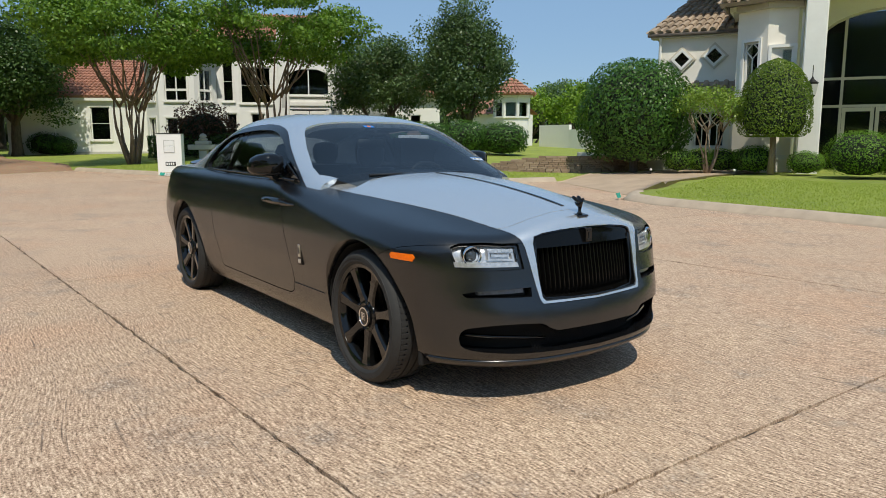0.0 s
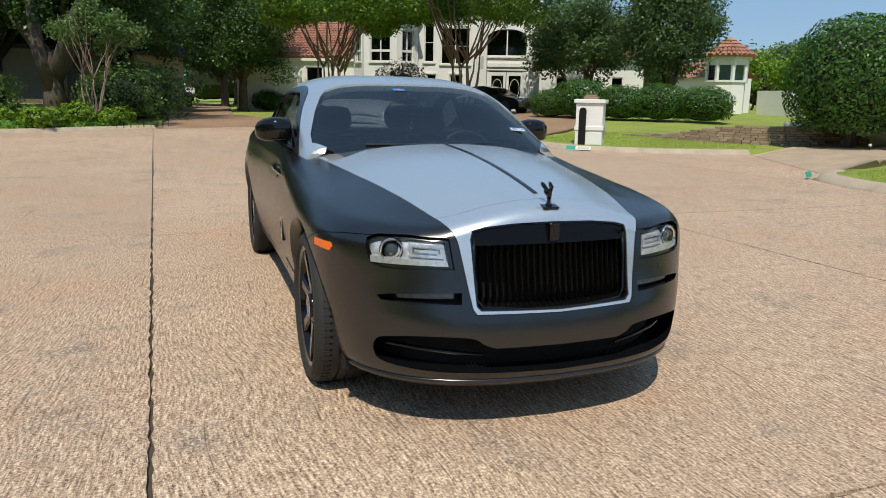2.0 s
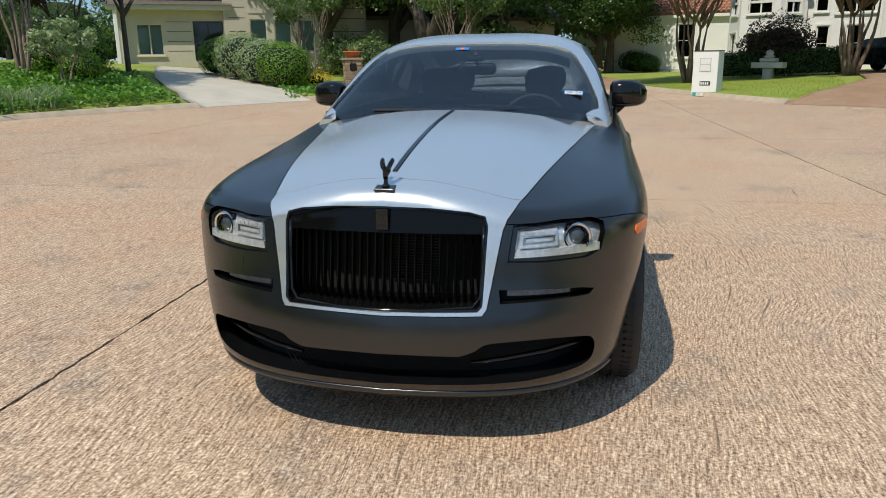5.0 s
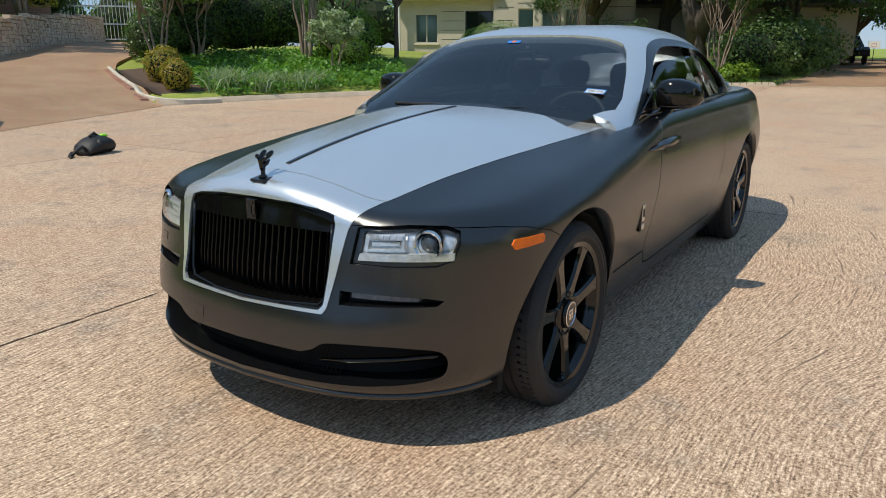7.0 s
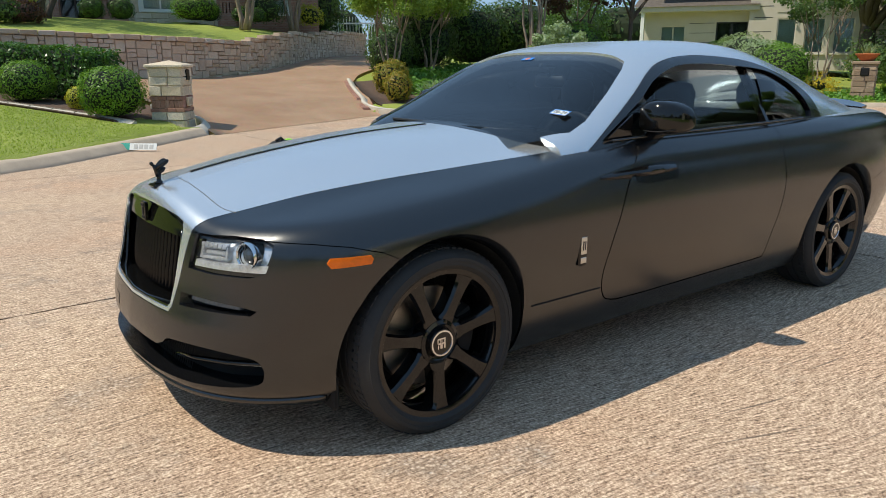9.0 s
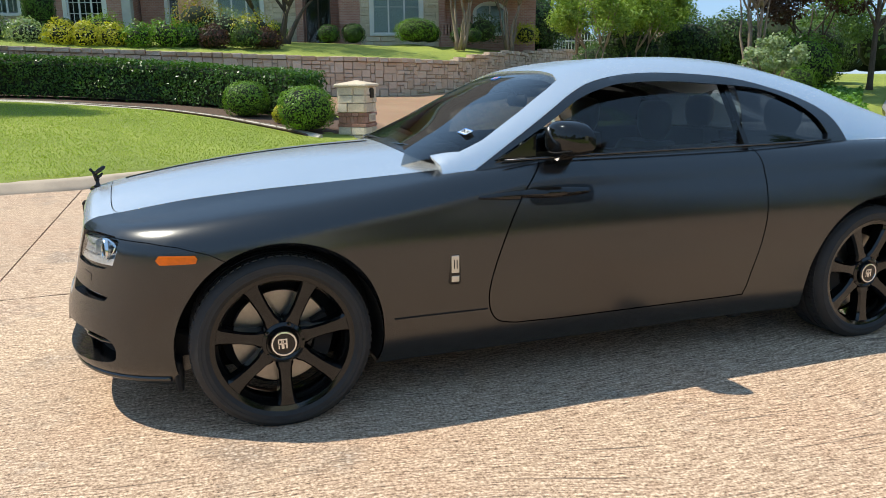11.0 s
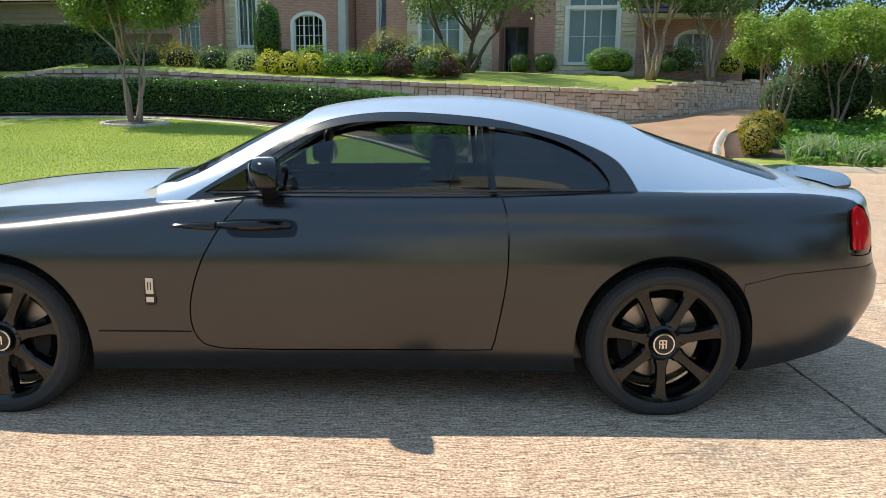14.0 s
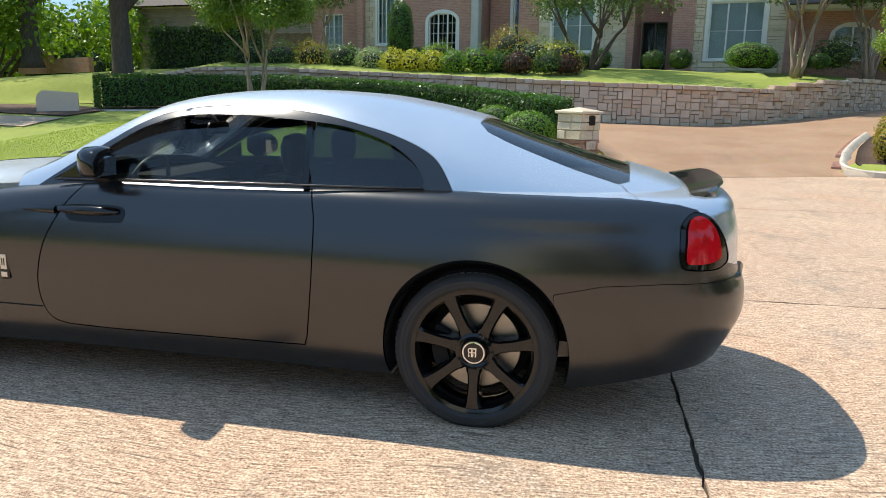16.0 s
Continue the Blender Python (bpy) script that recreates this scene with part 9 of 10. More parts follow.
    for (ax, ay), (bx, by) in zip(P, P[1:]):
        L = math.hypot(bx - ax, by - ay)
        seg = new("bay_wall")
        seg.parent = h
        seg.matrix_basis = pose(ax, ay, 0, 0, 0, math.degrees(math.atan2(by - ay, bx - ax)))
        hw = .62 if L > 1.8 else .42
        holes = [(L / 2 - hw, L / 2 + hw, .45, 2.0), (L / 2 - hw, L / 2 + hw, 2.95, 4.75)]
        part("wall", wall_mesh(0, L, -.4, 5.6, holes, 0, .22), S, seg)
        for a, b, c, d in holes:
            window(seg, a, b, c, d, 2, 1, 0, T, surround=.08, behind="unlit_black")
            if c > 2:
                part("transom", MB().box(a, b, .03, .12, c + .55, c + .68), T, seg)
        part("cornice", MB().box(-.1, L + .1, -.25, .05, 5.45, 5.65), T, seg)
    barrel_roof(h, (-9.6, -.9, 5.65), (-5.0, -.9, 5.65), (-6.4, 2.5, 7.4), (-8.2, 2.5, 7.4), M["tile_red"])
    barrel_roof(h, (-9.7, 3.5, 5.65), (-9.6, -.9, 5.65), (-8.2, 2.5, 7.4), (-8.2, 3.5, 7.4), M["tile_red"])
    part("bay_core", MB().box(-9.2, -5.2, .9, 5, -.4, 5.6), S, h)
    barrel_roof(h, (-5.4, .1, 6.3), (2.2, .1, 6.9), (1.5, 4.5, 8.6), (-5.4, 4.5, 8.6), M["tile_red"])
    # garage wing
    part("wall", wall_mesh(-17.6, -9.2, -.4, 3.1, [(-13.0, -11.9, .75, 2.75)], 3.4), S, h)
    window(h, -13.0, -11.9, .75, 2.75, 1, 2, 3.4, T, surround=.14, behind="unlit_black")
    part("wall", MB().box(-17.6, -15.0, 3.2, 3.4, -.4, 3.1), S, h)
    part("plinth", MB().box(-17.7, -9.2, 3.3, 3.4, -.4, .05), M["trim_grey"], h)
    part("fascia", MB().box(-17.9, -9.2, 3.15, 3.4, 3.1, 3.35), T, h)
    barrel_roof(h, (-18.0, 3.1, 3.35), (-9.0, 3.1, 3.35), (-9.0, 7.5, 5.9), (-15.0, 7.5, 5.9), M["tile_red"])
    part("side_wall", MB().box(-17.6, -17.3, 3.4, 12, -.4, 3.1), S, h)
    part("core", MB().box(-9.2, 2, 3.5, 12, -.4, 6.2), S, h)
    part("core", MB().box(2, 8.2, 3.5, 12, -.4, 3.4), S, h)


build_white_house()


def build_turret():
    t = thing("turret_house", pose(-32.2, 29.5, .6) @ Matrix.Scale(.9, 4), "white octagonal turret with a red tile roof", "house")
    S, T = M["stucco"], M["trim"]
    n = 8
    def ring(r, z):
        return [(r * math.cos(math.pi / 8 + 2 * math.pi * k / n), r * math.sin(math.pi / 8 + 2 * math.pi * k / n), z) for k in range(n)]
    def prismo(r, a, b):
        return MB().add(ring(r, a) + ring(r, b), [tuple(range(7, -1, -1)), tuple(range(8, 16))] + [(k, (k + 1) % n, n + (k + 1) % n, n + k) for k in range(n)])
    part("wall", prismo(1.30, -.4, 2.25), S, t)
    part("sill", prismo(1.42, 2.25, 2.38), T, t)
    part("blind", prismo(1.05, 2.38, 3.35), M["curtain"], t)
    for k in range(n):
        a = math.pi / 8 + 2 * math.pi * k / n
        part("post", MB().cbox(1.28 * math.cos(a) - .1, 1.28 * math.cos(a) + .1, 1.28 * math.sin(a) - .1, 1.28 * math.sin(a) + .1, 2.38, 3.4, .01), T, t)
        b = a + math.pi / 8
        w = .78
        m = Matrix.Translation((1.17 * math.cos(b), 1.17 * math.sin(b), 0)) @ Matrix.Rotation(b, 4, "Z")
        part("pane", MB().box(-.005, .005, -w / 2, w / 2, 2.38, 3.35, m), M["pane"], t)
    part("frieze", prismo(1.42, 3.35, 3.75), T, t)
    part("cornice", prismo(1.62, 3.75, 3.95), T, t)
    for k in range(n):
        a0, a1 = math.pi / 8 + 2 * math.pi * k / n, math.pi / 8 + 2 * math.pi * (k + 1) / n
        barrel_roof(t, (1.85 * math.cos(a0), 1.85 * math.sin(a0), 3.95), (1.85 * math.cos(a1), 1.85 * math.sin(a1), 3.95), (.05 * math.cos(a1), .05 * math.sin(a1), 5.1), (.05 * math.cos(a0), .05 * math.sin(a0), 5.1), M["tile_red"], .3, .09)
    part("wing", MB().box(-6.5, -1.0, -.8, 3, -.4, 2.6), S, t)
    part("wing_roof", MB().add([(-6.8, -1.1, 2.6), (-.8, -1.1, 2.6), (-.8, 1.2, 3.9), (-6.8, 1.2, 3.9), (-6.8, 3.4, 2.6), (-.8, 3.4, 2.6)], [(0, 1, 2, 3), (3, 2, 5, 4)]), M["tile_red"], t)


build_turret()
sw = thing("stepped_wall", pose(0, 0, 0), "long white stucco boundary wall with a stepped top", "wall")
steps = [(-30.9, 30.9, 2.15), (-27.6, 30.3, 1.85), (-25.4, 29.7, 1.6), (-22.2, 28.9, 1.4), (-16.5, 27.2, 1.4), (-9, 25, 1.4)]
for (ax, ay, az), (bx, by, bz) in zip(steps, steps[1:]):
    L = math.hypot(bx - ax, by - ay)
    m = pose(ax, ay, 0, 0, 0, math.degrees(math.atan2(by - ay, bx - ax)))
    part("panel", MB().box(0, L, -.1, .1, 0, az, m), M["stucco"], sw)


# ---- southwest: beige house ----
def build_beige_house():
    h = thing("beige_house", pose(-33.2, -19.6, 1.35, 0, 0, 118.5), "two-storey beige stucco house with grooved walls and dark shingles", "house")
    S, G = M["stucco_beige"], M["trim_tan"]
    part("wall", wall_mesh(-4.5, 1.1, -.4, 2.6, [(-3.6, -2.3, .3, 1.9), (-.75, .8, .0, 2.05)], 0), S, h)
    window(h, -3.6, -2.3, .3, 1.9, 2, 1, 0, G)
    window(h, -.75, .8, 0.0, 2.05, 2, 2, 0, M["ink"], behind="unlit_black", sill=False)
    for z in (.5, 1.0, 1.5, 2.0):
        part("groove", MB().box(-2.1, -.85, -.008, .002, z, z + .025), M["ink"], h)
    part("porch_fascia", MB().box(-4.9, 1.3, -.7, .1, 2.6, 2.85), G, h)
    part("porch_roof", MB().add([(-5, -.8, 2.85), (1.3, -.8, 2.85), (1.3, 1.6, 3.6), (-5, 1.6, 3.6)], [(0, 1, 2, 3)]), M["shingle"], h)
    part("upper_wall", MB().box(-4.5, 1.1, 1.5, 1.8, 2.6, 6.0), S, h)
    part("wall", wall_mesh(1.1, 8.6, -.4, 6.0, [(2.2, 3.1, .45, 2.15), (3.5, 4.4, .45, 2.15), (4.8, 5.7, .45, 2.15), (2.2, 3.1, 3.4, 4.8), (3.5, 4.4, 3.4, 4.8), (4.8, 5.7, 3.4, 4.8)], -.5), S, h)
    for a in (2.2, 3.5, 4.8):
        window(h, a, a + .9, .45, 2.15, 1, 1, -.5, G)
        window(h, a, a + .9, 3.4, 4.8, 1, 1, -.5, G)
        part("panel", MB().box(a - .05, a + .95, -.53, -.5, 2.45, 3.05), S, h)
    for z in (.25, .9, 1.5, 2.2, 2.75, 3.3, 3.9):
        part("groove", MB().box(1.12, 1.95, -.508, -.498, z, z + .03), M["ink"], h)
        part("groove", MB().box(6.0, 8.5, -.508, -.498, z, z + .03), M["ink"], h)
    part("side_wall", MB().box(.85, 1.12, -.5, 8, -.4, 6.0), S, h)
    part("roof", MB().add([(-5, -1.2, 6.0), (9.2, -1.2, 6.0), (7, 5, 8.4), (-3, 5, 8.4), (9.2, 10, 6.0), (-5, 10, 6.0)], [(0, 1, 2, 3), (1, 4, 2), (4, 5, 3, 2), (5, 0, 3)]), M["shingle"], h)
    part("wall", wall_mesh(8.6, 21, -.4, 2.3, [(13, 13.6, 1.3, 1.65), (16, 16.6, 1.3, 1.65)], .8), S, h)
    part("wing_roof", MB().add([(8.6, .2, 2.3), (21.4, .2, 2.3), (21.4, 4.6, 4.2), (8.6, 4.6, 4.2)], [(0, 1, 2, 3)]), M["shingle"], h)
    part("wing_fascia", MB().box(8.6, 21.4, .12, .3, 2.18, 2.38), M["shingle"], h)
    part("back", MB().box(-4.5, 21, 8, 8.3, -.4, 4), S, h)
    part("room", MB().box(12, 18, 1.2, 1.25, 1.2, 1.8), M["unlit_black"], h)
    part("column", MB().cbox(-4.6, -4.4, -.6, -.4, -.4, 2.6, .02), M["stucco"], h)


build_beige_house()

# ---- street furniture ----
def number_bars(parent, x, y, z, n, w, hgt, mat, m=None, axis="y"):
    mb = MB()
    for k in range(n):
        a = x + k * w * 1.45
        if axis == "y":
            mb.box(a, a + w, y - .004, y, z, z + hgt, m)
        else:
            mb.box(a, a + w, y, y + hgt, z, z + .004, m)
    return part("number_bars", mb, mat, parent)


mb1 = thing("mailbox_block", pose(-22.55, 4.75, gz(-22.55, 4.9) - .05, 0, 0, 66), "plain white square masonry mailbox", "mailbox")
part("body", MB().cbox(-.42, .42, -.35, .35, -.1, 1.40, .012), M["stucco"], mb1)
part("cap", MB().box(-.435, .435, -.365, .365, 1.40, 1.425), M["ink"], mb1)
part("door_frame", MB().box(-.19, .19, -.362, -.35, .72, 1.18), M["trim_grey"], mb1)
part("mailbox_door", MB().cbox(-.165, .165, -.372, -.36, .74, .95, .004), M["white_metal"], mb1)
part("mailbox_door", MB().cbox(-.165, .165, -.372, -.36, .97, 1.15, .004), M["white_metal"], mb1)
pp = part("number_plate", MB().cbox(-.15, .20, -.362, -.35, .26, .40, .004), M["ink"], mb1)
number_bars(pp, -.12, -.363, .285, 4, .05, .09, M["sign_white"])

mb2 = thing("mailbox_pier", pose(-13.75, 9.55, .08, 0, 0, 52), "white stucco mailbox pier with an iron panel", "mailbox")
part("body", MB().cbox(-.38, .38, -.30, .30, -.1, 1.22, .012), M["stucco"], mb2)
part("band", MB().cbox(-.41, .41, -.33, .33, .46, .58, .012), M["stucco"], mb2)
part("cap", MB().cbox(-.44, .44, -.36, .36, 1.22, 1.33, .015), M["stucco"], mb2)
arch2 = [(-.10, .02), (.10, .02), (.10, 1.0)] + [(.10 * math.cos(a), 1.0 + .10 * math.sin(a)) for a in np.linspace(.3, 2.84, 7)] + [(-.10, 1.0)]
part("iron_panel", MB().prism([(x - .18, z) for x, z in arch2], -.345, -.29, "y"), M["iron"], mb2, fix=True)
pl2 = part("number_plate", MB().cbox(.375, .415, -.14, .16, .44, .62, .004), M["trim_grey"], mb2)
mbn = MB()
for k in range(4):
    mbn.box(.416, .419, -.10 + k * .06, -.06 + k * .06, .47, .58)
part("number_bars", mbn, M["mortar"], pl2)
brk = thing("loose_brick", pose(-13.75, 9.55, 1.41, 0, 0, 50), "loose brown stone lying on the mailbox cap", "stone")
part("stone", MB().cbox(-.20, .20, -.10, .10, 0, .08, .01), M["redstone"], brk)
part("stone", MB().cbox(-.17, .15, -.08, .09, .082, .13, .01), M["redstone"], brk)

pot = thing("stone_pillar", pose(-22.9, -8.2, .02, 0, 0, 22), "square brown-grey stone mailbox pillar", "mailbox")
rp = random.Random(4)
part("core", MB().box(-.30, .30, -.30, .30, -.1, 1.3), M["mortar"], pot)
for c in range(7):
    z = .02 + c * .18
    for sd in range(4):
        m = pose(0, 0, 0, 0, 0, 90 * sd)
        k = rp.uniform(-.1, .1)
        for a, b in ((-.33, k), (k, .33)):
            un = stone_unit(rp.randrange(50))
            mt = m @ pose((a + b) / 2, -.30, z + .09) @ Matrix.Diagonal((b - a - .015, .09, .168, 1))
            part("stone", MB().add([mt @ Vector(p) for p in un.v], un.f), M["redstone"], pot)
part("cap", MB().cbox(-.40, .40, -.40, .40, 1.28, 1.38, .02), M["redstone"], pot)
part("mailbox_door", MB().cbox(-.13, .13, -.385, -.33, .90, 1.18, .03, pose(0, 0, 0, 0, 0, 90)), M["iron"], pot)
planter = thing("planter_bowl", pose(-22.9, -8.2, 1.40), "wide terracotta bowl planted with spiky green leaves", "planter")
part("bowl", MB().lathe([(.16, 0), (.20, .03), (.34, .20), (.37, .22), (.35, .24), (.30, .20)], 24), M["terracotta"], planter, smooth=40)
bl = MB()
rgn = random.Random(6)
for _ in range(46):
    a, l = rgn.uniform(0, 6.28), rgn.uniform(.3, .5)
    o, u = rgn.uniform(.1, .3), rgn.uniform(.25, .45)
    c, s_ = math.cos(a), math.sin(a)
    bl.add([(c * .1 - s_ * .02, s_ * .1 + c * .02, .2), (c * .1 + s_ * .02, s_ * .1 - c * .02, .2), (c * (.1 + o), s_ * (.1 + o), .2 + u)], [(0, 1, 2)])
part("leaf_blades", bl, M["leaf_silver"], planter)["kind"] = "stuff"

def kerb_sign(x, y, ang, name="kerb_number"):
    """A painted address patch on the kerb face, its characters as plain bars."""
    k = thing(name, pose(x, y, 0, 0, 0, ang), "painted white and green address patch on the kerb", "sign")
    tilt = pose(0, 0, 0, -24, 0, 0)
    part("white_patch", MB().box(-.02, .42, -.004, .004, .03, .14, tilt), M["sign_white"], k)
    part("green_patch", MB().box(-.30, -.02, -.004, .004, .03, .14, tilt), M["teal"], k)
    mbk = MB()
    for j in range(4):
        mbk.box(.05 + j * .085, .11 + j * .085, -.008, -.0045, .05, .12, tilt)
    part("number_bars", mbk, M["trim_grey"], k)


kerb_sign(.05, -9.20, 138)
kerb_sign(-21.9, 4.30, 20)
kerb_sign(-13.15, 8.78, 40)
kerb_sign(-20.4, -8.0, -28)
tm = thing("survey_mark", pose(-5.6, 9.5, 0, 0, 0, 118), "patch of teal paint on the kerb end", "marking")
part("patch", MB().box(-.14, .14, -.012, .004, .04, .15, pose(0, 0, 0, -22, 0, 0)), M["teal"], tm)
for x, y in ((-9.5, 15.4), (-7.2, 16.2)):
    gl_ = thing("garden_light", pose(x, y, gz(x, y)), "small white path light on a stake", "lamp")
    part("stake", MB().tube([(0, 0, -.05), (0, 0, .14)], .012, 6), M["iron"], gl_)
    part("head", MB().lathe([(.03, .13), (.045, .16), (.02, .20)], 10), M["white_metal"], gl_)

# low wire fence by the far kerb
wf = thing("wire_fence", pose(-25.2, -3.2, gz(-25.4, -4.2), 0, 0, 133), "low rusty hooped wire border fence", "fence")
for k in range(9):
    x = -1.2 + k * .3
    part("hoop", MB().tube([(x, 0, -.05), (x, 0, .18), (x + .12, 0, .24), (x + .24, 0, .18), (x + .24, 0, -.05)], .008, 5), M["iron"], wf)

# garden fountain on the far lawn
ft = thing("stone_fountain", pose(-30.6, 8.5, gz(-30.6, 8.5), 0, 0, 60) @ Matrix.Scale(.9, 4), "grey stone lantern-shaped garden fountain", "fountain")
part("foot", MB().cbox(-.22, .22, -.22, .22, -.05, .5, .03), M["trim_grey"], ft)
part("slab", MB().cbox(-.75, .75, -.35, .35, .5, .78, .03), M["trim_grey"], ft)
part("step", MB().cbox(-.4, .4, -.25, .25, .78, .98, .05), M["trim_grey"], ft)
part("finial", MB().lathe([(.2, .98), (.26, 1.06), (.16, 1.14), (.2, 1.24), (.12, 1.34), (.02, 1.38)], 16), M["trim_grey"], ft, smooth=40)

# basketball hoop by the far garage
bh = thing("basketball_hoop", pose(-56.5, -1.2, .3, 0, 0, 85) @ Matrix.Scale(.42, 4), "white basketball backboard with a red hoop", "hoop")
part("pole", MB().tube([(0, .5, 0), (0, .5, 2.4), (0, .1, 3.1)], .06, 8), M["iron"], bh)
part("backboard", MB().box(-.9, .9, 0, .05, 2.6, 3.7), M["white_metal"], bh)
part("target", MB().box(-.35, .35, -.006, 0, 2.85, 2.9).box(-.35, .35, -.006, 0, 3.3, 3.35).box(-.35, -.3, -.006, 0, 2.9, 3.3).box(.3, .35, -.006, 0, 2.9, 3.3), M["terracotta"], bh)
part("rim", MB().tube([(.23 * math.cos(a), -.32 + .23 * math.sin(a), 2.78) for a in np.linspace(0, 6.28, 20)], .02, 5), M["terracotta"], bh)

# backpack on the concrete
bp = thing("backpack", pose(-1.62, -7.3, 0, 0, 0, 20), "black backpack lying on its side with lime trim", "bag")
M["nylon"] = simple("black_nylon", (0.012, 0.012, 0.013), 0.6, vary=0.3, scale=40, bump=0.3)
M["lime"] = simple("lime_fabric", (0.25, 0.65, 0.03), 0.6)
body = MB()
for k, (x, w, hh) in enumerate(((-.27, .10, .08), (-.22, .17, .20), (-.08, .19, .25), (.08, .19, .23), (.20, .17, .17), (.26, .10, .06))):
    for j in range(12):
        a = 2 * math.pi * j / 12
        body.v.append((x, math.cos(a) * w, max(0.0, hh * .48 + math.sin(a) * hh * .52)))
for k in range(5):
    for j in range(12):
        body.f.append((k * 12 + j, k * 12 + (j + 1) % 12, k * 12 + 12 + (j + 1) % 12, k * 12 + 12 + j))
body.f += [tuple(range(12)), tuple(range(60, 72))]
part("body", body, M["nylon"], bp, fix=True, smooth=60)
part("pocket", MB().cbox(-.16, .12, .05, .20, .05, .20, .04), M["nylon"], bp, smooth=50)
part("lime_trim", MB().cbox(-.17, -.06, .02, .10, .205, .252, .015), M["lime"], bp)
part("top_handle", MB().tube([(-.06, .0, .24), (0, .02, .275), (.10, .02, .24)], .018, 6), M["nylon"], bp, smooth=True)
part("strap", MB().tube([(.24, .05, .08), (.33, .08, .13), (.42, .06, .10), (.46, .02, .04), (.40, -.06, .02)], .024, 6), M["nylon"], bp, smooth=True)
part("strap", MB().tube([(.24, -.06, .03), (.34, -.10, .05), (.45, -.04, .02), (.52, .05, .015)], .018, 6), M["nylon"], bp, smooth=True)


# ---- far parked vehicles ----
def far_car(name, m, label, prof, cab, wheels, width, paint, cat="car"):
    """A far car from a side profile: body, cabin glass, wheels, lamps."""
    c = thing(name, m, label, cat)
    def loft(side_pts, w0, w1):
        mb = MB()
        n = len(side_pts)
        lo = min(z for _, z in side_pts)
        hi = max(z for _, z in side_pts)
        for s_, k in ((-1, 1.0), (1, 1.0)):
            for x, z in side_pts:
                t = (z - lo) / (hi - lo)
                mb.v.append((x, s_ * (w0 + (w1 - w0) * t), z))
        mb.f += [tuple(range(n)), tuple(range(2 * n - 1, n - 1, -1))] + [(i, n + i, n + (i + 1) % n, (i + 1) % n) for i in range(n)]
        return mb
    part("body", loft(prof, width, width * .93), paint, c, fix=True)
    part("cabin", loft(cab, width * .92, width * .68), M["gloss_black"], c, fix=True)
    for x in wheels:
        for s_ in (1, -1):
            w = new("wheel")
            w.parent = c
            part("tyre", MB().lathe([(.2, -.1), (.33, -.1), (.345, -.07), (.345, .07), (.33, .1), (.2, .1)], 24, (x, s_ * (width - .1), .345), "y"), M["rubber"], w, smooth=40)
            part("rim", MB().lathe([(.21, s_ * .08), (.05, s_ * .105)], 12, (x, s_ * (width - .1), .345), "y"), M["alu"], w)
    return c


M["navy"] = satin_paint("dark_blue_paint", (.006, .007, .012), .12, 0.2, 0, 1.0)



SED = [(-2.2, .35), (-2.25, .75), (-2.1, .98), (-1.2, 1.02), (.9, .98), (1.9, .85), (2.2, .68), (2.25, .40), (1.85, .28), (-1.9, .28)]
SEDC = [(-1.75, 1.0), (-1.0, 1.38), (-.1, 1.44), (.45, 1.34), (1.15, .97)]
sedan = far_car("sedan", pose(-31.6, 13.9, gz(-31.5, 13.6) + .03, 0, 0, 35), "black sedan parked before the white house", SED, SEDC, (1.4, -1.35), .92, M["navy"])
for s_ in (1, -1):
    part("headlight", MB().cbox(1.98, 2.2, min(s_ * .55, s_ * .82), max(s_ * .55, s_ * .82), .66, .74, .02), M["trim_grey"], sedan)
TRK = [(-2.8, .55), (-2.85, 1.05), (-1.2, 1.10), (1.3, 1.12), (2.5, 1.08), (2.75, .9), (2.75, .5), (-2.7, .45)]
TRKC = [(-1.1, 1.1), (-.95, 1.75), (.5, 1.78), (1.25, 1.12)]
truck = far_car("pickup_truck", pose(-51.5, -2.6, gz(-51, -2) + .03, 0, 0, 15), "dark pickup truck parked by a far garage", TRK, TRKC, (1.8, -1.75), .98, M["navy"], "truck")
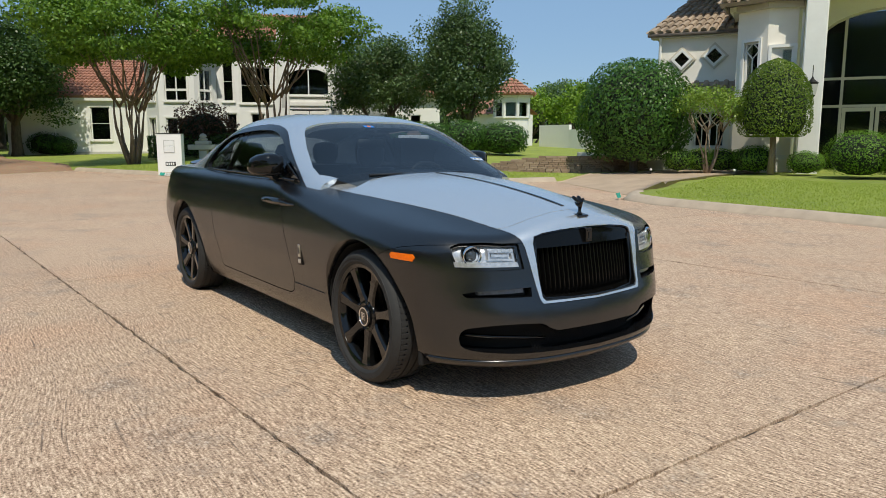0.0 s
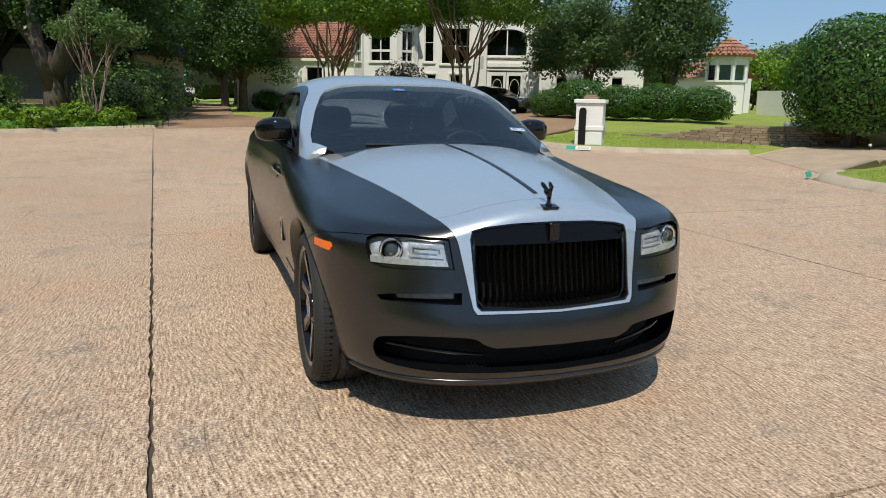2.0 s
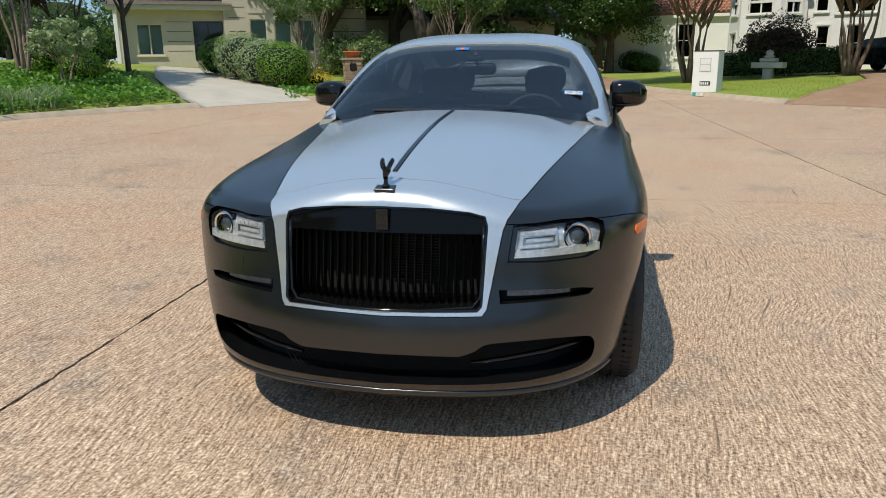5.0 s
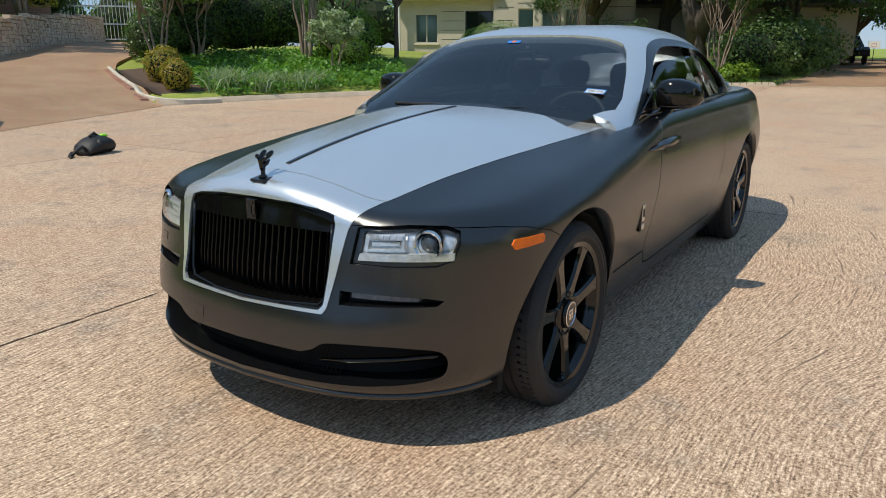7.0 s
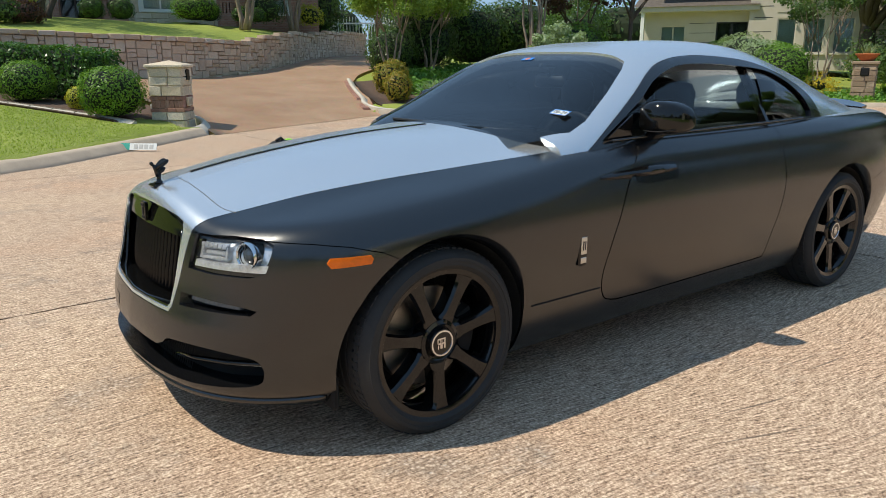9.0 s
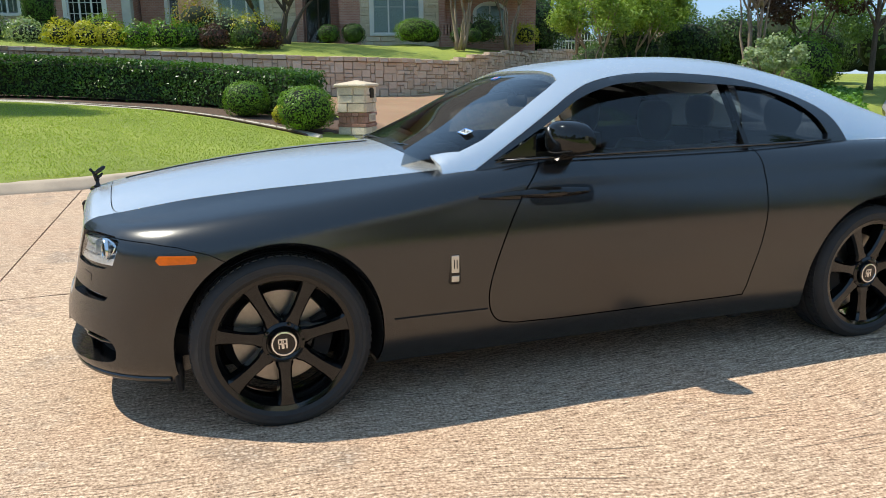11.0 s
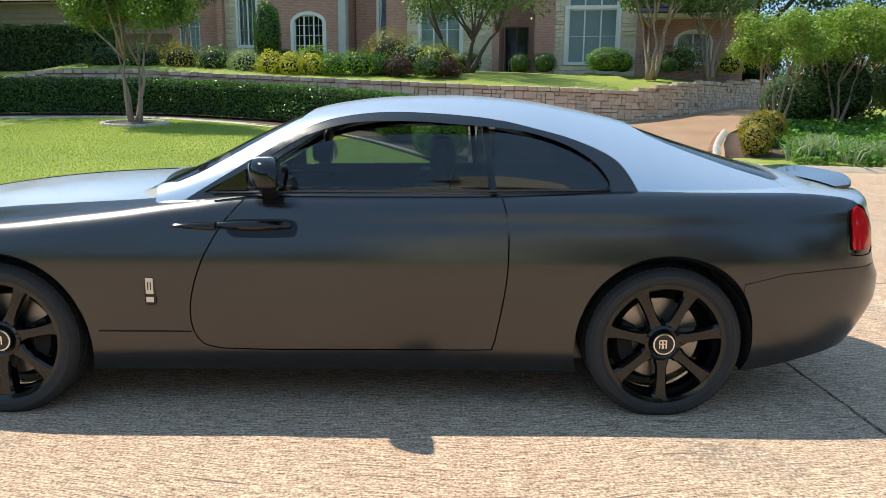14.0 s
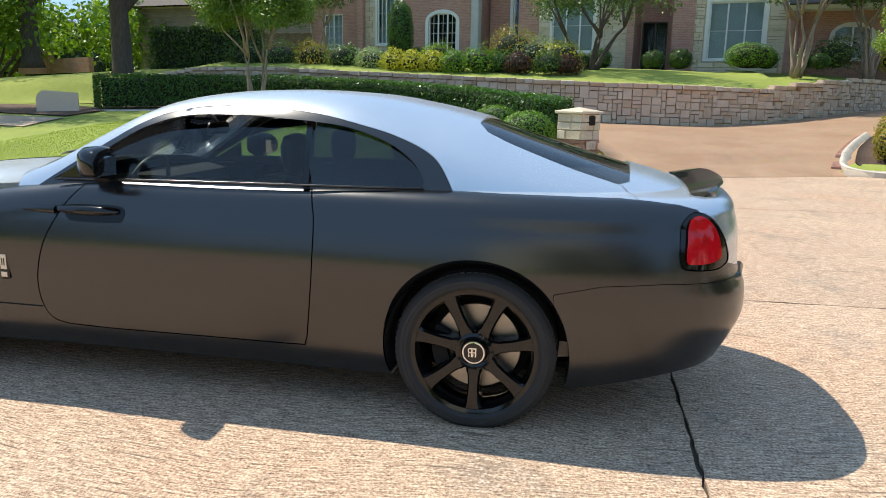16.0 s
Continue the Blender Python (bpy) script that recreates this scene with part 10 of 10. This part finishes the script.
# far boundary by the wooded drive
fx = thing("far_shed", pose(-60, -5.5, .3, 0, 0, 80), "pale boarded shed beyond the drive", "shed")
part("wall", MB().box(-2, 2, -.1, .1, 0, 1.9), M["stucco"], fx)
part("fence", MB().box(-9, -2, -.08, .08, 0, 1.8), M["wood_fence"], fx)

# ---- southeast garden edge: side path, board fence, neighbour's roof, low brick wall ----
pth = drape("side_path", [(12.5, -12.5), (17, -13.2), (24, -13)], [(13.0, -14.6), (17, -15.4), (24, -15.2)], M["drive_tan"], "tan concrete path crossing the lawn", "path", .03)
drape("mulch_side", [(13.4, -15.2), (17, -16.0), (25, -15.8)], [(14.0, -18.6), (17.5, -19.4), (25, -19.4)], M["mulch"], "dark mulch bed under the side trees", "mulch", .04)
gw = thing("low_wall", pose(14.9, -16.7, gz(14.9, -16.7), 0, 0, 215), "low pale rendered garden wall with a rounded end", "wall")
part("wall", MB().prism([(-.55, -.1), (.65, -.1), (.65, .62), (-.35, .68), (-.5, .55), (-.55, .4)], -.15, .15, "y"), M["wallstone"], gw, fix=True)
bf = thing("board_fence", pose(15.5, -31.0, 3.0, 0, 0, 172), "weathered brown board fence beside the brick house", "fence")
for k in range(40):
    part("board", MB().box(-4 + k * .2, -4 + k * .2 + .185, -.012, .012, 0, 1.6 + .02 * (k % 3)), M["wood_fence"], bf)
nb = thing("neighbour_house", pose(20.0, -37, 3.2, 0, 0, 172), "neighbour's house with weathered brown horizontal siding", "house")
part("wall", MB().box(-6, 6, 0, 6, -.4, 3.6), M["stucco_beige"], nb)
for k in range(14):
    part("siding_board", MB().box(-6, 6, -.04, .0, k * .25, k * .25 + .23), M["siding"], nb)
part("roof", MB().add([(-6.5, -.6, 3.6), (6.5, -.6, 3.6), (5, 3, 5.6), (-5, 3, 5.6), (6.5, 6.5, 3.6), (-6.5, 6.5, 3.6)], [(0, 1, 2, 3), (1, 4, 2), (4, 5, 3, 2), (5, 0, 3)]), M["shingle"], nb)
bwall = thing("brick_wall", pose(34, -40, 2.9, 0, 0, 150), "low red brick wall across a far lawn", "wall")
part("wall", MB().box(-6, 6, -.15, .15, 0, .9), M["brick"], bwall)
part("pier", MB().box(-1.0, -.3, -.25, .25, 0, 1.5), M["brick"], bwall)
